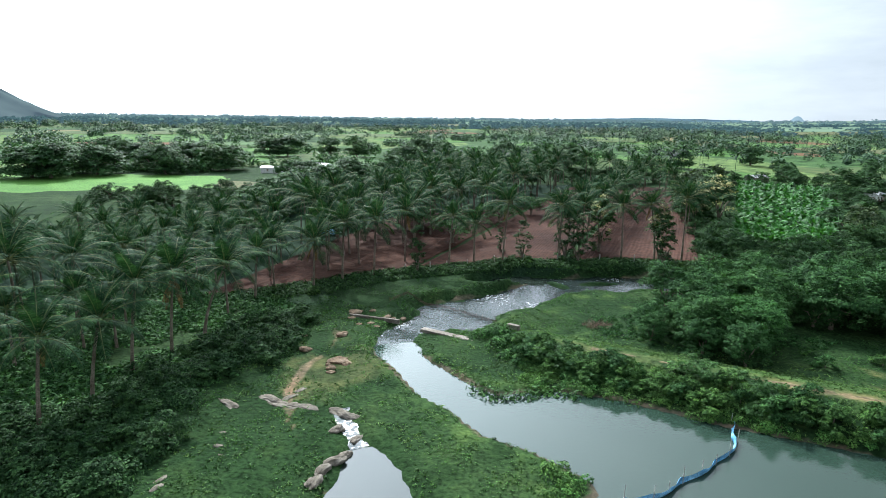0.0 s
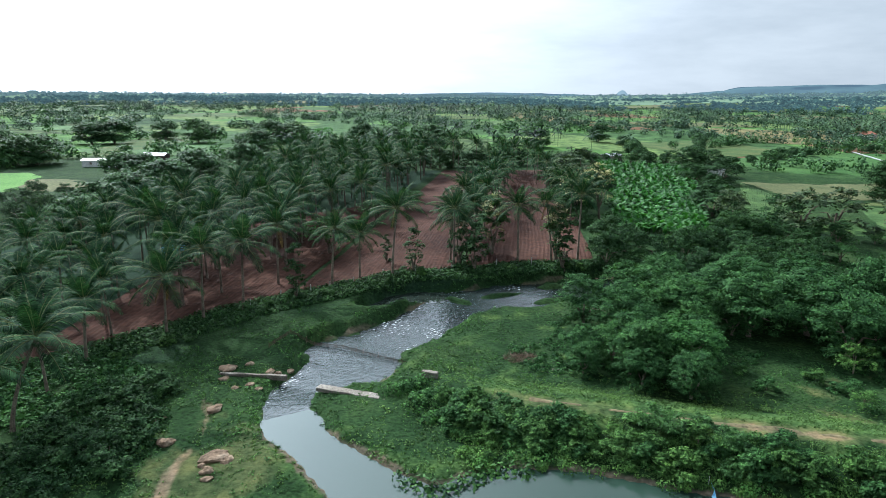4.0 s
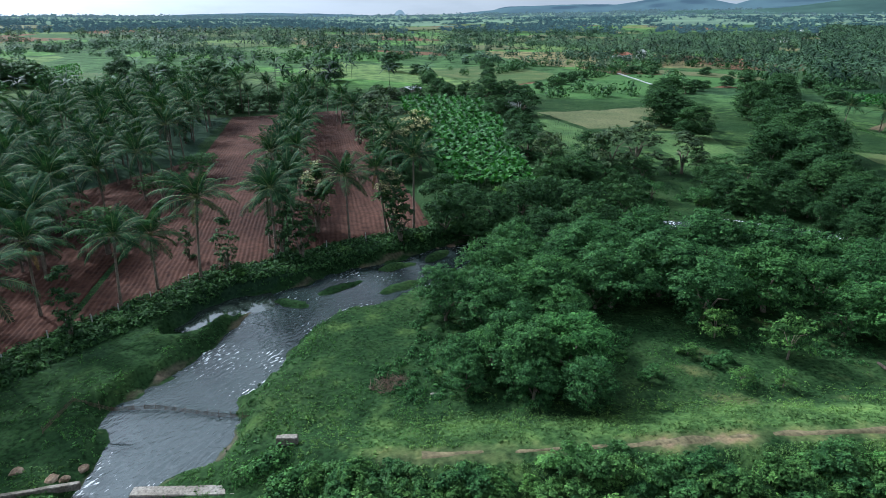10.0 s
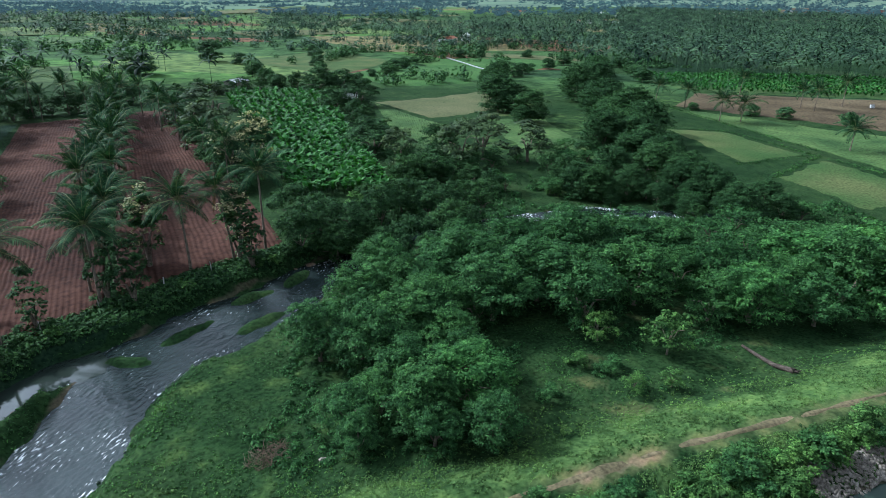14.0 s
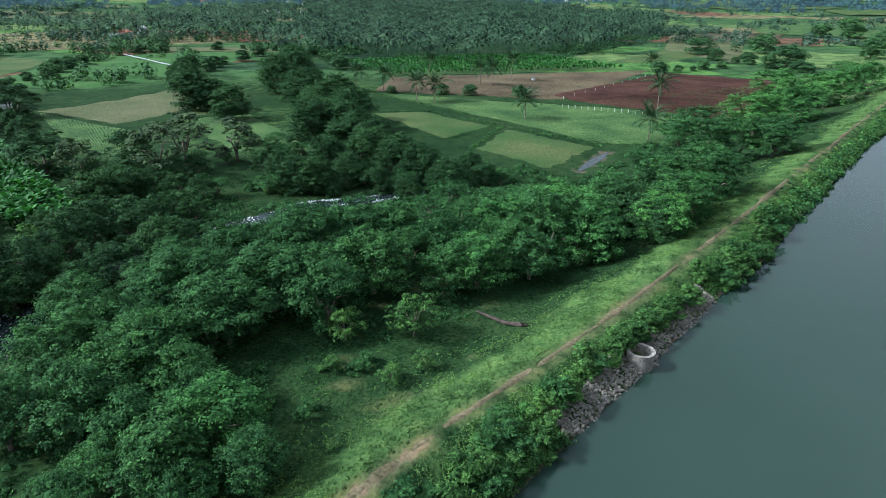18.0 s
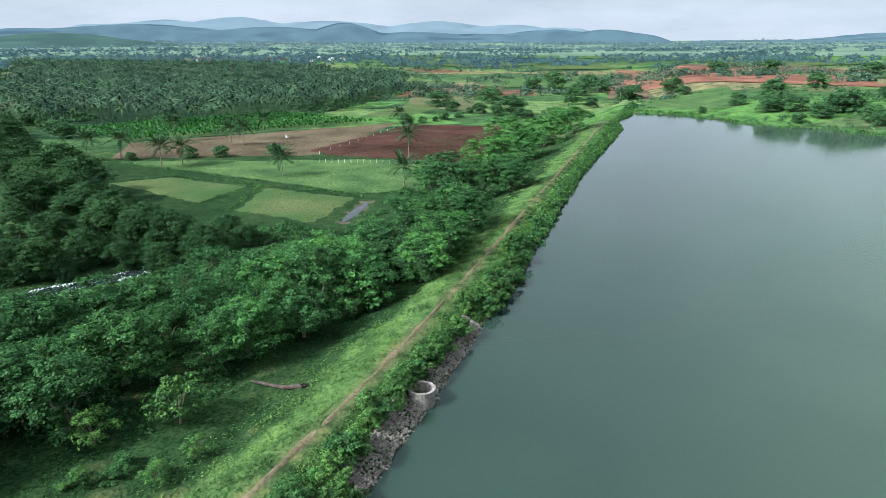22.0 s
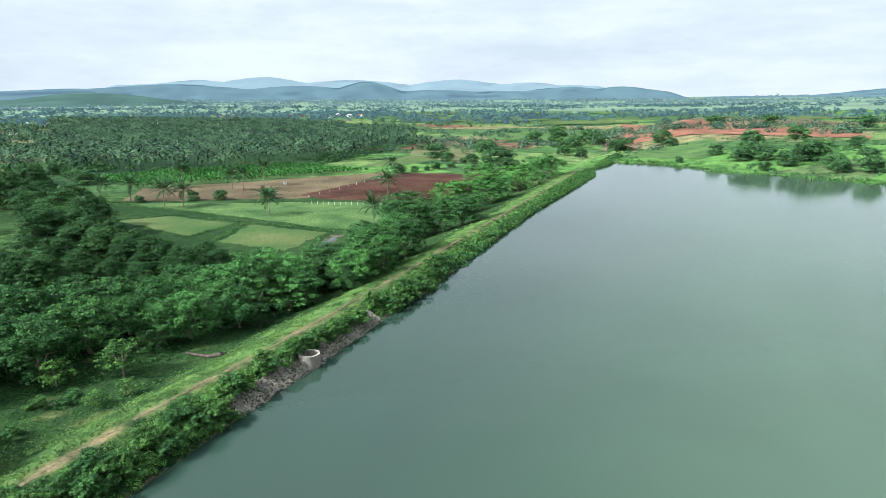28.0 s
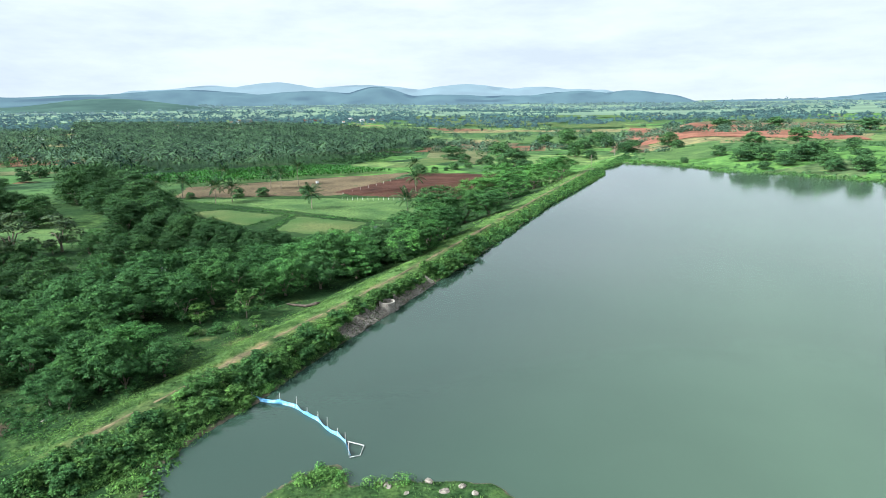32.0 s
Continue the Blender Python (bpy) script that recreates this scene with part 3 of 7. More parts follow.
FAR_PALM_SHADE = [(352, 184), (378, 230), (746, 410), (1263, 661), (1155, 200), (927, -15), (594, 2), (384, 75)]
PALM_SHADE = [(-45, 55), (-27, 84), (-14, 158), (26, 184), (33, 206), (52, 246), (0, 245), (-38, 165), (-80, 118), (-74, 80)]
MEADOWS = [(140, 100), (250, 130), (300, 170), (420, 260), (300, 440), (150, 400), (105, 250), (105, 150)]
FAR_SHORE = [(354, -119), (334, -142), (284, -151), (267, -174), (228, -198), (200, -240), (170, -320), (700, -700), (1000, -400), (700, -200), (420, -120)]
TRAIL = [(-8.5, 40.0), (-13.5, 50.0), (-15.0, 57.0), (-14.5, 62.5), (-12.5, 68.0), (-13.5, 76.0), (-14.0, 82.0)]
ground = build_ground()


def build_lake():
    me = bpy.data.meshes.new("lake")
    bm = bmesh.new()
    ring = [(-9.5, 66.0), (-8.0, 69.0), (-3.6, 70.2), (1.0, 66.5), (6.0, 63.0), (12.0, 63.0)] + [(x, y) for x, y in CREST[3:]]
    ring += [(430.0, -300.0), (400.0, -750.0), (-300.0, -750.0), (-300.0, -300.0), (-40.0, -30.0), (-12.0, 12.0), (2.0, 30.0), (3.0, 36.0), (8.0, 42.0), (0.0, 47.0), (-5.0, 54.0)]
    f = bm.faces.new([bm.verts.new((x, y, LAKE)) for x, y in ring])
    bmesh.ops.triangulate(bm, faces=[f])
    bm.normal_update()
    if bm.faces[:][0].normal.z < 0:
        bmesh.ops.reverse_faces(bm, faces=bm.faces[:])
    bm.to_mesh(me)
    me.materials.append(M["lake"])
    return tagged(new("water", me), "calm murky green reservoir water", "water", kind="structure")


def ribbon(name, line, material, label, pad=0.8, step=0.6):
    """A strip of running water that follows its line; the banks cut its edge."""
    pts = np.array(line, float)
    length = np.concatenate([[0], np.cumsum(np.hypot(*np.diff(pts[:, :2], axis=0).T))])
    n = max(6, int(length[-1] / step))
    s = np.linspace(0, length[-1], n)
    cols = [np.interp(s, length, pts[:, k]) for k in range(5)]
    for _ in range(6):
        for k in range(3):
            c = cols[k]
            c[1:-1] = 0.25 * c[:-2] + 0.5 * c[1:-1] + 0.25 * c[2:]
    x, y, w, z, foam = cols
    dx, dy = np.gradient(x), np.gradient(y)
    l = np.hypot(dx, dy)
    nxv, nyv = -dy / l, dx / l
    u = np.linspace(-1, 1, 17)
    X = x[:, None] + nxv[:, None] * (w + pad)[:, None] * u
    Y = y[:, None] + nyv[:, None] * (w + pad)[:, None] * u
    Z = z[:, None] + 0.05 * lattice(X, Y, 1.3, 21) * np.minimum(1, foam * 1.6)[:, None] + 0 * u
    me = grid_mesh(name, X, Y, Z, material)
    edge = 0.12 * (np.abs(u) > 0.6)
    paint(me, "foam", foam[:, None] * (0.62 + 0.38 * lattice(X, Y, 3.0, 22)) + edge)
    for poly in me.polygons[:1]:
        if poly.normal.z < 0:
            me.flip_normals()
    return tagged(new(name, me), label, "water", kind="structure")


def build_path():
    """The trodden line along the dam's crest; grass closes over it here and there."""
    pts = np.array(CREST[2:11], float)
    length = np.concatenate([[0], np.cumsum(np.hypot(*np.diff(pts, axis=0).T))])
    s = np.arange(2.0, length[-1], 0.5)
    x, y = np.interp(s, length, pts[:, 0]), np.interp(s, length, pts[:, 1])
    for _ in range(30):
        x[1:-1], y[1:-1] = (x[:-2] + 2 * x[1:-1] + x[2:]) / 4, (y[:-2] + 2 * y[1:-1] + y[2:]) / 4
    dx, dy = np.gradient(x), np.gradient(y)
    l = np.hypot(dx, dy)
    u = np.linspace(-1, 1, 5)
    half = 0.42 + 0.2 * lattice(s, s * 0, 2.3, 24) + 0.1 * lattice(s, s * 0, 0.9, 25)
    mid = 0.2 + 0.3 * lattice(x, y, 14, 15)
    off = mid[:, None] + half[:, None] * u
    X, Y = x[:, None] - (dy / l)[:, None] * off, y[:, None] + (dx / l)[:, None] * off
    Z = land(X, Y) + 0.05 - 0.14 * u ** 4 + 0.09 * lattice(X, Y, 1.7, 26) + 0.09 * lattice(X, Y, 6.5, 27)
    me = grid_mesh("path", X, Y, Z, M["path_soil"])
    if me.polygons[0].normal.z < 0:
        me.flip_normals()
    return tagged(new("path", me), "narrow trodden earth path along the dam crest", "path", kind="structure")


footpath = build_path()
lake = build_lake()
stream = ribbon("water_stream", STREAM[:19], M["stream"], "shallow rippling stream with white broken water")
ditch = ribbon("water_ditch", DITCH, M["pond"], "narrow ditch pool with muddy banks", pad=0.0)
pool = ribbon("water_pool", POOL, M["pond"], "still dark pool beside the stream")
pond = ribbon("water_pond", POND, M["pond"], "small still pond among granite rocks", pad=0.3)
brook = ribbon("water_brook", BROOK, M["stream"], "thin trickle of white water between rocks", pad=0.3)


def part(name, bm, material, parent, label=""):
    me = bpy.data.meshes.new(name)
    bm.to_mesh(me)
    bm.free()
    me.materials.append(material)
    ob = new(name, me)
    ob.parent = parent
    return tagged(ob, label)


# ---- fields ----
def field(name, corners, material, label, across=3.0, lengthwise=3.0, furrow=0.0, rows=0, lift=0.07, group="fields"):
    """A four-sided plot that lies on the ground; rows of furrows run from the first edge to the third."""
    a, b, c, d = [np.array(p, float) for p in corners]
    wide = max(np.linalg.norm(b - a), np.linalg.norm(c - d))
    deep = max(np.linalg.norm(d - a), np.linalg.norm(c - b))
    nu, nv = max(2, int(wide / across)) + 1, max(2, int(deep / lengthwise)) + 1
    if rows:
        nu = rows * 4 + 1
    u, v = np.meshgrid(np.linspace(0, 1, nu), np.linspace(0, 1, nv), indexing="ij")
    P = (1 - u)[..., None] * (1 - v)[..., None] * a + u[..., None] * (1 - v)[..., None] * b + u[..., None] * v[..., None] * c + (1 - u)[..., None] * v[..., None] * d
    X, Y = P[..., 0], P[..., 1]
    wob = (0.25 if rows else 0.9) * np.minimum(1, 8 * np.minimum(np.minimum(u, 1 - u), np.minimum(v, 1 - v)) + 0.5)
    X, Y = X + wob * lattice(X, Y, 5, 31), Y + wob * lattice(X, Y, 5, 32)
    Z = land(X, Y) + lift + 0.04 * lattice(X, Y, 1.2, 33)
    if rows:
        Z = Z + furrow * np.cos(2 * np.pi * rows * u) * (0.7 + 0.3 * lattice(X, Y, 3, 34)) + 0.5 * furrow * lattice(X, Y, 1.3, 35)
    edge = (u == 0) | (u == 1) | (v == 0) | (v == 1)
    Z = np.where(edge, Z - 0.35, Z)
    me = grid_mesh(name, X, Y, Z, material)
    if me.polygons[0].normal.z < 0:
        me.flip_normals()
    return tagged(new(name, me), label, "field", group=group, kind="structure")


field("field", [(-4.5, 105.5), (22, 113.0), (75, 243), (52, 244)], M["soil"], "freshly ploughed red soil field in furrows", furrow=0.09, rows=34, lengthwise=1.2, lift=0.26)
field("field", [(24, 114.2), (49, 115.0), (95, 240), (77, 243)], M["soil"], "freshly ploughed red soil strip between palms", furrow=0.09, rows=30, lengthwise=1.2, lift=0.26)
field("field", [(-37, 82.5), (-5.5, 105.2), (26, 184), (-14, 158)], M["soil"], "red soil under the coconut palms", furrow=0.08, rows=34, lengthwise=1.2, lift=0.22)
field("field", [(160, 218), (228, 213), (190, 176), (152, 178)], M["stubble"], "yellowing stubble field behind the trees")
field("field", [(146, 165), (161, 216), (116, 158), (114, 138)], M["crop"], "dark green vegetable field in rows", furrow=0.12, rows=26, lengthwise=2.0)
field("field", [(165, 172), (186, 158), (240, 196), (192, 176)], M["paddy"], "cut green field beside dark trees")
field("field", [(132, 128), (142, 104), (188, 156), (164, 172)], M["crop"], "smooth green grass field")
field("field", [(240, 138), (176, 42), (178, 14), (228, 6)], M["crop"], "bright green crop field below the dam", across=2.5, lengthwise=2.5)
field("field", [(197, 118), (165, 84), (188, 73), (206, 101)], M["paddy"], "pale cut paddy plot with low banks", lift=0.16)
field("field", [(157, 74), (144, 53), (172, 41), (187, 70)], M["paddy"], "pale cut paddy plot with low banks", lift=0.16)
field("field", [(242, 57), (222, 9), (228, -6), (330, -38)], M["soil"], "ploughed red soil field with fence", furrow=0.18, rows=30, lengthwise=2.0)
field("field", [(240, 52), (327, -40), (342, 15), (254, 62)], M["soil"], "ploughed red soil field beside brown one", furrow=0.18, rows=12, lengthwise=2.0, lift=0.3)
field("field", [(285, 142), (242, 134), (242, 57), (355, 18)], M["soil_brown"], "bare brown fallow field")
field("field", [(302, 163), (287, 140), (352, 30), (378, 62)], M["crop"], "dense green plantation crop strip")

# ---- where the plants stand: x, y, crown radius ----
STANDS = {}
STANDS["thicket"] = [(45.2, 88.1, 3.6), (39.6, 87.5, 3.4), (43.4, 80.0, 3.6), (32.1, 84.6, 3.1), (34.3, 80.4, 3.3), (38.6, 80.2, 3.4), (55.4, 85.0, 4.2), (51.0, 76.9, 4.1), (40.6, 74.9, 2.8), (64.9, 84.8, 4.2), (59.3, 76.1, 4.8), (71.1, 76.9, 4.6), (58.1, 69.3, 3.9), (78.5, 74.3, 4.9), (67.1, 66.8, 4.3), (80.2, 67.9, 4.1), (30.4, 73.9, 2.3), (30.6, 70.3, 2.4), (27.0, 74.2, 2.2), (25.6, 71.6, 1.6), (30.2, 67.2, 2.1), (33.6, 63.7, 2.3)]
STANDS["light"] = [(35.6, 68.4, 3.7), (73.2, 54.9, 3.7), (92.8, 43.3, 4.9), (100.0, 47.0, 4.8)]
STANDS["mid"] = [(80.1, 52.2, 3.6), (79.3, 61.1, 4.0), (69.7, 58.9, 3.2), (86.1, 48.4, 5.0), (78.2, 49.0, 3.5), (105.5, 38.7, 5.0), (88.1, 40.0, 3.4)]
STANDS["darktall"] = [(101.6, 35.6, 5.8), (98.1, 32.2, 4.7), (92.8, 30.0, 4.0), (120.5, 32.6, 4.5), (114.6, 27.7, 4.3)]
STANDS["sparse"] = [(55.4, 65.7, 2.2), (58.2, 59.0, 3.0)]
STANDS["dark"] = [(185.3, 168.3, 7.2), (184.6, 175.0, 8.4), (173.9, 154.4, 6.9), (228.2, 167.1, 9.0), (253.0, 172.3, 9.0), (202.4, 141.3, 9.0), (175.6, 123.9, 8.1), (152.8, 116.2, 7.1), (160.7, 113.1, 6.5), (150.4, 103.5, 6.0), (133.2, 91.9, 6.0), (127.3, 85.5, 4.4), (125.3, 75.9, 4.3), (132.7, 69.5, 3.8), (109.1, 98.1, 4.6), (112.6, 104.0, 4.2), (109.9, 93.3, 3.4), (126.8, 64.6, 3.6)]
STANDS["spread"] = [(130.3, 61.7, 3.1), (108.5, 67.6, 4.2), (101.4, 59.2, 4.9), (96.9, 62.6, 3.8), (118.7, 88.3, 3.0), (120.3, 80.1, 3.0), (107.9, 53.1, 4.6), (100.3, 69.2, 3.5), (2.0, 128.0, 5.5), (-6.0, 141.0, 5.0), (14.0, 153.0, 4.5), (24.0, 168.0, 4.0)]
STANDS["olive"] = [(117.7, 130.0, 6.9), (106.6, 127.9, 5.8), (125.2, 122.1, 5.6), (91.6, 133.5, 4.3), (89.4, 204.4, 6.9), (79.4, 196.5, 6.5), (71.5, 175.8, 6.4), (67.6, 163.7, 5.2)]
STANDS["hedge"] = [(100.4, 150.4, 6.9), (110.7, 137.8, 5.5), (88.8, 121.9, 5.1), (82.1, 121.4, 4.3), (152.3, 213.6, 7.4), (133.9, 205.9, 5.9), (164.3, 238.8, 8.3), (156.4, 244.6, 8.3), (54.9, 120.1, 4.1), (54.2, 111.9, 4.3), (59.1, 110.7, 3.9), (65.5, 111.6, 4.1), (72.4, 112.2, 4.4), (74.5, 108.0, 4.8), (81.9, 108.1, 4.0), (84.1, 104.9, 4.0), (49.3, 110.5, 3.7), (52.7, 107.3, 3.7), (58.7, 107.2, 3.4), (56.3, 100.2, 2.8), (59.9, 97.3, 4.0), (66.4, 96.7, 4.2), (72.0, 94.7, 3.9), (59.6, 94.1, 3.1)]
STANDS["blossom"] = [(61.4, 148.4, 4.9), (67.6, 148.7, 5.0)]
STANDS["bundside"] = [(177.4, 21.1, 4.9), (158.8, 17.3, 7.3), (159.9, 9.6, 6.0), (156.0, 0.1, 5.9), (121.2, 22.8, 5.1), (121.4, 29.6, 5.1), (141.1, 30.3, 5.2), (114.2, 14.1, 4.3), (100.6, 29.6, 4.7)]
STANDS["bundlight"] = [(197.9, -1.4, 8.3), (222.9, -17.2, 8.4), (255.4, -35.2, 8.5), (300.7, -54.3, 8.6), (275.1, -56.8, 7.4), (104.7, 20.3, 3.9), (92.2, 26.2, 3.9), (107.9, 38.8, 4.5), (94.9, 45.9, 5.3), (91.1, 52.3, 5.2), (87.7, 42.4, 4.9), (266.2, -20.7, 8.7)]
STANDS["fieldtree"] = [(451.2, -15.4, 9.0), (475.7, -55.4, 9.0), (387.4, -52.1, 9.0), (657.2, -165.8, 9.0), (663.7, -142.7, 9.0), (724.4, -228.6, 9.0), (481.9, -171.0, 8.6), (593.6, -188.8, 9.0)]
STANDS["hedgerow"] = [(160.9, 117.9, 6.5), (179.4, 120.5, 9.0), (169.8, 111.3, 7.6), (143.6, 103.3, 5.8), (141.2, 94.4, 6.2), (130.7, 85.4, 5.3), (126.1, 78.8, 4.9), (120.6, 71.3, 4.6), (126.0, 100.0, 5.1), (109.4, 95.3, 4.5), (117.6, 90.9, 4.2), (115.6, 84.5, 3.4), (113.3, 77.3, 3.1)]
STANDS["farshore"] = [(485, -207, 9.5), (455, -202, 5.5), (716, -378, 13.0), (761, -479, 12.0), (357, -184, 5.5), (317, -176, 6.4), (320, -185, 7.0), (308, -186, 6.4), (367, -214, 8.3),
                      (298, -203, 9.0), (301, -213, 8.6), (604, -486, 12.5), (331, -258, 5.8), (269, -216, 6.2), (263, -196, 5.2), (408, -274, 8.6), (480, -165, 7.5), (738, -229, 10.0),
                      (552, -154, 11.0), (773, -199, 14.0), (435, -121, 6.0), (465, -118, 9.0), (290, -187, 6.0), (273, -199, 6.6), (253, -205, 6.0), (241, -214, 6.5), (285, -172, 4.0), (340, -152, 3.0)]
STANDS["column"] = [(15.2, 112.7, 2.1), (30.8, 119.7, 3.3), (24.8, 111.4, 2.3), (22.8, 113.6, 2.5), (41.0, 114.5, 3.1), (41.1, 110.3, 2.6), (-4.5, 103.3, 2.0), (29.6, 207.6, 2.5), (11.3, 119.7, 1.2), (80.0, 215.0, 1.9), (69.0, 182.0, 1.7), (67.0, 172.0, 1.2)]
STANDS["leftwood"] = [(-100.9, 287.1, 9.0), (-58.4, 233.2, 6.0), (-32.7, 220.6, 7.6), (-39.3, 202.7, 7.0), (-41.4, 172.4, 6.7), (-44.4, 160.8, 6.3), (-45.3, 145.0, 5.7), (-50.9, 229.4, 6.1), (-20.6, 316.4, 9.0), (-14.9, 385.9, 9.0), (-21.7, 256.2, 6.7), (-2.4, 384.8, 9.0), (-98.0, 388.9, 9.0), (-108.9, 388.1, 8.9), (-54.9, 390.4, 8.7), (-77.1, 414.7, 7.5), (-50.9, 434.7, 5.4), (36.8, 388.9, 6.9), (47.6, 349.5, 7.8), (65.2, 330.1, 8.9), (190.7, 387.5, 7.7), (127.7, 338.8, 8.0)]
NEAR_PALMS = [(-33.9, 47.6, 8.2, 0.9, -0.0), (-32.5, 53.1, 7.9, 1.4, -0.0), (-30.1, 64.7, 9.1, 0.8, -0.0), (-31.7, 59.1, 9.6, 1.1, -0.0), (-28.9, 71.1, 8.5, 3.0, -0.0), (-27.0, 85.4, 7.1, 0.6, -0.0), (-7.0, 110.2, 9.4, 0.3, -0.1), (-11.4, 99.2, 9.4, 0.4, -0.1), (-16.2, 96.2, 9.7, 0.5, -0.1), (-20.0, 92.2, 7.4, 0.4, -0.1), (1.1, 107.5, 9.1, 0.6, -0.1), (5.7, 110.9, 7.4, 0.1, -0.0), (11.1, 111.5, 11.1, 0.8, -0.2), (21.9, 113.1, 10.5, 0.0, -0.0), (34.0, 114.6, 10.1, -0.3, 0.1), (40.3, 114.4, 10.8, -1.3, 0.3), (45.4, 114.3, 12.2, 0.0, -0.0)]
FIELD_PALMS = [(231.3, 23.7, 7.3, 0.0, 0.2), (181.3, 28.9, 5.0, -0.0, -0.0), (201.9, 66.0, 4.0, -0.0, -0.0), (221.8, 108.4, 5.9, -0.0, -0.2), (226.0, 102.7, 5.3, -0.1, -0.4), (241.0, 128.0, 5.9, -0.1, -0.5), (274.1, 95.3, 5.6, -0.0, -0.0), (270.3, 89.6, 6.5, -0.0, -0.2), (290.4, 84.0, 7.7, -0.0, -0.0), (288.9, 122.7, 6.8, -0.1, -0.5), (239.2, 139.1, 6.4, -0.1, -0.9), (343.3, 20.5, 4.0, -0.0, -0.0)]

# ---- plants: builders ----
rng = np.random.default_rng(7)


def quad_mesh(name, verts, quads, material):
    me = bpy.data.meshes.new(name)
    fast_mesh(me, np.asarray(verts, float), np.asarray(quads, np.int32))
    me.materials.append(material)
    return me


def unit(v):
    return v / np.maximum(np.linalg.norm(v, axis=-1, keepdims=True), 1e-9)


def leaves(centres, outward, size, rg, droop=0.12, long=1.35):
    """Many small leaves as bent quads, one at each centre, facing roughly outward."""
    n = len(centres)
    normal = unit(outward + rg.normal(0, 0.36, (n, 3)) + np.array([0, 0, 0.3]))
    side = unit(np.cross(normal, rg.normal(0, 1, (n, 3))))
    tip = np.cross(side, normal) - droop * np.array([0, 0, 1])
    s = size * rg.uniform(0.6, 1.35, (n, 1))
    a = centres - side * s * 0.5
    b = centres + side * s * 0.5
    c = centres + side * s * 0.28 + tip * s * long
    d = centres - side * s * 0.28 + tip * s * long
    v = np.stack([a, b, c, d], 1).reshape(-1, 3)
    return v, np.arange(4 * n).reshape(n, 4)


def crown_points(lobes, count, rg, inner=0.25):
    """Leaf places of a crown: every lobe (x, y, z, radius) carries flat sprays of leaves on its upper skin, over a thinner dark inside."""
    lobes = np.array(lobes, float)
    share = lobes[:, 3] ** 2
    sprays = 10
    d = unit(rg.normal(0, 1, (len(lobes), sprays, 3)) + np.array([0, 0, 0.35]))
    d[..., 2] = np.where(d[..., 2] < -0.3, -d[..., 2], d[..., 2])
    pick = rg.choice(len(lobes), count, p=share / share.sum())
    out = d[pick, rg.integers(0, sprays, count)]
    r = lobes[pick, 3][:, None]
    loose = rg.random((count, 1)) < 0.13
    deep = np.where(loose, 1 - 0.75 * rg.random((count, 1)), 1 - inner * rg.random((count, 1)) ** 2)
    stray = unit(rg.normal(0, 1, (count, 3)) + np.array([0, 0, 0.2]))
    out = np.where(loose, stray, out)
    p = lobes[pick, :3] + out * r * deep * np.array([1.1, 1.1, 0.78])
    p = p + rg.normal(0, 1, (count, 3)) * r * np.array([0.19, 0.19, 0.07])
    return p, unit(out * np.array([1, 1, 0.7]) + np.array([0, 0, 0.75]))


def crown_mesh(name, radius, tall, lobes_n, count, size, material, seed, spread=0.72, flat=0.0):
    """A crown of one irregular heap of leafy lobes, its foot at z = 0."""
    rg = np.random.default_rng(seed)
    lobes = []
    for k in range(lobes_n):
        a, q = k * 2.39996 + rg.uniform(-0.5, 0.5), np.sqrt((k + 0.5) / lobes_n) * 0.8
        lr = radius * rg.uniform(0.19, 0.36)
        top = tall * (1 - (0.75 - 0.5 * flat) * q ** 2.6) * rg.uniform(0.86, 1.06)
        low = 0.05 + 0.5 * flat
        z = (top if rg.random() < 0.55 else rg.uniform(low, 0.85) * top) - lr * 0.7
        lobes.append((math.cos(a) * q * radius, math.sin(a) * q * radius, max(z, lr * 0.45), lr))
    p, d = crown_points(lobes, count, rg)
    v, q = leaves(p, d, size, rg)
    v[:, 2] = np.maximum(v[:, 2], 0.02)
    return quad_mesh(name, v, q, material)


def tube(points, radii, sides=5):
    """A tapered tube along points; returns vertices and quads."""
    pts, verts, quads = np.array(points, float), [], []
    for k, (p, r) in enumerate(zip(pts, radii)):
        t = unit(pts[min(k + 1, len(pts) - 1)] - pts[max(k - 1, 0)])
        u = unit(np.cross(t, (0.31, 0.95, 0.05)))
        w = np.cross(t, u)
        for j in range(sides):
            a = 2 * np.pi * j / sides
            verts.append(p + r * (math.cos(a) * u + math.sin(a) * w))
    for k in range(len(pts) - 1):
        for j in range(sides):
            quads.append((k * sides + j, k * sides + (j + 1) % sides, (k + 1) * sides + (j + 1) % sides, (k + 1) * sides + j))
    return verts, quads


def child(name, me, parent, label="", m=None):
    ob = new(name, me)
    ob.parent = parent
    if m is not None:
        ob.matrix_basis = m
    return tagged(ob, label)


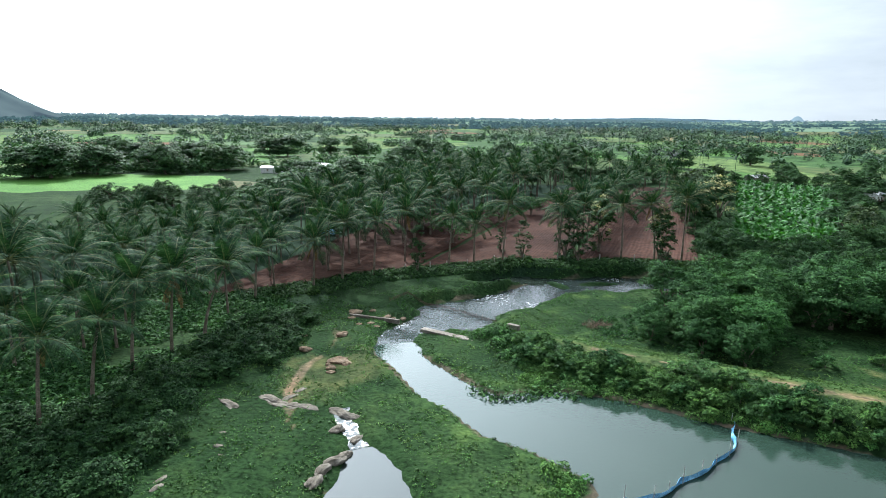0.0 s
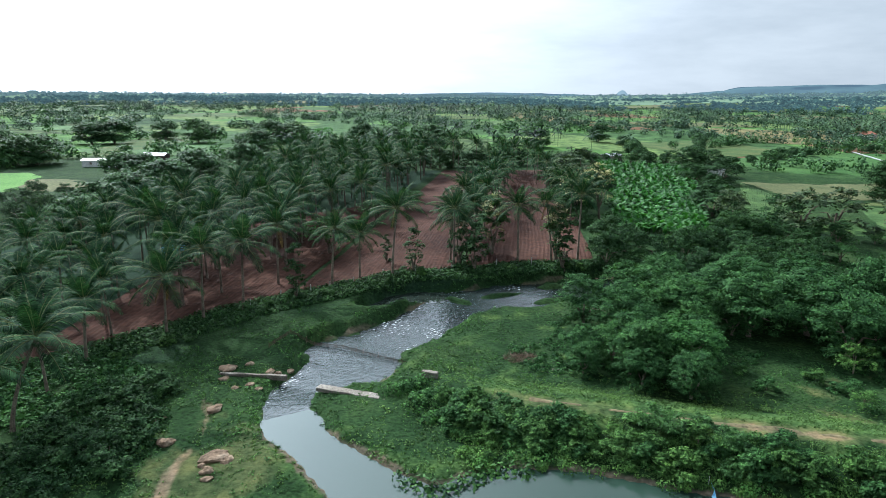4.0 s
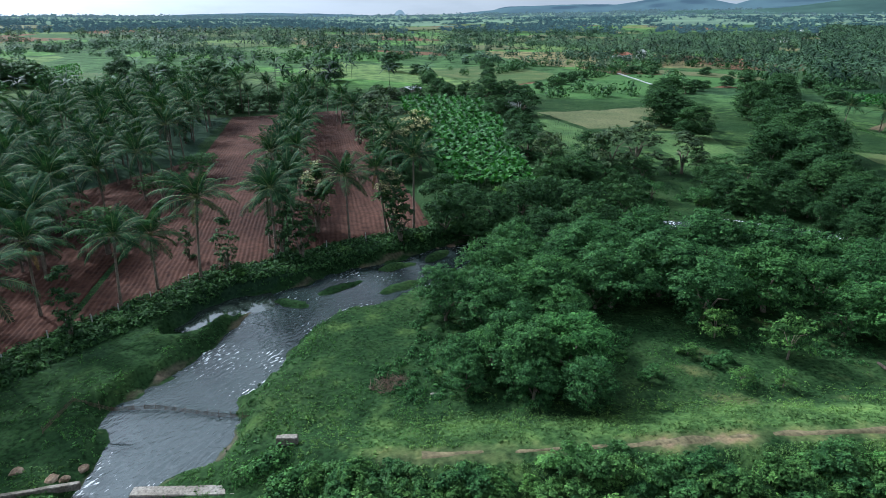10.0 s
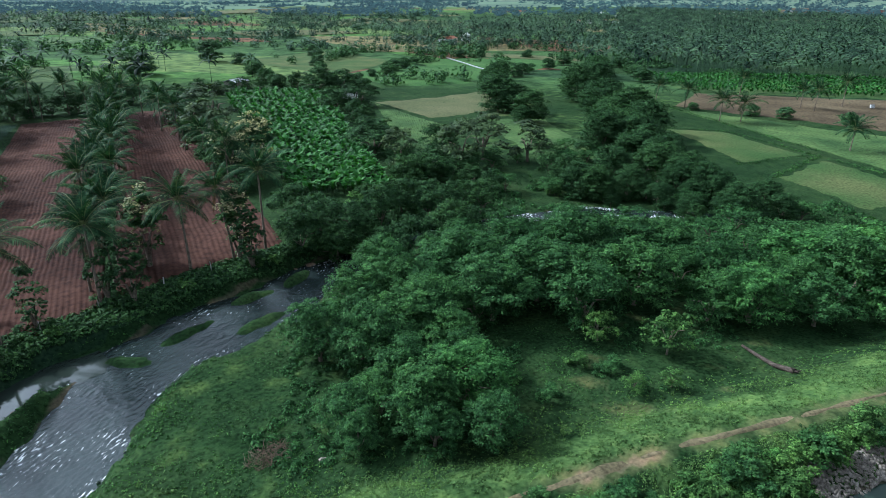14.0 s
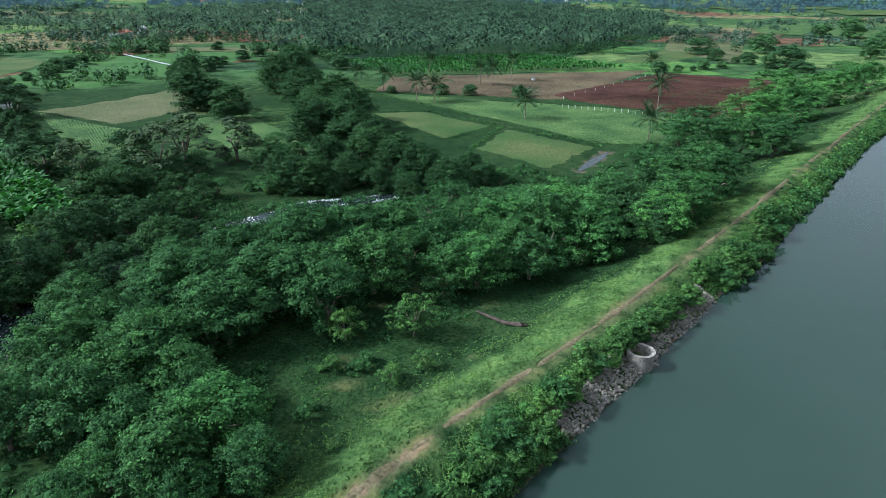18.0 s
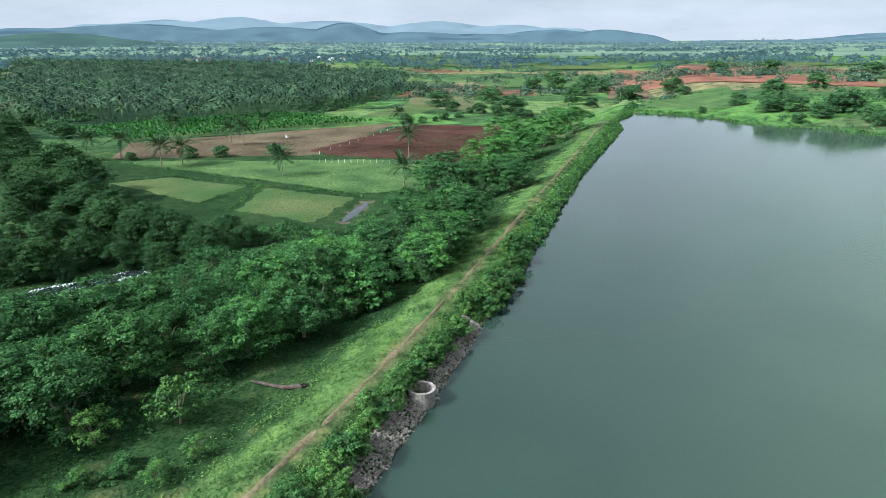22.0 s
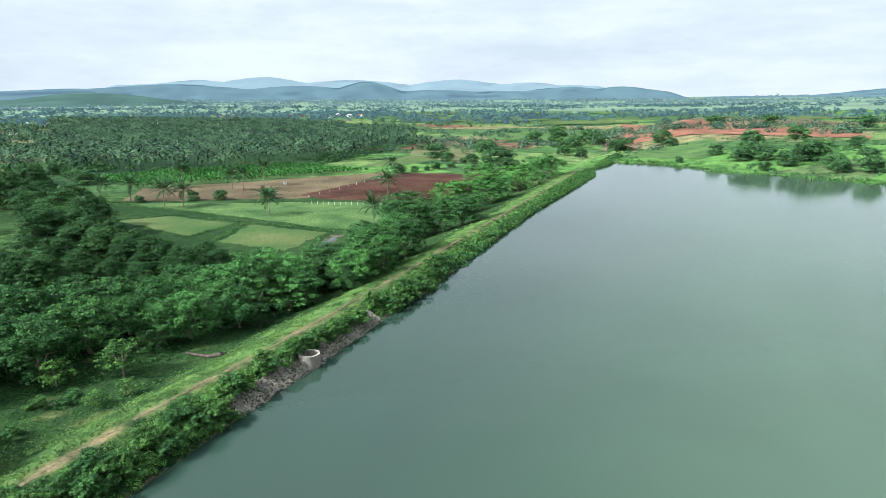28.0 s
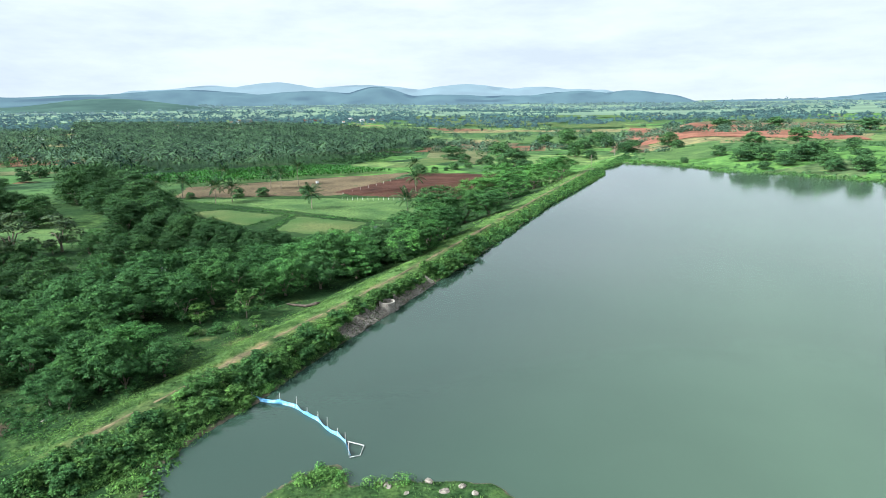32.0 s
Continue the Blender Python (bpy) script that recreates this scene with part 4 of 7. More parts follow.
def make_tree(kind, radius, tall, material, seed, label, category="tree", trunk=0.22, lobes_n=26, count=3952, size=0.17, lift=0.28, flat=0.0, cap=None, name="tree", limbs=3):
    """A tree or shrub at the origin: tapered trunk, limbs and a crown."""
    rg = np.random.default_rng(seed)
    root = new(name)
    root.empty_display_size = 0.2
    tagged(root, label, category)
    base = tall * lift
    lean = rg.uniform(-0.12, 0.12, 2) * tall
    v, q = tube([(0, 0, -0.4), (lean[0] * 0.3, lean[1] * 0.3, base * 0.6), (lean[0], lean[1], base + 0.25 * tall)], [trunk * 1.25, trunk, trunk * 0.55], 6)
    child("trunk" if tall > 2.6 else "stem", quad_mesh("trunk", v, q, M["bark"]), root)
    for k in range(limbs):
        a = 2 * np.pi * (k + rg.random() * 0.6) / max(1, limbs)
        end = np.array([math.cos(a) * radius * 0.55, math.sin(a) * radius * 0.55, base + tall * rg.uniform(0.25, 0.45)])
        start = np.array([lean[0] * 0.5, lean[1] * 0.5, base * 0.75])
        v, q = tube([start, start * 0.5 + end * 0.5 + (0, 0, 0.15 * tall), end], [trunk * 0.6, trunk * 0.42, trunk * 0.15], 4)
        child("limb", quad_mesh("limb", v, q, M["bark"]), root)
    crown = crown_mesh("crown", radius, tall - base, lobes_n, count, size, material, seed + 1, flat=flat)
    child("crown", crown, root, m=pose(lean[0] * 0.6, lean[1] * 0.6, base))
    if cap:
        me = crown_mesh("blossom", radius * 0.9, (tall - base) * 1.04, lobes_n, count // 3, size * 0.8, cap, seed + 1, flat=0.5)
        child("blossom", me, root, "pale cream blossom", pose(lean[0] * 0.6, lean[1] * 0.6, base + 0.1))
    return root


def frond_mesh(name, rise, length, seed, material, pairs=32, bend=1.5, lone=1.0):
    """One palm frond from the origin along +x: an arching midrib with drooping leaflets."""
    rg = np.random.default_rng(seed)
    n = 9
    a = rise
    pts = [np.zeros(3)]
    for k in range(n):
        pts.append(pts[-1] + length / n * np.array([math.cos(a), 0, math.sin(a)]))
        a -= bend / n * (0.5 + k / n)
    pts = np.array(pts)
    v, q = tube(pts, np.linspace(0.06, 0.016, n + 1), 3)
    v, q = list(v), list(q)
    s = np.linspace(0.14, 0.99, pairs)
    x = np.stack([np.interp(s * n, np.arange(n + 1), pts[:, k]) for k in range(3)], -1)
    tan = unit(np.gradient(x, axis=0))
    for i in range(pairs):
        ll = lone * length * 0.2 * (math.sin(math.pi * min(1, 0.22 + 0.75 * s[i])) * 0.8 + 0.25)
        w = 0.05 * lone
        for sgn in (-1, 1):
            out = unit(0.55 * tan[i] + sgn * np.array([0, 1, 0]) * (0.8 + 0.15 * rg.random()) + np.array([0, 0, 0.12 - 0.35 * rg.random()]))
            p0, p1 = x[i], x[i] + out * ll * 0.55
            p2 = p1 + unit(out + np.array([0, 0, -0.7])) * ll * 0.55
            wv = tan[i] * w
            k = len(v)
            v += [p0 - wv * 0.5, p0 + wv * 0.5, p1 + wv, p1 - wv, p2 + wv * 0.2, p2 - wv * 0.2]
            q += [(k, k + 1, k + 2, k + 3), (k + 3, k + 2, k + 4, k + 5)]
    me = quad_mesh(name, v, q, material)
    if material is M["palm"]:
        me.materials.append(M["rib"])
        me.polygons.foreach_set("material_index", (np.arange(len(q)) < 3 * n).astype(np.int32))
    return me


FRONDS = [frond_mesh("frond", r, l, 40 + k, M["palm"], bend=b) for k, (r, l, b) in enumerate(((1.3, 4.2, 0.8), (0.95, 5.2, 1.2), (0.58, 5.5, 1.4), (0.2, 5.2, 1.4), (-0.25, 4.4, 1.1)))]
DRY = frond_mesh("dry_frond", -1.0, 3.0, 49, M["palm_dry"], bend=0.5, lone=0.7)


def frond_set(seed, n=19):
    """Turn, frond kind and size of each frond of one crown."""
    rg = np.random.default_rng(seed)
    out = []
    for k in range(n):
        kind = min(4, int(5 * k / n))
        out.append((k * 137.5 + rg.uniform(-18, 18), kind, rg.uniform(0.82, 1.1), rg.uniform(-8, 8)))
    return out


def palm_trunk(h, lean, seed):
    rg = np.random.default_rng(seed)
    pts = [(lean[0] * (k / 7) ** 1.6, lean[1] * (k / 7) ** 1.6, -0.4 + (h + 0.4) * k / 7) for k in range(8)]
    v, q = tube(pts, [0.26, 0.2, 0.17, 0.155, 0.15, 0.14, 0.13, 0.12], 7)
    return quad_mesh("trunk", v, q, M["bark"])


NUT = bmesh.new()
for k in range(9):
    a = k * 2.4
    bmesh.ops.create_icosphere(NUT, subdivisions=1, radius=0.15, matrix=Matrix.Translation((0.28 * math.cos(a), 0.28 * math.sin(a), -0.35 - 0.12 * (k % 3))))
NUTS = bpy.data.meshes.new("coconuts")
NUT.to_mesh(NUTS)
NUT.free()
NUTS.materials.append(M["leaf_olive"])


def near_palm(x, y, h, lx=0.0, ly=0.0, scale=1.0, dry=0, seed=0, label="tall coconut palm with arching green fronds"):
    """A palm whose fronds are parts of their own."""
    root = new("coconut_palm")
    tagged(root, label, "palm", group="coconut palms")
    child("trunk", palm_trunk(h, (lx, ly), seed), root)
    for turn, kind, s, tilt in frond_set(seed):
        child("frond", FRONDS[kind], root, m=pose(lx, ly, h, tilt, 0, turn) @ Matrix.Scale(s * scale, 4))
    for k in range(dry):
        child("dry_frond", DRY, root, "dead brown hanging frond", pose(lx, ly, h - 0.2, 0, 0, k * 71 + seed * 30) @ Matrix.Scale(scale, 4))
    child("coconuts", NUTS, root, m=pose(lx, ly, h))
    root.matrix_basis = pose(x, y, height(x, y), 0, 0, 0)
    return root


def joined_crown(name, seed, n=17, scale=1.0):
    """All fronds of a farther palm in one mesh."""
    V, Q, R, base = [], [], [], 0
    for turn, kind, s, tilt in frond_set(seed, n):
        me = FRONDS[kind]
        ri = np.empty(len(me.polygons), np.int32)
        me.polygons.foreach_get("material_index", ri)
        R.append(ri)
        co = np.empty(len(me.vertices) * 3, np.float32)
        me.vertices.foreach_get("co", co)
        ix = np.empty(len(me.loops), np.int32)
        me.loops.foreach_get("vertex_index", ix)
        m = np.array(pose(0, 0, 0, tilt, 0, turn) @ Matrix.Scale(s * scale, 4))
        V.append(co.reshape(-1, 3) @ m[:3, :3].T + m[:3, 3])
        Q.append(ix.reshape(-1, 4) + base)
        base += len(me.vertices)
    me = quad_mesh(name, np.concatenate(V), np.concatenate(Q), M["palm"])
    me.materials.append(M["rib"])
    me.polygons.foreach_set("material_index", np.concatenate(R))
    return me


def far_palm(h, seed, scale=1.0, label="coconut palm in the grove"):
    root = new("coconut_palm")
    tagged(root, label, "palm", group="coconut palms")
    child("trunk", palm_trunk(h, (0.3, 0.2), seed), root)
    child("crown", joined_crown("crown", seed, scale=scale), root, m=pose(0.3, 0.2, h))
    return root


def plant_all(protos, places, scatter=0.0):
    """Copies of prototypes at (x, y, scale, turn); the prototypes themselves take the first places."""
    used = set()
    for k, (x, y, s, turn, which) in enumerate(places):
        src = protos[which % len(protos)]
        m = pose(x, y, height(x, y) - 0.05, 0, 0, turn)
        if which % len(protos) in used:
            ob = copy_thing(src, m)
        else:
            used.add(which % len(protos))
            ob = src
            ob.matrix_basis = m
        tall = s if s < 1.3 else 1.3 + 0.55 * (s - 1.3)
        ob.scale = (s, s, tall * (0.92 + 0.16 * ((k * 0.618) % 1)))


# ---- coconut palms ----
for k, (x, y, h, lx, ly) in enumerate(NEAR_PALMS):
    near_palm(x, y, h, lx, ly, 1.08 + 0.12 * ((k * 7) % 5 - 2) / 2, 3 if k in (2, 9) else (1 if k % 3 == 0 else 0), 100 + k)
for k, (x, y, h, lx, ly) in enumerate(FIELD_PALMS):
    near_palm(x, y, max(h * 1.2, 6.0), lx, ly, 1.3, 0, 140 + k, "lone coconut palm standing in the fields")

grove = [far_palm(h, 170 + k, s) for k, (h, s) in enumerate(((9.0, 1.2), (8.0, 1.12), (10.0, 1.22), (7.4, 1.08)))]
GROVE = [(-30, 44), (-26, 86), (-6, 113), (33, 206), (52, 246), (88, 250), (70, 256), (20, 258), (0, 240), (-8, 205), (-28, 160), (-54, 134), (-82, 118), (-84, 80), (-50, 52)]
spots = []
near_xy = np.array([(p[0], p[1]) for p in NEAR_PALMS])
for gx in np.arange(-100, 100, 6.7):
    for gy in np.arange(40, 310, 6.7):
        x, y = gx + rng.uniform(-2.4, 2.4) + 0.35 * (gy % 13.4), gy + rng.uniform(-2.4, 2.4)
        if inside(np.array([x]), np.array([y]), GROVE)[0] and np.hypot(*(near_xy - (x, y)).T).min() > 4.6 and rng.random() < 0.9:
            spots.append((x, y, rng.uniform(0.85, 1.12) * (1.0 - 0.24 * smooth((-24 - x) / 12) * smooth((y - 66) / 16)), rng.uniform(0, 360), int(rng.integers(4))))
for k in range(17):
    t = k / 16
    for off in (-1.3, 1.6):
        spots.append((24 + 53 * t + off + rng.uniform(-0.6, 0.6), 119 + 122 * t + rng.uniform(-1.5, 1.5), rng.uniform(0.82, 1.0), rng.uniform(0, 360), int(rng.integers(4))))
for k in range(7):
    spots.append((60 + 3.6 * k + rng.uniform(-1, 1), 150 + 14 * k + rng.uniform(-3, 3), rng.uniform(0.8, 1.0), rng.uniform(0, 360), int(rng.integers(4))))
plant_all(grove, spots)

# ---- trees ----
def off_the_dam(x, y, r):
    """Moves a tree at the dam's foot outward until its crown clears the crest."""
    for _ in range(20):
        d, at, side = along(np.array([x]), np.array([y]), CREST)
        if side[0] < 0 or d[0] > r + 3.6:
            break
        k = min(len(CREST) - 2, int(at[0]))
        dx, dy = CREST[k + 1][0] - CREST[k][0], CREST[k + 1][1] - CREST[k][1]
        n = math.hypot(dx, dy)
        x, y = x - dy / n * 0.7, y + dx / n * 0.7
    return x, y


def group_of(key, protos, tall_ratio=1.0, jitter=0.0, proto_r=3.0):
    places = []
    for k, (x, y, r) in enumerate(STANDS[key]):
        x, y = off_the_dam(x, y, r)
        places.append((x, y, r / proto_r, (k * 83) % 360, k))
    plant_all(protos, places)


thick = [make_tree("broad", 3.5, 6.2, M["leaf"], 300 + k, "dense green broadleaf tree of the thicket", lift=0.08, lobes_n=38, count=11500, size=0.118) for k in range(4)]
rt = np.random.default_rng(55)
for x, y in ((38, 84), (42, 79), (47, 83), (52, 86), (50, 78), (57, 84), (62, 86), (60, 78), (67, 80), (72, 80), (66, 72), (73, 73), (79, 76), (80, 68), (55, 90), (48, 92), (63, 92), (70, 88), (78, 84), (36, 78), (33, 74), (32, 69), (39, 72), (75, 65), (84, 62)):
    STANDS["thicket"].append((x + rt.uniform(-1, 1), y + rt.uniform(-1, 1), rt.uniform(2.6, 3.4)))
group_of("thicket", thick, proto_r=2.95)
lights = [make_tree("light", 3.5, 6.0, M["leaf_light"], 320 + k, "bright green leafy tree beside the dam slope", lift=0.06, lobes_n=36, count=11000, size=0.115) for k in range(3)]
STANDS["light"] += STANDS["bundlight"]
group_of("light", lights, proto_r=2.95)
mids = [make_tree("mid", 3.5, 6.6, M["leaf"], 330 + k, "round green tree at the foot of the dam", lift=0.08, lobes_n=34, count=11000, size=0.115) for k in range(3)]
STANDS["mid"] += STANDS["bundside"]
group_of("mid", mids, proto_r=2.95)
darks = [make_tree("dark", 6.0, 10.5, M["leaf_dark"], 340 + k, "dark dense tree with rounded crown", lift=0.06, lobes_n=64, count=15000, size=0.2, trunk=0.3) for k in range(3)]
STANDS["dark"] += STANDS["darktall"] + STANDS["hedgerow"]
rk = np.random.default_rng(66)
STANDS["dark"] = [q for x, y, r in STANDS["dark"] for q in ((x, y, r * 0.85), (x + rk.uniform(-0.8, 0.8) * r, y + rk.uniform(-0.8, 0.8) * r, r * rk.uniform(0.45, 0.65)))]
for (ax, ay), (bx, by), n in (((236, 172), (330, 214), 11), ((150, 104), (236, 168), 12), ((205, 190), (260, 232), 6)):
    STANDS["dark"] += [(ax + (bx - ax) * (k + rk.random()) / n, ay + (by - ay) * (k + rk.random()) / n, rk.uniform(4.0, 6.5)) for k in range(n)]
group_of("dark", darks, proto_r=5.6)
spread = [make_tree("spread", 3.6, 4.2, M["leaf"], 350 + k, "low spreading thorny tree near the stream", lift=0.25, lobes_n=28, count=3100, size=0.14, flat=0.9) for k in range(3)]
rx = np.random.default_rng(77)
for zone, n in (([(62, 110), (115, 98), (148, 92), (152, 128), (112, 134), (68, 124)], 46), ([(84, 74), (112, 66), (126, 56), (130, 44), (112, 40), (88, 58)], 22)):
    while n:
        x, y = rx.uniform(60, 155), rx.uniform(38, 136)
        if inside(np.array([x]), np.array([y]), zone)[0] and along(np.array([x]), np.array([y]), STREAM)[0][0] > 6:
            STANDS["spread" if n % 2 else "hedge"].append((x, y, rx.uniform(1.5, 3.2)))
            n -= 1
group_of("spread", spread, proto_r=3.4)
sparse = [make_tree("sparse", 2.6, 4.2, M["leaf_bank"], 360 + k, "slender open-crowned sapling in the meadow", lift=0.3, lobes_n=14, count=2200, size=0.13, trunk=0.09) for k in range(2)]
STANDS["sparse"] += [(49.0, 58.5, 1.3), (52.0, 56.0, 1.2)]
group_of("sparse", sparse, proto_r=2.4)
olives = [make_tree("olive", 3.3, 7.2, M["leaf_olive"], 370 + k, "airy olive-green tree with thin grey branches", lift=0.22, lobes_n=16, count=2600, size=0.2) for k in range(3)]
group_of("olive", olives, proto_r=3.4)
hedges = [make_tree("hedge", 3.4, 5.6, M["leaf_dark"], 380 + k, "dark bushy tree of the riverside hedge", name="hedge_tree", lift=0.04, lobes_n=32, count=9000, size=0.125) for k in range(4)]
for (ax, ay), (bx, by), n in (((58, 140), (97, 246), 17), ((86, 122), (162, 244), 22), ((50, 252), (168, 268), 24), ((10, 262), (60, 258), 8), ((-108, 190), (-50, 160), 12), ((-95, 160), (-62, 205), 8)):
    for k in range(n):
        u = (k + rx.uniform(0.1, 0.9)) / n
        STANDS["hedge"].append((ax + (bx - ax) * u + rx.uniform(-1.6, 1.6), ay + (by - ay) * u + rx.uniform(-1.6, 1.6), rx.uniform(2.0, 4.2)))
group_of("hedge", hedges, proto_r=3.4)
flower = [make_tree("flower", 3.3, 9.0, M["leaf_dark"], 390 + k, "tall tree topped with cream blossom", lift=0.25, lobes_n=28, count=4479, size=0.16, cap=M["blossom"]) for k in range(2)]
group_of("blossom", flower, proto_r=3.4)
columns = [make_tree("column", 1.5, 6.8, M["leaf_dark"], 400 + k, "narrow tree trunk wrapped in dark creepers", lift=0.04, lobes_n=32, count=2325, size=0.14, cap=M["blossom"] if k == 1 else None) for k in range(3)]
group_of("column", columns, proto_r=1.75)
parks = [make_tree("park", 6.0, 8.6, M["leaf_field"], 410 + k, "broad spreading tree at the field edge", name="field_tree", lift=0.07, lobes_n=50, count=9000, size=0.3, trunk=0.35) for k in range(3)]
for key in ("fieldtree", "farshore", "leftwood"):
    STANDS["park"] = STANDS.get("park", []) + [(x, y, r * (0.85 if key == "farshore" else 1.0)) for x, y, r in STANDS[key]]
rh = np.random.default_rng(88)
for (ax, ay), (bx, by), n in (((168, 252), (300, 322), 12), ((204, 300), (296, 432), 12), ((244, 228), (372, 254), 9), ((332, 322), (402, 268), 7), ((300, 168), (384, 232), 8), ((248, 60), (238, 134), 4), ((150, 262), (205, 380), 9), ((330, 20), (380, -20), 5), ((360, -60), (420, -20), 6)):
    for k in range(n):
        u = (k + rh.uniform(0.1, 0.9)) / n
        STANDS["park"].append((ax + (bx - ax) * u + rh.uniform(-3, 3), ay + (by - ay) * u + rh.uniform(-3, 3), rh.uniform(1.8, 4.6)))
# the tall old trees beyond the bright field
for k in range(10):
    bearing, far = radians(-33.5 + 1.35 * k + rh.uniform(-0.5, 0.5)), 300 + rh.uniform(-16, 40)
    STANDS["park"].append((far * math.sin(bearing), far * math.cos(bearing), rh.uniform(8.0, 11.0)))
group_of("park", parks, proto_r=5.4)

# ---- shrubs ----
shrubs = [make_tree("shrub", 1.3, 1.7, mat, 430 + k, lab, "bush", lift=0.02, lobes_n=12, count=2200, size=0.09, trunk=0.05, limbs=0, name="shrub")
          for k, (mat, lab) in enumerate(((M["leaf_bank"], "leafy green shrub on the dam bank"), (M["weed"], "fresh green shrub on the dam bank"), (M["leaf_bank"], "rounded green shrub near the water"), (M["leaf"], "leafy green shrub in rough grass"), (M["leaf_dark"], "dark tangled shrub below the palms")))]
places = []
length = np.cumsum([0] + [math.dist(CREST[k], CREST[k + 1]) for k in range(len(CREST) - 1)])
cx, cy = [p[0] for p in CREST], [p[1] for p in CREST]
for k in range(560):
    s = length[-1] * (rng.random() ** 1.5)
    x0, y0 = np.interp(s, length, cx), np.interp(s, length, cy)
    x1, y1 = np.interp(s + 1, length, cx), np.interp(s + 1, length, cy)
    off = rng.uniform(2.6, 6.6)
    x, y = x0 + (y1 - y0) * off, y0 - (x1 - x0) * off
    if inside(np.array([x]), np.array([y]), BASIN)[0] or (45 < x < 76 and off > 4.2) or (x < 9):
        continue
    places.append((x, y, rng.uniform(0.75, 1.35), rng.uniform(0, 360), int(rng.integers(4))))
for ring, n, size in (([(-36, 38), (-23, 38), (-22, 46), (-25, 57), (-19.5, 61), (-17, 70), (-17.5, 79), (-24, 78), (-31, 64), (-36, 50)], 95, 1.25),
                      ([(-28, 88), (-10, 99.5), (12, 110.5), (43, 112), (49, 110), (40, 109.3), (22, 110), (5, 105.5), (-9, 97), (-17, 86), (-22, 84)], 120, 0.8),
                      ([(6.5, 73), (12, 66), (20, 61), (30, 56), (30, 51), (19, 56.5), (11, 59.5), (6, 66)], 46, 1.1),
                      ([(36, 64), (42, 62), (54, 60), (52, 64), (40, 70), (30, 72)], 14, 0.9),
                      ([(92, 106), (112, 92), (128, 74), (140, 84), (120, 104), (98, 114)], 30, 1.2),
                      ([(84, 75), (112, 66), (124, 54), (116, 48), (92, 62)], 26, 1.5),
                      ([(60, 112), (92, 108), (112, 120), (88, 128), (66, 122)], 24, 1.4)):
    xs, ys = [p[0] for p in ring], [p[1] for p in ring]
    made = 0
    while made < n:
        x, y = rng.uniform(min(xs), max(xs)), rng.uniform(min(ys), max(ys))
        made += 1
        if inside(np.array([x]), np.array([y]), ring)[0] and along(np.array([x]), np.array([y]), STREAM)[0][0] > 4.0:
            places.append((x, y, size * rng.uniform(0.7, 1.3), rng.uniform(0, 360), 4 if size == 1.25 else int(rng.integers(4))))
places.sort(key=lambda q: math.dist(q[:2], (30, 62)))
SPARE_SHRUBS = places[290:]
plant_all(shrubs, places[:290])

# ---- banana field ----
def banana_plant(seed, lush):
    """One banana plant: a short thick stem under broad arching leaves."""
    rg = np.random.default_rng(seed)
    root = new("banana_plant")
    root.empty_display_size = 0.2
    tagged(root, "bright green banana plant standing in a row", "banana plant", group="banana rows")
    v, q = tube([(0, 0, -0.2), (0.02, 0.02, 1.3)], [0.14, 0.09], 6)
    child("stem", quad_mesh("stem", v, q, M["leaf_olive"]), root)
    for k in range(lush):
        az, up, ln, w = 2.4 * k + rg.uniform(-0.4, 0.4), rg.uniform(0.95, 1.5), rg.uniform(1.4, 2.4), rg.uniform(0.26, 0.42)
        ca, sa = math.cos(az), math.sin(az)
        a = np.array([0, 0, rg.uniform(0.95, 1.3)])
        b = a + ln * 0.55 * np.array([ca * math.cos(up), sa * math.cos(up), math.sin(up)])
        c = b + ln * 0.5 * np.array([ca * math.cos(up - 0.9), sa * math.cos(up - 0.9), math.sin(up - 0.9)])
        s, lift = np.array([-sa, ca, 0.0]) * w, np.array([0, 0, 0.08])
        v = [a - s * 0.3, a, a + s * 0.3, b - s + lift, b, b + s + lift, c - s * 0.35, c, c + s * 0.35]
        child("leaf", quad_mesh("leaf", v, [(0, 1, 4, 3), (1, 2, 5, 4), (3, 4, 7, 6), (4, 5, 8, 7)], M["banana"]), root)
    return root


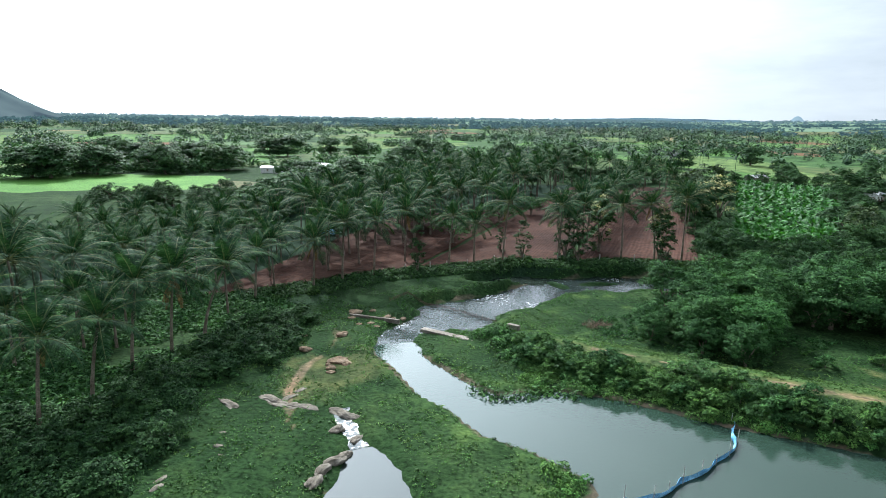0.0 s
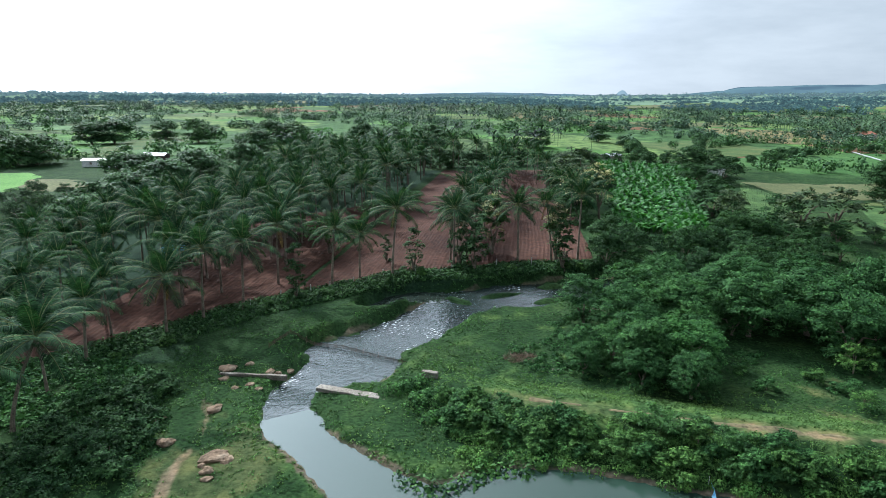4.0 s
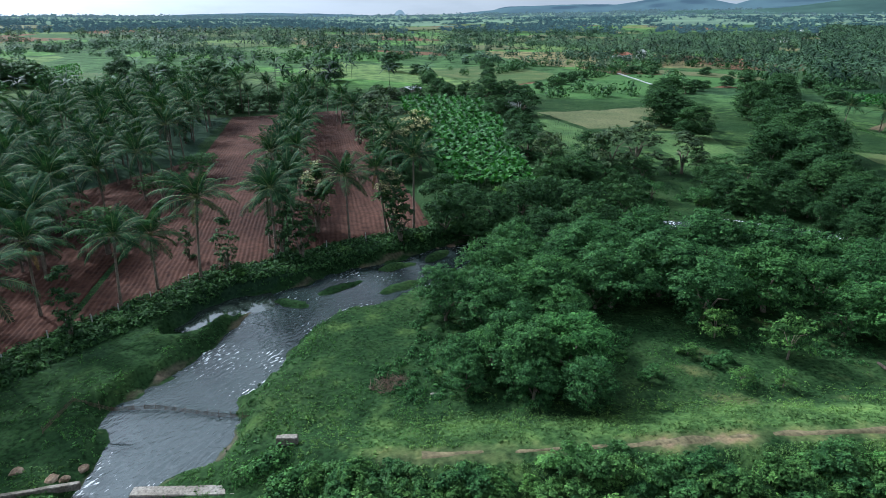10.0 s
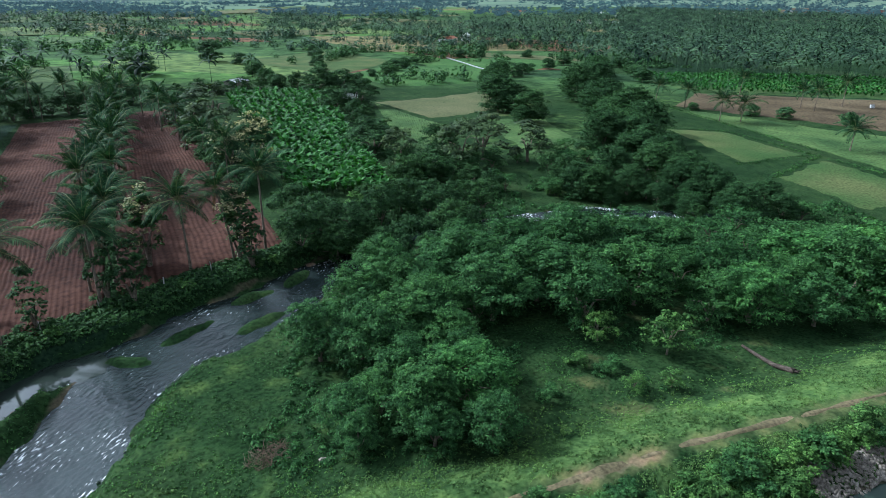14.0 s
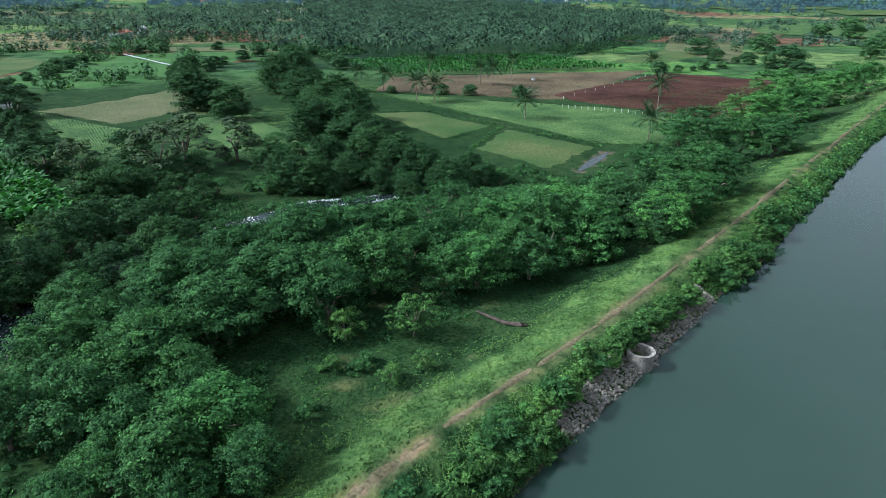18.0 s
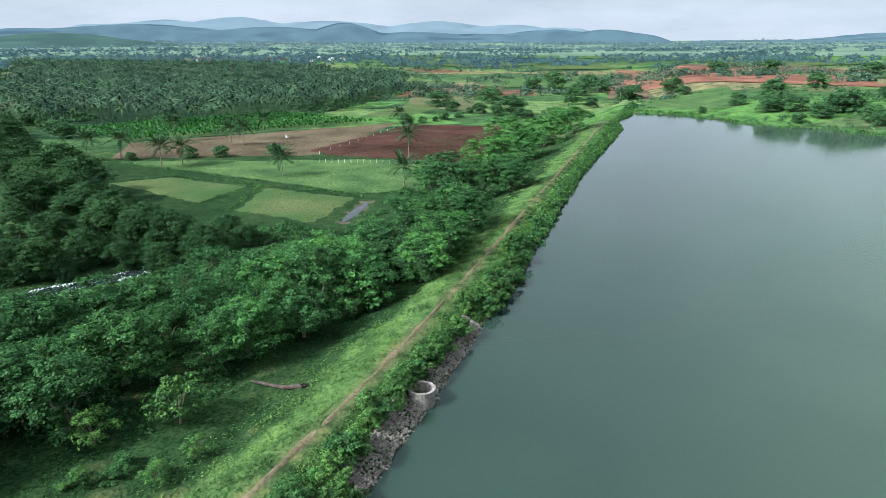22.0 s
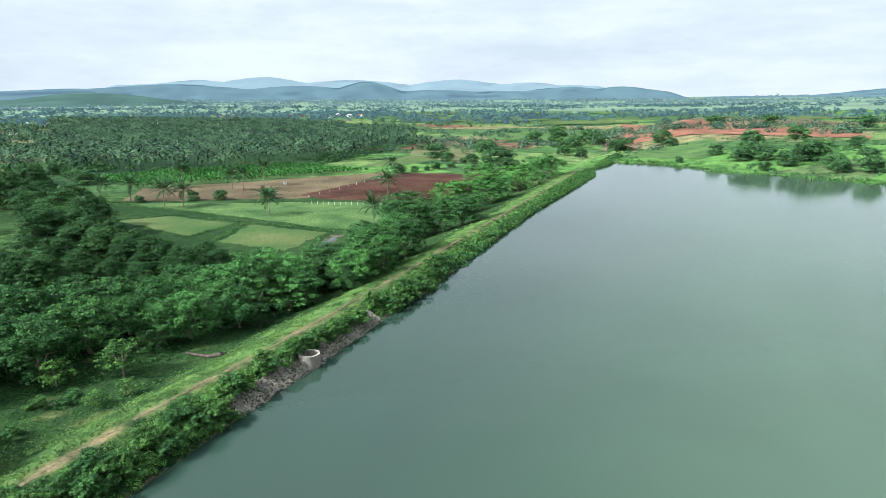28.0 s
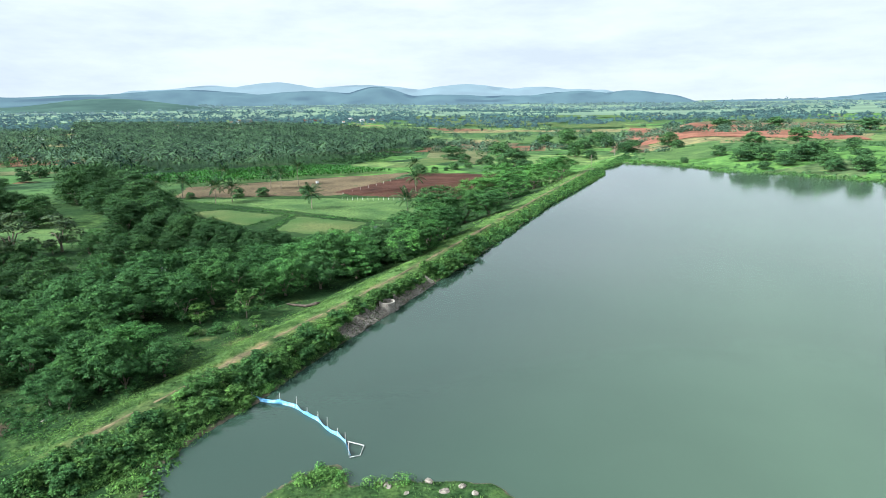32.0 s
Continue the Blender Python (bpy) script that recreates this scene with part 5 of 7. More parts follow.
def banana_plants(name, corners, spacing, lush, seed, label, skip=0.04, single=0):
    """Rows of banana plants, each a rosette of broad arching leaves."""
    rg = np.random.default_rng(seed)
    a, b, c, d = [np.array(p, float) for p in corners]
    nu, nv = int(np.linalg.norm(b - a) / spacing), int(np.linalg.norm(d - a) / spacing)
    V, Q, n0 = [], [], 0
    for i in range(nu):
        for j in range(nv):
            if rg.random() < skip:
                continue
            u, v = (i + 0.5 + rg.uniform(-0.36, 0.36)) / nu, (j + 0.5 + rg.uniform(-0.22, 0.22)) / nv
            p = (1 - u) * (1 - v) * a + u * (1 - v) * b + u * v * c + (1 - u) * v * d
            V.append((p[0], p[1]))
    P = np.array(V)
    Z = land(P[:, 0], P[:, 1])
    if single:
        # the rows at the near end stand as plants of their own
        order = np.argsort(np.hypot(P[:, 0] - 66, P[:, 1] - 118))
        near, rest = order[:single], order[single:]
        protos = [banana_plant(seed * 10 + k, lush) for k in range(5)]
        plant_all(protos, [(P[i, 0], P[i, 1], rg.uniform(0.85, 1.15), rg.uniform(0, 360), int(rg.integers(5))) for i in near])
        P, Z = P[rest], Z[rest]
    verts, quads = [], []
    for (x, y), z in zip(P, Z):
        h = rg.uniform(0.9, 1.6)
        for k in range(lush):
            az, up, ln, w = rg.uniform(0, 6.283), rg.uniform(0.95, 1.5), rg.uniform(1.4, 2.4), rg.uniform(0.26, 0.42)
            ca, sa = math.cos(az), math.sin(az)
            base = np.array([x, y, z + h])
            m1 = base + ln * 0.55 * np.array([ca * math.cos(up), sa * math.cos(up), math.sin(up)])
            m2 = m1 + ln * 0.5 * np.array([ca * math.cos(up - 0.9), sa * math.cos(up - 0.9), math.sin(up - 0.9)])
            s = np.array([-sa, ca, 0.15]) * w
            n = len(verts)
            verts += [base - s * 0.4, base + s * 0.4, m1 + s, m1 - s, m2 + s * 0.4, m2 - s * 0.4]
            quads += [(n, n + 1, n + 2, n + 3), (n + 3, n + 2, n + 4, n + 5)]
    return tagged(new(name, quad_mesh(name, verts, quads, M["banana"])), label, "crop", kind="stuff")


banana_plants("banana_crop", [(63, 131), (79, 122), (160, 246), (122, 258)], 1.55, 10, 5, "rows of bright green banana plants", single=150)
banana_plants("banana_crop", [(287, 140), (352, 32), (404, 90), (328, 192)], 2.6, 7, 6, "distant rows of green banana plants")
banana_plants("banana_crop", [(-22, 408), (-21, 368), (21, 399), (27, 506)], 3.2, 5, 8, "far strip of pale green banana plants")

# ---- far fields ----
def far_field(corners, material, label):
    """A plot far off; it lies higher above the coarser ground there."""
    r = np.hypot(*np.mean(np.array(corners, float), axis=0))
    field("field", corners, material, label, across=9.0, lengthwise=9.0, lift=0.2 + 0.0014 * max(0, r - 250), group="far fields")


for corners, key, label in (
        ([(-210, 264), (-86, 262), (-78, 212), (-150, 192)], "crop_fresh", "bright green crop field beyond the palms"),
        ([(-85, 212), (-101, 253), (-69, 240), (-58, 216)], "stubble", "dry grassy plot beyond the palms"),
        ([(-219, 558), (-188, 580), (-81, 475), (-182, 516)], "crop_light", "long green field strip"),
        ([(-100, 346), (-91, 465), (-56, 451), (-80, 300)], "paddy", "pale green meadow plot"),
        ([(-112, 357), (-39, 378), (-44, 303), (-75, 305)], "crop_light", "green plot behind the sheds"),
        ([(-2, 468), (42, 440), (-20, 354), (-34, 380)], "paddy", "pale green far plot"),
        ([(204, 389), (300, 425), (290, 335), (212, 300)], "paddy", "pale green field behind the banana rows"),
        ([(241, 230), (205, 250), (214, 298), (292, 330)], "crop_light", "fresh green field behind hedge"),
        ([(372, 255), (338, 318), (296, 328), (246, 230)], "crop_light", "fresh green field by the pipeline"),
        ([(400, 270), (378, 250), (350, 330), (372, 345)], "stubble", "tan stubble plot before the palm wood"),
        ([(518, -246), (402, -330), (855, -600), (824, -507)], "soil_red", "wide ploughed red slope beyond the reservoir"),
        ([(568, -186), (518, -246), (824, -507), (1073, -402)], "soil_red", "ploughed red strip beyond the reservoir"),
        ([(815, -294), (525, -208), (465, -178), (513, -165)], "soil_brown", "tan bare plot at the dam's end"),
        ([(410, -250), (440, -300), (395, -300), (372, -260)], "stubble", "dry tan plot between shore trees"),
        ([(984, -651), (981, -435), (575, -495), (811, -600)], "soil_brown", "brown field on the far slope"),
        ([(482, -181), (457, -239), (350, -178), (382, -138)], "crop", "green reedy meadow on the far shore"),
        ([(560, -60), (640, -10), (480, 5), (400, -30)], "stubble", "dry tan field by the palm wood"),
        ([(700, -120), (760, -20), (620, -10), (560, -80)], "soil_brown", "brown fallow strip"),
        ([(395, 10), (380, 45), (480, 5), (470, -30)], "paddy", "pale field by the big tree"),
        ([(900, -260), (960, -120), (700, -100), (640, -200)], "crop", "long green strip of far farmland")):
    far_field(corners, M[key], label)
rf = np.random.default_rng(23)
for k in range(64):
    bearing, r = radians(rf.uniform(-40, 134)), 520 * math.exp(rf.uniform(0, 1.75))
    x, y = r * math.sin(bearing), 50 + r * math.cos(bearing)
    w, d, turn = r * rf.uniform(0.04, 0.12), r * rf.uniform(0.05, 0.12), rf.uniform(-0.5, 0.5)
    c, s = math.cos(turn), math.sin(turn)
    corners = [(x + c * a - s * b, y + s * a + c * b) for a, b in ((-w, -d), (w, -d * 0.9), (w * 1.1, d), (-w * 0.9, d * 0.95))]
    key = ("crop", "paddy", "stubble", "soil_brown", "soil", "paddy", "crop")[int(rf.integers(7))]
    if bearing < 0.9 and key.startswith("soil"):
        key = "paddy"
    if inside(np.array([x]), np.array([y]), BASIN)[0] or (bearing > 1.05 and bearing < 1.7 and r < 1000):
        continue
    far_field(corners, M[key], {"crop": "far green field", "paddy": "far pale green field", "stubble": "far tan stubble field", "soil_brown": "far brown field", "soil": "far red soil field"}[key] + " among trees")

# ---- woods and scattered trees out to the horizon ----
NEARBY = [(-60, 20), (-115, 120), (-90, 262), (40, 315), (100, 268), (165, 262), (255, 232), (385, 250), (395, 20), (450, -60), (420, -145), (345, -200), (250, -220), (0, 0)]
FAR_GROVE = [(340, 190), (372, 236), (746, 410), (1263, 661), (1155, 200), (927, -15), (594, 2), (392, 78)]
FAR_GROVE_2 = [(400, 330), (430, 520), (780, 640), (980, 560), (640, 380), (452, 300)]


def far_trees(name, lo, hi, count, leaf, per, material, seed, label, cut, rows=0):
    """Woods, groups and hedgerows of farm trees between two distances; each a dense dome of leafy sprays."""
    rg = np.random.default_rng(seed)
    b = np.radians(rg.uniform(-42, 136, count))
    r = lo * np.exp(rg.random(count) * math.log(hi / lo))
    x, y = r * np.sin(b), 50 + r * np.cos(b)
    clump = lattice(x, y, 40 + lo * 0.05, 51) + 0.7 * lattice(x, y, 130 + lo * 0.1, 52)
    open_land = np.where((np.degrees(b) > 88) & (y < -60), 0.25, 0.0)
    keep = clump > cut + open_land + rg.uniform(-0.15, 0.15, count)
    x, y = x[keep], y[keep]
    # hedgerows run along the two lines of the plots
    for _ in range(rows):
        bb, rr = math.radians(rg.uniform(-42, 136)), lo * math.exp(rg.random() * math.log(hi / lo))
        way = math.radians(rg.choice([28, 118])) + rg.normal(0, 0.06)
        long = rg.uniform(0.06, 0.22) * rr
        n = int(long / rg.uniform(5, 9))
        u = rg.uniform(-0.5, 0.5, n) * long
        x = np.concatenate([x, rr * math.sin(bb) + u * math.cos(way) + rg.normal(0, 2, n)])
        y = np.concatenate([y, 50 + rr * math.cos(bb) + u * math.sin(way) + rg.normal(0, 2, n)])
    keep = ~inside(x, y, BASIN) & ~inside(x, y, NEARBY) & ~inside(x, y, FAR_GROVE) & ~inside(x, y, BRIGHT_FIELD)
    x, y, n = x[keep], y[keep], int(keep.sum())
    z = land(x, y)
    size = rg.uniform(0.55, 1.35, n) ** 1.2 * (3.6 + np.hypot(x, y) * 0.0013)
    tall = rg.uniform(0.85, 1.35, n)
    lob = unit(rg.normal(0, 1, (n, 5, 3))) * np.array([0.62, 0.62, 0.25])
    pick = rg.integers(0, 5, (n, per))
    d = unit(rg.normal(0, 1, (n, per, 3)) + np.array([0, 0, 0.35]))
    p = (np.take_along_axis(lob, pick[..., None], 1) + d * 0.5) * size[:, None, None]
    p = p * np.stack([np.ones(n), np.ones(n), tall], -1)[:, None, :] + np.stack([x, y, z + size * 0.62 * tall], -1)[:, None, :]
    p[..., 2] = np.maximum(p[..., 2], z[:, None] + 0.3)
    v, q = leaves(p.reshape(-1, 3), unit(d + np.array([0, 0, 0.5])).reshape(-1, 3), 1.0, rg, 0.1, 0.9)
    centre = np.repeat(p.reshape(-1, 3), 4, 0)
    v = centre + (v - centre) * np.repeat(np.repeat(size, per) * leaf, 4)[:, None]
    return tagged(new(name, quad_mesh(name, v, q, material)), label, "trees", kind="stuff")


BRIGHT_FIELD = [(-215, 268), (-108, 268), (-104, 300), (-40, 318), (-36, 205), (-150, 150), (-190, 190)]
far_trees("far_woods", 200, 520, 2600, 0.2, 130, M["leaf_field"], 61, "scattered field trees and hedges of the farmland", 0.45, 40)
far_trees("far_woods", 480, 1250, 7000, 0.24, 70, M["leaf_hazed"], 62, "dark far woods and hedgerows", 0.22, 130)
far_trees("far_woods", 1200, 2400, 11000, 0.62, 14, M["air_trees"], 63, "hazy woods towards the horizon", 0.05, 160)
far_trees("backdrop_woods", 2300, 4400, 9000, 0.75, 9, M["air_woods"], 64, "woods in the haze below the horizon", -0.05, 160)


def far_palms(name, ring, count, seed, label, lo=7.5, hi=11.5):
    """A distant palm wood: thin trunks and simple drooping crowns."""
    rg = np.random.default_rng(seed)
    xs, ys = [p[0] for p in ring], [p[1] for p in ring]
    step = math.sqrt((max(xs) - min(xs)) * (max(ys) - min(ys)) / count)
    gx, gy = np.meshgrid(np.arange(min(xs), max(xs), step), np.arange(min(ys), max(ys), step))
    x, y = gx.ravel() + rg.uniform(-0.36, 0.36, gx.size) * step, gy.ravel() + rg.uniform(-0.36, 0.36, gx.size) * step
    edge, _, _ = along(x, y, list(ring) + [ring[0]])
    keep = np.where(inside(x, y, ring), edge > 45 * np.maximum(0, lattice(x, y, 45, 54)), edge < 60 * lattice(x, y, 38, 55) - 12) & (lattice(x, y, 40, 53) > -0.75)
    x, y = x[keep], y[keep]
    z, h = land(x, y), rg.uniform(lo, hi, keep.sum())
    verts, quads = [], []
    for px, py, pz, ph in zip(x, y, z, h):
        n = len(verts)
        w = 0.13
        verts += [(px - w, py, pz - 0.5), (px + w, py, pz - 0.5), (px, py + w, pz - 0.5), (px - w * 0.6, py, pz + ph), (px + w * 0.6, py, pz + ph), (px, py + w * 0.6, pz + ph)]
        quads += [(n, n + 1, n + 4, n + 3), (n + 1, n + 2, n + 5, n + 4), (n + 2, n, n + 3, n + 5)]
        turn, hub = rg.uniform(0, 6.28), len(verts)
        verts.append((px, py, pz + ph))
        for k in range(10):
            a, up = turn + k * 2.4, 1.2 - 0.15 * k
            ca, sa, ln = math.cos(a), math.sin(a), rg.uniform(3.6, 5.2)
            m1 = (px + ca * ln * 0.6 * math.cos(up), py + sa * ln * 0.6 * math.cos(up), pz + ph + ln * 0.6 * math.sin(up))
            m2 = (m1[0] + ca * ln * 0.55 * math.cos(up - 0.85), m1[1] + sa * ln * 0.55 * math.cos(up - 0.85), m1[2] + ln * 0.55 * math.sin(up - 0.85))
            sx, sy = -sa * 0.62, ca * 0.62
            n = len(verts)
            verts += [(m1[0] + sx, m1[1] + sy, m1[2] - 0.25), m1, (m1[0] - sx, m1[1] - sy, m1[2] - 0.25), (m2[0] + sx * 0.4, m2[1] + sy * 0.4, m2[2] - 0.3), m2, (m2[0] - sx * 0.4, m2[1] - sy * 0.4, m2[2] - 0.3)]
            quads += [(hub, n, n + 1, n + 2), (n + 1, n, n + 3, n + 4), (n + 2, n + 1, n + 4, n + 5)]
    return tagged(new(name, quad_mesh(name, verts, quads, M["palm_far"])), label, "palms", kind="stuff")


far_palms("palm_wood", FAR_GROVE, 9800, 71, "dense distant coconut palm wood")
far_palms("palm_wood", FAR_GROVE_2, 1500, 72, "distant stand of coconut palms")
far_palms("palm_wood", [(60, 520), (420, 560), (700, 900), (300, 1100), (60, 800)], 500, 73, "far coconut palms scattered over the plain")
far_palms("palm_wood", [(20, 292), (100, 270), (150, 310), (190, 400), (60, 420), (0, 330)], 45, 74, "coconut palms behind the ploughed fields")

# ---- hills on the horizon ----
def hills(name, material, label, distance, bumps, start, end, base, rough=0.05, depth=500):
    """A range of hills: bumps of (bearing, half width, degrees above the eye) along an arc."""
    nb, nr = 220, 14
    b = np.linspace(start, end, nb)
    el = np.full(nb, base)
    for centre, width, top in bumps:
        el = np.maximum(el, base + (top - base) * np.exp(-((b - centre) / width) ** 2))
    el = el + rough * (lattice(b * 40, b * 0, 60, 81) + 0.5 * lattice(b * 40, b * 0, 19, 82))
    edge = smooth((b - start) / 3) * smooth((end - b) / 3)
    v = np.linspace(0, 1, nr)
    B, V = np.meshgrid(np.radians(b), v, indexing="ij")
    R = distance - depth + depth * V + 60 * lattice(B * 900, V * 300, 40, 83)
    X, Y = R * np.sin(B), 50 + R * np.cos(B)
    ground_z = land(X, Y) - 12
    top = 34 + distance * np.tan(np.radians(el * edge + (1 - edge) * (base - 0.6)))
    Z = ground_z + (top[:, None] - ground_z) * smooth(V * 1.02) * (1 + 0.03 * lattice(B * 2000, V * 400, 50, 84) * (1 - V))
    me = grid_mesh(name, X, Y, Z, material)
    if me.polygons[len(me.polygons) // 2].normal.z < 0:
        me.flip_normals()
    return tagged(new(name, me), label, "hill", kind="structure")


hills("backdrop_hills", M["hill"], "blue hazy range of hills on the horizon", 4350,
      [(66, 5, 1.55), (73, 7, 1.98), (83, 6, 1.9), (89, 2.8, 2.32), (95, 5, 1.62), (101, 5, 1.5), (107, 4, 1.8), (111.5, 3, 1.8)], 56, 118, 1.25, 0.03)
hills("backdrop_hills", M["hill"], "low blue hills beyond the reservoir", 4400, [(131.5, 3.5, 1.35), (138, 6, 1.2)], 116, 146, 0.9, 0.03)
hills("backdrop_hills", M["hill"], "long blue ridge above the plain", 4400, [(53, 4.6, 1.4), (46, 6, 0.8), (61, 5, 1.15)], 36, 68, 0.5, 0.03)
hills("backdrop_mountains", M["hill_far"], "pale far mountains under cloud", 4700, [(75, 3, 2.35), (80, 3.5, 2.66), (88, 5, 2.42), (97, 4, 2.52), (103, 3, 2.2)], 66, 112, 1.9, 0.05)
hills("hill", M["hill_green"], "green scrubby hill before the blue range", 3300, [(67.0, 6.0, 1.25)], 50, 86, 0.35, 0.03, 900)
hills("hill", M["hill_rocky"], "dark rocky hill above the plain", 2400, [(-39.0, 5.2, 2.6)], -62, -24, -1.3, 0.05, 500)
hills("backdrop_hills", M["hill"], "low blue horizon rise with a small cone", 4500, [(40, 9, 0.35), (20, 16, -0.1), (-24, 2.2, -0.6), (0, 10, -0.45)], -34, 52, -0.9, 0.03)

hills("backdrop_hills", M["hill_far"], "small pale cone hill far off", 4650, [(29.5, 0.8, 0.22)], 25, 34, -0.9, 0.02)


def far_plain():
    """The plain below the horizon, haze painted into its material, as a low ring."""
    b, r = np.radians(np.linspace(-46, 140, 120)), np.geomspace(1500, 4800, 34)
    B, R = np.meshgrid(b, r, indexing="ij")
    X, Y = R * np.sin(B), 50 + R * np.cos(B)
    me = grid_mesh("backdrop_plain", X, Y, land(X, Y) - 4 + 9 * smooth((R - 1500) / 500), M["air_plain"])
    if me.polygons[0].normal.z < 0:
        me.flip_normals()
    tagged(new("backdrop_plain", me), "hazy green plain towards the horizon", "ground", kind="structure")


far_plain()

# ---- built things ----
def box(bm, sx, sy, sz, m=None, bevel=0.0):
    r = bmesh.ops.create_cube(bm, size=1.0, matrix=(m or Matrix()) @ Matrix.Diagonal((sx, sy, sz, 1)))
    if bevel:
        edges = {e for v in r["verts"] for e in v.link_edges}
        bmesh.ops.bevel(bm, geom=list(edges), offset=bevel, segments=2, affect="EDGES")


def thing(name, x, y, label, category, turn=0.0, z=None, group=""):
    ob = new(name)
    ob.empty_display_size = 0.3
    ob.matrix_basis = pose(x, y, height(x, y) if z is None else z, 0, 0, turn)
    return tagged(ob, label, category, group)


def ring_wall(bm, outer, inner, z0, z1, sides=40, wear=0.0):
    rows = []
    for r, z in ((outer, z0), (outer, z1), (inner, z1), (inner, z0)):
        rows.append([bm.verts.new((r * math.cos(a), r * math.sin(a), z + (wear * noise.noise((3 * math.cos(a), 3 * math.sin(a), 0)) if z == z1 else 0)))
                     for a in (2 * math.pi * k / sides for k in range(sides))])
    for a, b in zip(rows, rows[1:] + rows[:1]):
        for k in range(sides):
            bm.faces.new((a[k], a[(k + 1) % sides], b[(k + 1) % sides], b[k]))


def build_well():
    well = thing("intake_well", 58.3, 35.5, "round pale cement intake well at the water's edge", "well", z=0.6)
    for k in range(4):
        bm = bmesh.new()
        ring_wall(bm, 1.38 + 0.012 * (k % 2), 1.1, 0.58 * k, 0.58 * k + 0.575, wear=0.03 if k == 3 else 0.0)
        part("ring", bm, M["masonry"], well)
    bm = bmesh.new()
    bmesh.ops.create_circle(bm, cap_ends=True, segments=32, radius=1.12, matrix=Matrix.Translation((0, 0, 0.75)))
    part("well_water", bm, M["pond"], well, "dark water inside the well")
    bm = bmesh.new()
    box(bm, 0.5, 0.9, 0.7, Matrix.Translation((0.6, -1.55, 0.3)) @ Matrix.Rotation(0.35, 4, "X"), 0.04)
    part("outlet_block", bm, M["concrete"], well, "tilted concrete outlet block")


build_well()


def stone_mesh(name, seed, flat=0.7, material=None, size=0.3):
    rg = random.Random(seed)
    bm = bmesh.new()
    bmesh.ops.create_icosphere(bm, subdivisions=3 if size > 0.5 else (2 if size > 0.29 else 1), radius=size)
    off = Vector((rg.random() * 9, rg.random() * 9, rg.random() * 9))
    for v in bm.verts:
        v.co *= 1 + 0.55 * noise.noise(v.co / size * 0.9 + off) + 0.22 * noise.noise(v.co / size * 2.6 + off)
        v.co.z *= flat
    me = bpy.data.meshes.new(name)
    bm.to_mesh(me)
    bm.free()
    me.materials.append(material or M["rubble"])
    return me


def build_pitching():
    """Loose stone pitching on the wet slope of the dam."""
    pitch = thing("stone_pitching", 60.0, 34.5, "loose grey rubble stones lining the dam's wet slope", "stones", z=0.0)
    pitch.matrix_basis = Matrix()
    meshes = [stone_mesh("stone", 500 + k, 0.68, size=0.19) for k in range(7)]
    rg = np.random.default_rng(12)
    line = np.array([(45.6, 42.2), (57.6, 35.8), (66.0, 31.2), (75.6, 26.4)])
    seg = np.concatenate([[0], np.cumsum(np.hypot(*np.diff(line, axis=0).T))])
    n, spots = 2600, []
    s = rg.uniform(0, seg[-1], n)
    x0, y0 = np.interp(s, seg, line[:, 0]), np.interp(s, seg, line[:, 1])
    reach = 1.5 + 0.9 * np.sin(s * 0.5) ** 2 + 0.6 * np.exp(-((s - 17) / 7) ** 2)
    off = rg.uniform(-0.5, 1, n) * reach
    X, Y = x0 + off * 0.46, y0 + off * 0.89
    Z = land(X, Y)
    keep = np.hypot(X - 58.3, Y - 35.5) > 1.5
    X, Y, Z = X[keep], Y[keep], Z[keep]
    V, Q, base = [], [], 0
    for k in range(len(X)):
        sc = rg.uniform(0.55, 1.3)
        m = pose(X[k], Y[k], Z[k] + 0.05, *rg.uniform(0, 360, 3) * (0.1, 0.1, 1)) @ Matrix.Scale(sc, 4)
        if k < 300:
            child("stone", meshes[k % 7], pitch, m=m)
        else:
            me = meshes[k % 7]
            co = np.empty(len(me.vertices) * 3, np.float32)
            me.vertices.foreach_get("co", co)
            ix = np.empty(len(me.loops), np.int32)
            me.loops.foreach_get("vertex_index", ix)
            a = np.array(m)
            V.append(co.reshape(-1, 3) @ a[:3, :3].T + a[:3, 3])
            Q.append(ix.reshape(-1, 3) + base)
            base += len(me.vertices)
    tagged(child("rubble", quad_mesh("rubble", np.concatenate(V), np.concatenate(Q), M["rubble"]), pitch), kind="stuff")


build_pitching()


def rock(x, y, size, seed, label, flat=0.6, turn=0.0, material="rock", stretch=(1, 1, 1), sink=0.15):
    me = stone_mesh("rock", seed, flat, M[material], size * 0.85)
    ob = tagged(new("rock", me), label, "rock", "rocks")
    ob.matrix_basis = pose(x, y, height(x, y) + size * flat * 0.25 - sink * size, 0, 0, turn) @ Matrix.Diagonal((*stretch, 1))


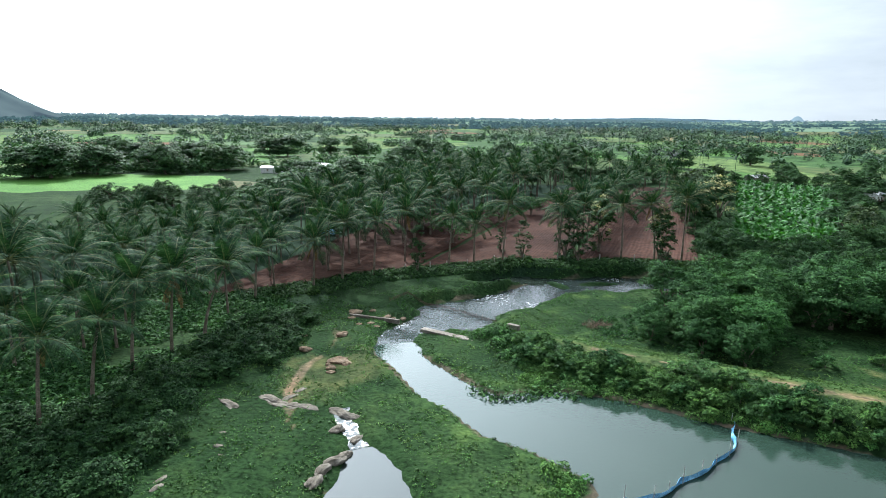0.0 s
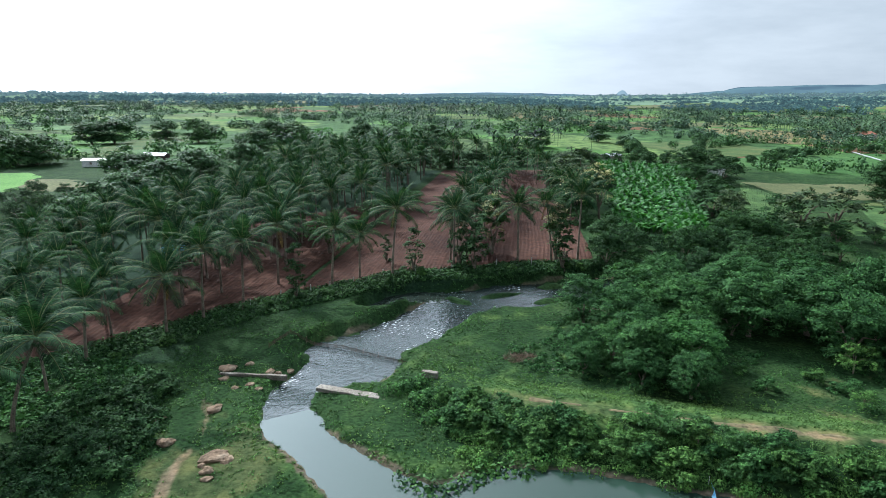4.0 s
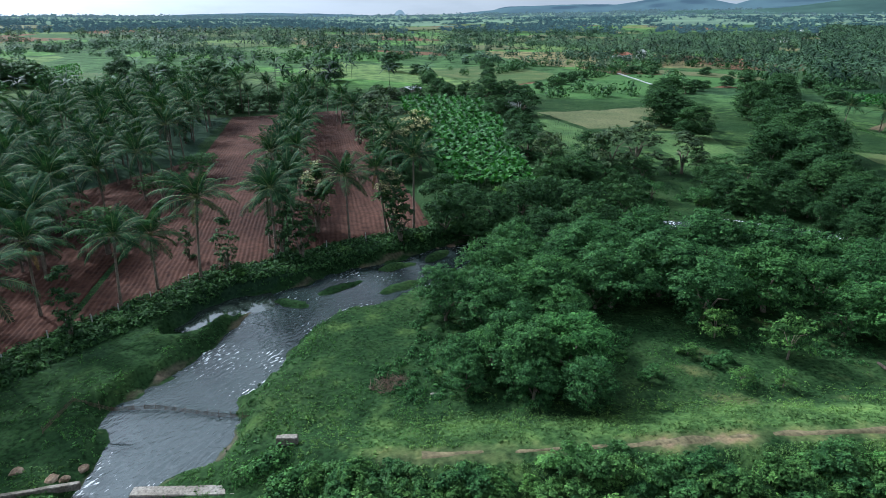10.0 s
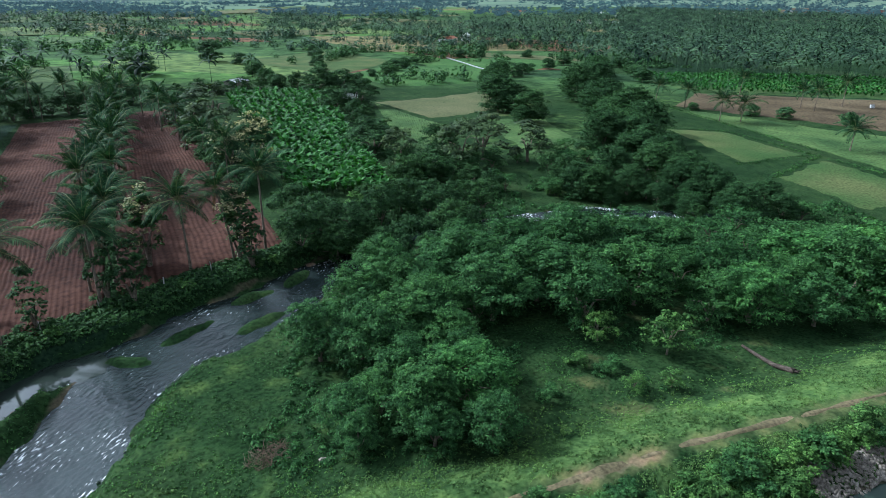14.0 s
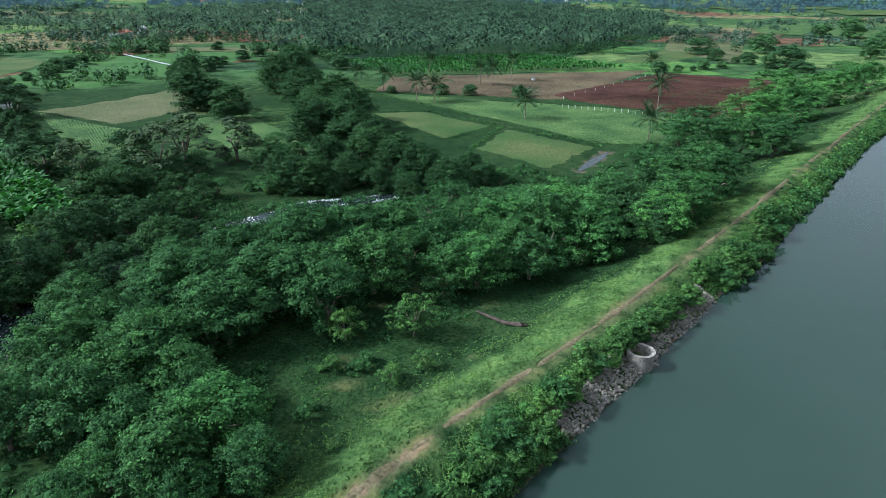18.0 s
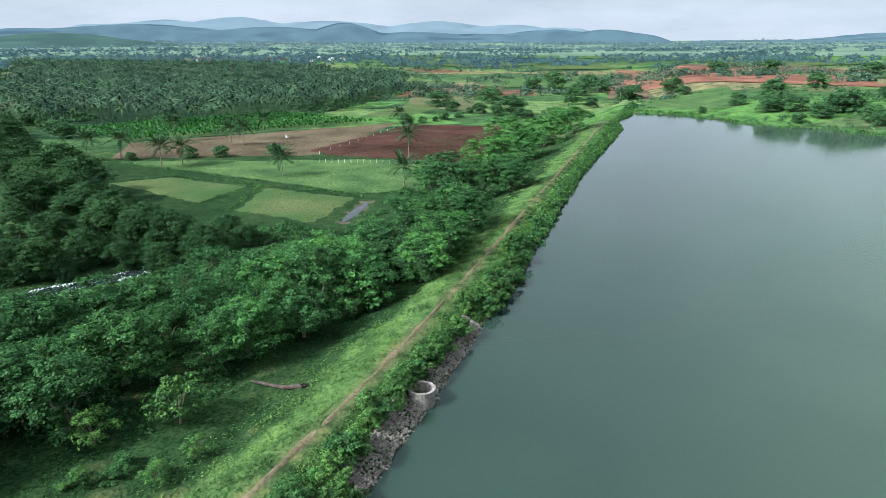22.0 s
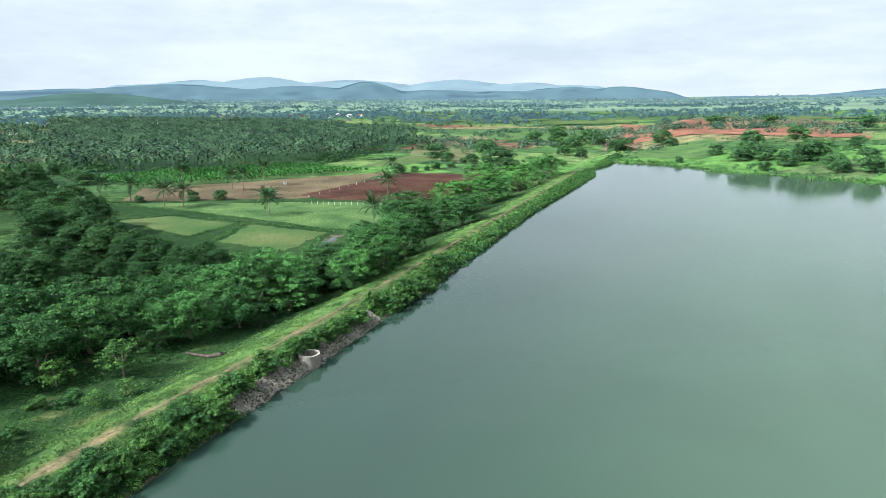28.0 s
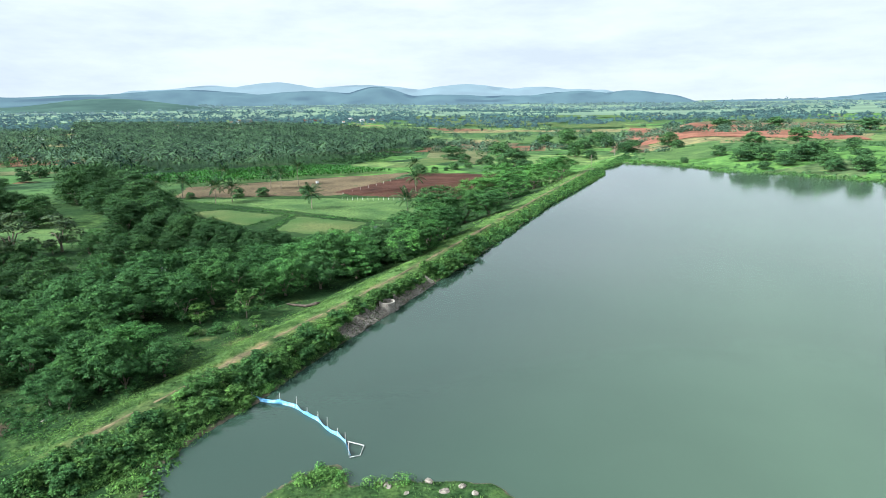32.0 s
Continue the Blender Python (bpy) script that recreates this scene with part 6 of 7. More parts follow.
for k, (x, y, s, sx, turn, flat) in enumerate(((-11.2, 63.6, 0.95, 1.5, 20, 0.55), (-10.4, 63.0, 0.6, 1.2, 70, 0.6), (-11.7, 61.6, 0.6, 1.1, 10, 0.75), (-11.6, 60.5, 0.42, 1.2, 0, 0.6), (-12.2, 62.4, 0.4, 1.0, 0, 0.6),
                                               (-12.2, 71.6, 0.7, 1.2, 40, 0.6), (-15.6, 66.5, 0.8, 1.1, 10, 0.7), (-17.0, 71.0, 0.7, 1.2, 40, 0.7))):
    rock(x, y, s, 600 + k, "orange-brown granite boulder on the grass", flat, turn, stretch=(sx, 1, 1))
for k, (x, y, s, sx, turn, flat) in enumerate(((-19.9, 52.9, 0.8, 1.9, -45, 0.35), (-16.2, 53.9, 0.9, 1.8, -35, 0.35), (-14.9, 52.9, 0.8, 1.7, -20, 0.35), (-13.6, 52.6, 0.8, 1.3, 20, 0.35), (-12.3, 52.5, 0.8, 1.6, -15, 0.3),
                                               (-9.0, 51.5, 0.95, 1.5, -30, 0.55), (-8.0, 51.0, 0.7, 1.2, -30, 0.5), (-8.9, 48.6, 0.75, 1.2, 60, 0.5), (-7.2, 47.4, 0.65, 1.2, 60, 0.7), (-8.9, 42.3, 0.7, 1.4, 70, 0.6),
                                               (-8.3, 43.6, 0.75, 1.4, 50, 0.6), (-7.7, 44.8, 0.7, 1.2, 50, 0.6), (-9.3, 40.9, 0.7, 1.3, 80, 0.6), (-13.9, 56.2, 0.5, 1.8, 60, 0.3), (-14.5, 54.4, 0.6, 1.6, 60, 0.3),
                                               (-18.0, 45.3, 0.35, 1.2, 0, 0.5), (-18.3, 47.4, 0.3, 1.2, 0, 0.5), (-20.3, 39.4, 0.45, 1.5, 70, 0.4), (-20.5, 40.6, 0.4, 1.5, 70, 0.4), (-17.3, 44.0, 0.3, 1.1, 0, 0.5))):
    rock(x, y, s, 630 + k, "pale weathered granite slab in the turf", flat, turn, "slab_rock", (sx * 1.2, 0.8, 1))
for k, (x, y, s, sx, turn) in enumerate(((-11.7, 80.9, 0.9, 1.4, 10), (-9.6, 81.6, 0.5, 1.2, 40), (-7.3, 79.3, 0.55, 1.1, 0), (-6.6, 78.9, 0.5, 1.0, 60), (-5.4, 80.0, 0.5, 1.2, 0), (-9.3, 76.7, 0.45, 1.3, 30),
                                         (-8.4, 75.6, 0.4, 1.2, 0), (-10.7, 76.2, 0.4, 1.2, 0), (-12.0, 78.3, 0.5, 1.3, 0), (20.0, 104.0, 0.7, 1.6, 30), (24.8, 103.8, 0.8, 1.6, 10), (25.6, 104.3, 0.5, 1.3, 50),
                                         (8.5, 99.0, 0.35, 1.2, 0), (49.0, 108.6, 0.6, 1.5, 10), (46.6, 108.9, 0.5, 1.2, 30))):
    rock(x, y, s, 660 + k, "reddish rock beside the stream", 0.55, turn, stretch=(sx, 1, 1))
for k, (x, y, s) in enumerate(((7.6, 35.2, 0.45), (7.9, 31.4, 0.4), (6.2, 30.1, 0.45), (6.7, 28.5, 0.4), (5.5, 27.4, 0.35), (9.5, 38.6, 0.3), (10.6, 52.9, 0.4), (23.1, 72.9, 0.45), (6.3, 33.5, 0.3))):
    rock(x, y, s, 690 + k, "pale stone lying in the bank grass", 0.5, 40 * k, "rubble", (1.4, 1, 1))


def beam(name, x0, y0, x1, y1, width, top, thick, material, label, category):
    """A straight concrete beam between two places."""
    ob = thing(name, (x0 + x1) / 2, (y0 + y1) / 2, label, category, math.degrees(math.atan2(y1 - y0, x1 - x0)), z=top - thick)
    bm = bmesh.new()
    box(bm, math.hypot(x1 - x0, y1 - y0), width, thick, Matrix.Translation((0, 0, thick / 2)), 0.05)
    bmesh.ops.subdivide_edges(bm, edges=[e for e in bm.edges if e.calc_length() > 1.5], cuts=6, use_grid_fill=True)
    for v in bm.verts:
        v.co += Vector((0, 0.05, 0.035)) * noise.noise(v.co * 1.3)
    part("slab", bm, material, ob)
    return ob


weir = beam("weir_slab", -2.5, 74.3, 4.2, 70.2, 1.0, 1.5, 0.4, M["concrete"], "weathered concrete weir slab across the stream", "weir")
bm = bmesh.new()
for k in range(3):
    box(bm, 0.5, 0.7, 0.9, Matrix.Translation((-2.6 + 2.6 * k, 0, -0.6)), 0.03)
part("footing", bm, M["concrete"], weir)
beam("concrete_block", 8.1, 73.0, 9.6, 72.2, 0.6, 2.75, 0.7, M["concrete"], "old concrete block half hidden by bushes", "block")
beam("concrete_wall", -12.6, 79.6, -5.6, 77.4, 0.4, 1.5, 0.6, M["slab_rock"], "low weathered concrete wall beside the stream", "wall")


def build_stick_fence():
    fence = thing("stick_fence", 0.5, 86.0, "dark stick and net fence across the stream", "fence", z=0.0)
    fence.matrix_basis = Matrix()
    line = [(-7.7, 85.7), (-5.2, 89.2), (-2.4, 88.0), (1.0, 86.3), (3.2, 84.2), (5.6, 81.9), (8.2, 79.7)]
    z = [height(*line[0]), height(*line[1])] + [0.1] * 5
    V, Q = [], []
    for k in range(6):
        (ax, ay), (bx, by) = line[k], line[k + 1]
        m = max(2, int(math.dist(line[k], line[k + 1]) / 0.9))
        for j in range(m):
            u = j / m
            x, y, zz = ax + (bx - ax) * u, ay + (by - ay) * u, z[k] + (z[k + 1] - z[k]) * u
            v, q = tube([(x, y, zz - 0.5), (x + 0.04, y, zz + random.uniform(0.45, 0.8))], [0.035, 0.025], 4)
            child("post", quad_mesh("post", v, q, M["twig"]), fence)
        for i in range(14):
            u0, u1 = i / 14, (i + 1) / 14
            for h in (0.08, 0.2, 0.32, 0.42):
                n = len(V)
                p0, p1 = (ax + (bx - ax) * u0, ay + (by - ay) * u0, z[k] + (z[k + 1] - z[k]) * u0), (ax + (bx - ax) * u1, ay + (by - ay) * u1, z[k] + (z[k + 1] - z[k]) * u1)
                V += [(p0[0], p0[1], p0[2] + h), (p1[0], p1[1], p1[2] + h), (p1[0], p1[1], p1[2] + h + 0.05), (p0[0], p0[1], p0[2] + h + 0.05)]
                Q.append((n, n + 1, n + 2, n + 3))
    child("netting", quad_mesh("netting", V, Q, M["twig"]), fence, "dark netting between the sticks")


build_stick_fence()


def build_blue_net():
    net = thing("fishing_net", 20.0, 44.0, "sagging blue fishing net barrier on thin poles", "net", z=0.0)
    net.matrix_basis = Matrix()
    line = np.array([(26.3, 51.2), (25.3, 47.8), (23.6, 45.6), (21.9, 44.2), (20.2, 42.8), (18.3, 41.6), (16.8, 40.4), (15.4, 39.5), (13.1, 39.0)])
    seg = np.concatenate([[0], np.cumsum(np.hypot(*np.diff(line, axis=0).T))])
    s = np.linspace(0, seg[-1], 90)
    x, y = np.interp(s, seg, line[:, 0]), np.interp(s, seg, line[:, 1])
    sag = np.zeros(len(s))
    for a, b in zip(seg[:-1], seg[1:]):
        u = np.clip((s - a) / (b - a), 0, 1)
        sag = np.maximum(sag, 4 * u * (1 - u) * 0.2)
    u = np.linspace(0, 1, 6)
    top = LAKE + 0.55 - sag
    X = x[:, None] + 0.34 * np.sin(u * 2.4) * np.sin(s * 1.3 + 1)[:, None] - 0.35 * (1 - u)
    Y = y[:, None] - 0.25 * (1 - u) + 0 * s[:, None]
    Z = LAKE - 0.08 + (top - LAKE + 0.08)[:, None] * u
    me = grid_mesh("netting", X, Y, Z, M["net"])
    child("netting", me, net)
    for k, (px, py) in enumerate(line):
        v, q = tube([(px, py, LAKE - 1.0), (px + 0.05, py, LAKE + 1.0 + 0.25 * (k % 3))], [0.04, 0.03], 5)
        child("pole", quad_mesh("pole", v, q, M["post"]), net)
    v, q = tube([(15.4, 39.3, LAKE + 0.25), (14.6, 37.6, LAKE + 0.15), (12.9, 37.9, LAKE + 0.05), (12.6, 38.9, LAKE + 0.1)], [0.05] * 4, 5)
    child("float_rope", quad_mesh("float_rope", v, q, M["post"]), net, "pale rope looped on the water")


build_blue_net()


def build_brush_heap():
    heap = thing("brush_heap", 20.2, 76.6, "heap of dry brown twigs on the meadow", "brushwood")
    rg = np.random.default_rng(31)
    for j in range(3):
        V, Q = [], []
        for k in range(70):
            a, r = rg.uniform(0, 6.28), 1.5 * np.sqrt(rg.random())
            p = np.array([math.cos(a) * r * 1.2, math.sin(a) * r * 0.8, 0.05])
            d = unit(np.array([rg.normal(), rg.normal(), abs(rg.normal()) * 0.9 + 0.15]))
            ln = rg.uniform(0.4, 1.1)
            v, q = tube([p, p + d * ln * 0.6, p + d * ln + (0, 0, -0.08)], [0.025, 0.018, 0.008], 3)
            Q += [tuple(i + len(V) for i in f) for f in q]
            V += list(v)
        child("brushwood", quad_mesh("brushwood", V, Q, M["twig"]), heap)


build_brush_heap()


def build_log():
    log = thing("fallen_log", 64.4, 50.6, "grey fallen tree trunk lying in the grass", "log", z=0.0)
    log.matrix_basis = Matrix()
    pts = [(66.0, 53.6), (65.0, 51.9), (63.8, 49.8), (62.2, 47.6)]
    p = [(x, y, height(x, y) + 0.22) for x, y in pts]
    v, q = tube(p, [0.14, 0.2, 0.24, 0.3], 9)
    child("trunk", quad_mesh("trunk", v, q, M["wood"]), log)
    end = p[-1]
    for k, d in enumerate(((-0.5, -0.4, 0.3), (0.4, -0.5, 0.1), (-0.2, 0.4, 0.4))):
        v, q = tube([end, np.array(end) + d], [0.14, 0.04], 5)
        child("root", quad_mesh("root", v, q, M["wood"]), log)


build_log()


def stone_post(x, y, h, group):
    ob = thing("fence_post", x, y, "thin pale stone fence post", "post", random.uniform(0, 90), group=group)
    bm = bmesh.new()
    box(bm, 0.14, 0.11, h + 0.4, Matrix.Translation((0, 0, h / 2 - 0.2)) @ Matrix.Rotation(random.uniform(-0.06, 0.06), 4, "X"), 0.015)
    part("shaft", bm, M["post"], ob)


for x, y in ((0.7, 106.7), (-2.2, 104.9), (-4.7, 105.0), (-6.5, 102.9), (-10.5, 99.9), (4.5, 108.6), (9.5, 110.6), (15.0, 111.9), (21.5, 112.8), (29.5, 113.0), (36.0, 113.0), (43.0, 112.8)):
    stone_post(x, y, random.uniform(1.1, 1.5), "fence posts of the ploughed field")
for k in range(22):
    t = k / 21
    stone_post(225.5 - 14.5 * t + 2.6 * math.sin(t * 3), 56 - 47 * t, 1.3, "fence posts of the lower field")
for k in range(12):
    t = k / 11
    stone_post(244 + 96 * t, 57 - 40 * t, 1.3, "fence posts of the lower field")


def house(x, y, w, d, h, wall, roof, turn, label, rise=0.8, name="house"):
    ob = thing(name, x, y, label, "building", turn)
    for sx, sy, ww, dd in ((0, -d / 2, w, 0.25), (0, d / 2, w, 0.25), (-w / 2, 0, 0.25, d - 0.5), (w / 2, 0, 0.25, d - 0.5)):
        bm = bmesh.new()
        box(bm, ww, dd, h + 0.5, Matrix.Translation((sx * (1 - 0.25 / w), sy * (1 - 0.25 / d), h / 2 - 0.25)))
        part("wall", bm, M[wall], ob)
    for s in (-1, 1):
        bm = bmesh.new()
        slope = math.atan2(rise, d / 2)
        box(bm, w + 0.8, math.hypot(rise, d / 2) + 0.5, 0.12, Matrix.Translation((0, s * (d / 4 + 0.1), h + rise / 2 + 0.05)) @ Matrix.Rotation(-s * slope, 4, "X"))
        part("roof", bm, M[roof], ob)
    bm = bmesh.new()
    box(bm, 0.9, 0.08, 1.9, Matrix.Translation((w * 0.15, -d / 2 - 0.03, 0.95)))
    part("door", bm, M["wood"], ob)
    for u in (-0.25, 0.35):
        bm = bmesh.new()
        box(bm, 0.8, 0.06, 0.8, Matrix.Translation((w * u, -d / 2 - 0.03, h * 0.6)))
        part("window", bm, M["bark"], ob)
    return ob


house(-75, 277, 13.0, 5.0, 2.6, "white", "sheet", -8, "long pale farm shed with sheet roof", 0.6, "shed")
house(-59, 293, 9.0, 6.0, 2.7, "wood", "sheet", -14, "dark open farm shed with pale roof", 0.8, "shed")
house(160, 229, 6.0, 5.0, 2.8, "white", "sheet", 30, "small white farmhouse among trees")
house(139, 275, 8.0, 6.0, 2.6, "masonry", "sheet", 20, "grey sheet-roofed hut behind banana rows", 0.8, "hut")
house(208, 129, 4.5, 3.5, 2.4, "white", "sheet", 40, "tiny white hut under dark trees", 0.6, "hut")
house(430, 412, 16.0, 10.0, 4.2, "white", "roof_red", 10, "white temple-like house before the palm wood", 2.0)
house(446, 405, 6.0, 6.0, 7.0, "white", "white", 10, "white tower beside the house", 1.6)
rv = random.Random(3)
for k in range(26):
    cx, cy = ((1240, 440), (1330, 380), (900, 520), (1500, 120), (1150, 620))[k % 5]
    house(cx + rv.uniform(-70, 70), cy + rv.uniform(-45, 45), rv.uniform(8, 16), rv.uniform(7, 10), rv.uniform(3, 6), "white", rv.choice(("roof_red", "white", "sheet")), rv.uniform(0, 90),
          "small whitewashed village house far off", 1.4)


def pole(x, y, h, label):
    ob = thing("utility_pole", x, y, label, "pole")
    v, q = tube([(0, 0, -0.5), (0, 0, h)], [0.15, 0.1], 7)
    child("shaft", quad_mesh("shaft", v, q, M["concrete"]), ob)
    bm = bmesh.new()
    box(bm, 1.4, 0.1, 0.1, Matrix.Translation((0, 0, h - 0.5)))
    part("crossarm", bm, M["concrete"], ob)


pole(313, -82.5, 7.0, "grey utility pole at the dam's end")
pole(400, -128, 7.5, "grey utility pole at the dam's end")
pole(463, -238, 8.0, "grey utility pole on the far shore")

tarp = thing("tarpaulin", -26.0, 134.0, "crumpled blue plastic sheet among the palms", "sheet", 30)
u, v = np.meshgrid(np.linspace(-1, 1, 14), np.linspace(-1, 1, 14), indexing="ij")
child("sheet", grid_mesh("sheet", u * 2.4, v * 1.5, 1.6 - 0.5 * u * u + 0.25 * lattice(u * 4, v * 4, 1.1, 91) - 0.9 * np.abs(v), M["net"]), tarp)
for sx, sy in ((-2.2, 0), (2.2, 0), (0, 0)):
    vv, qq = tube([(sx, sy, -0.3), (sx, sy, 1.6)], [0.05, 0.04], 5)
    child("pole", quad_mesh("pole", vv, qq, M["wood"]), tarp)

pipeline = thing("pipeline", 300, 285, "pale blue irrigation pipe along the field edge", "pipe", z=0.0)
pipeline.matrix_basis = Matrix()
pp = [(326 - 38 * k / 8, 323 - 61 * k / 8) for k in range(9)]
vv, qq = tube([(x, y, height(x, y) + 0.9) for x, y in pp], [0.26] * 9, 8)
child("tube", quad_mesh("tube", vv, qq, M["sheet"]), pipeline)
for x, y in pp[::2]:
    bm = bmesh.new()
    box(bm, 0.5, 0.5, 1.2, Matrix.Translation((x, y, height(x, y) + 0.2)))
    part("support", bm, M["concrete"], pipeline)


def field_box(x, y, w, h, label):
    """A small pump box with a lid in the fields."""
    ob = thing("pump_box", x, y, label, "box", 25)
    bm = bmesh.new()
    box(bm, w, w * 0.8, h + 0.3, Matrix.Translation((0, 0, h / 2 - 0.15)), 0.03)
    part("body", bm, M["white"], ob)
    bm = bmesh.new()
    box(bm, w * 1.15, w * 0.95, 0.1, Matrix.Translation((0, 0, h + 0.05)), 0.02)
    part("lid", bm, M["concrete"], ob)


field_box(294.6, 74.5, 1.6, 1.3, "small white pump box in the bare field")
field_box(291.1, 129.7, 1.3, 1.0, "small pale pump box at the field edge")

# ---- low weeds, tufts and reeds ----
def tufts(name, places, size, per, material, label, seed, spread=0.3, up=0.6, most=1.35):
    """Many low clumps of small leaves at (x, y) places."""
    rg = np.random.default_rng(seed)
    P = np.array(places)
    n = len(P)
    s = rg.uniform(0.5, 1.4, n) * size
    p = np.stack([np.repeat(P[:, 0], per), np.repeat(P[:, 1], per), np.repeat(land(P[:, 0], P[:, 1]), per)], -1)
    d = rg.normal(0, 1, (n * per, 3))
    d[:, 2] = np.abs(d[:, 2])
    d = unit(d)
    p = p + d * (np.repeat(s, per) * spread / 0.3)[:, None] * np.array([1, 1, up])
    v, q = leaves(p, d, 0.15, rg, 0.1, 1.6)
    centre = np.repeat(p, 4, 0)
    v = centre + (v - centre) * np.minimum(most, np.repeat(np.repeat(s, per), 4)[:, None] / 0.3)
    return tagged(new(name, quad_mesh(name, v, q, material)), label, "plants", kind="stuff")


def sow(n, seed, box_, test):
    rg = np.random.default_rng(seed)
    x, y = rg.uniform(box_[0], box_[1], n), rg.uniform(box_[2], box_[3], n)
    ok = test(x, y, rg)
    return np.stack([x[ok], y[ok]], -1)


def dry_land(x, y):
    d, at, _ = along(x, y, STREAM)
    w = np.interp(at, np.arange(len(STREAM)), [s[2] for s in STREAM])
    return ~inside(x, y, BASIN) & (d > w + 0.4) & (along(x, y, POND)[0] > 3.2) & (along(x, y, POOL)[0] > 2.6)


def on_slope(x, y, rg):
    d, at, side = along(x, y, CREST)
    return dry_land(x, y) & (d > 1.1) & (d < 10.5) & (rg.random(len(x)) < np.where(side < 0, 1.0, 0.55)) & (lattice(x, y, 3.2, 41) > -0.35)


tufts("weeds", sow(60000, 1, (6, 130, 0, 78), on_slope), 0.13, 7, M["herb"], "fresh green weeds and tussocks on the dam slopes", 2)
tufts("weeds", sow(30000, 3, (130, 350, -115, 12), on_slope), 0.3, 5, M["herb"], "green weeds along the far stretch of the dam", 4)
tufts("grass_tufts", sow(11000, 5, (-34, 100, 36, 114), lambda x, y, rg: dry_land(x, y) & (lattice(x, y, 5.0, 42) + 0.5 * lattice(x, y, 1.7, 43) > 0.22) & (along(x, y, CREST)[0] > 7)),
      0.17, 6, M["weed"], "darker tussocks scattered over the meadow", 6)
tufts("grass_tufts", sow(9000, 7, (-22, 14, 22, 84), lambda x, y, rg: dry_land(x, y) & (lattice(x, y, 2.4, 44) > 0.05)), 0.17, 6, M["herb"], "rough yellowish tussocks on the peninsula bank", 8)


def river_edge(x, y, rg):
    d, at, _ = along(x, y, STREAM)
    w = np.interp(at, np.arange(len(STREAM)), [s[2] for s in STREAM])
    return (d > w + 0.25) & (d < w + 3.2) & dry_land(x, y) & (lattice(x, y, 2.2, 45) > -0.2)


tufts("bank_plants", sow(30000, 9, (-14, 130, 60, 118), river_edge), 0.2, 6, M["weed"], "lush low plants lining the stream banks", 10)
hedge_line = [(-30, 86), (-10, 99.3), (12, 110.3), (43, 111.8), (52, 111)]
tufts("hedge_weeds", sow(26000, 11, (-34, 56, 80, 116), lambda x, y, rg: (along(x, y, hedge_line)[0] < 2.9) & dry_land(x, y)), 0.5, 12, M["leaf_dark"], "dark tangled weeds below the ploughed field", 12, up=0.9)
tufts("undergrowth", sow(30000, 13, (-60, 0, 36, 130), lambda x, y, rg: inside(x, y, [(-60, 36), (-24, 36), (-24, 56), (-19, 62), (-18, 80), (-24, 86), (-37, 88), (-34, 120), (-70, 120)]) & (lattice(x, y, 4, 46) > -0.6)),
      0.55, 12, M["leaf"], "green undergrowth beneath the coconut palms", 14, up=0.8)
tufts("reeds", sow(700, 15, (3, 14, 53, 62), lambda x, y, rg: inside(x, y, BASIN) & (along(x, y, WATERLINE)[0] < 1.5)), 0.5, 7, M["weed"], "green reeds standing in the shallows", 16, up=1.7)
tufts("dam_edge_bushes", sow(9000, 17, (10, 350, -112, 66), lambda x, y, rg: (along(x, y, WATERLINE)[0] < 1.7) & ~inside(x, y, BASIN) & ~((x > 45) & (x < 76.5)) & (lattice(x, y, 3.5, 47) > -0.3)), 0.62, 16, M["leaf"], "leafy scrub hanging over the water's edge", 18, up=0.9, most=1.2)
tufts("meadow_scrub", sow(16000, 19, (-20, 420, 100, 262), lambda x, y, rg: inside(x, y, [(60, 108), (110, 96), (150, 60), (170, 90), (140, 130), (100, 135), (64, 124)]) & (lattice(x, y, 6, 48) > -0.1) & (along(x, y, STREAM)[0] > 3.5)),
      0.6, 7, M["leaf"], "rough green scrub along the lower stream", 20, up=0.8)
tufts("field_banks", sow(24000, 21, (140, 245, 2, 140), lambda x, y, rg: np.minimum.reduce([along(x, y, l)[0] for l in ([(197, 118), (206, 101), (188, 72), (165, 84)], [(157, 74), (188, 71), (173, 40)], [(242, 137), (195, 73)], [(188, 72), (177, 42), (178, 14)])]) < 0.9),
      0.5, 6, M["weed"], "grassy banks between the paddy plots", 22, up=0.9)

spare = np.array([(x + a, y + b) for x, y, *_ in SPARE_SHRUBS for a, b in ((0, 0), (0.5, 0.3), (-0.4, 0.5), (0.1, -0.6), (-0.6, -0.2))])
tufts("scrub", spare, 0.8, 26, M["leaf"], "far green scrub along dam and stream", 24, up=0.9, most=2.4)


def wet_slope(x, y, rg):
    d, at, side = along(x, y, CREST)
    return (side < 0) & (d > 2.3) & ~inside(x, y, BASIN) & ~((x > 45) & (x < 76.5) & (d > 4.0)) & (lattice(x, y, 4.5, 61) > -0.55) & (x > 8)


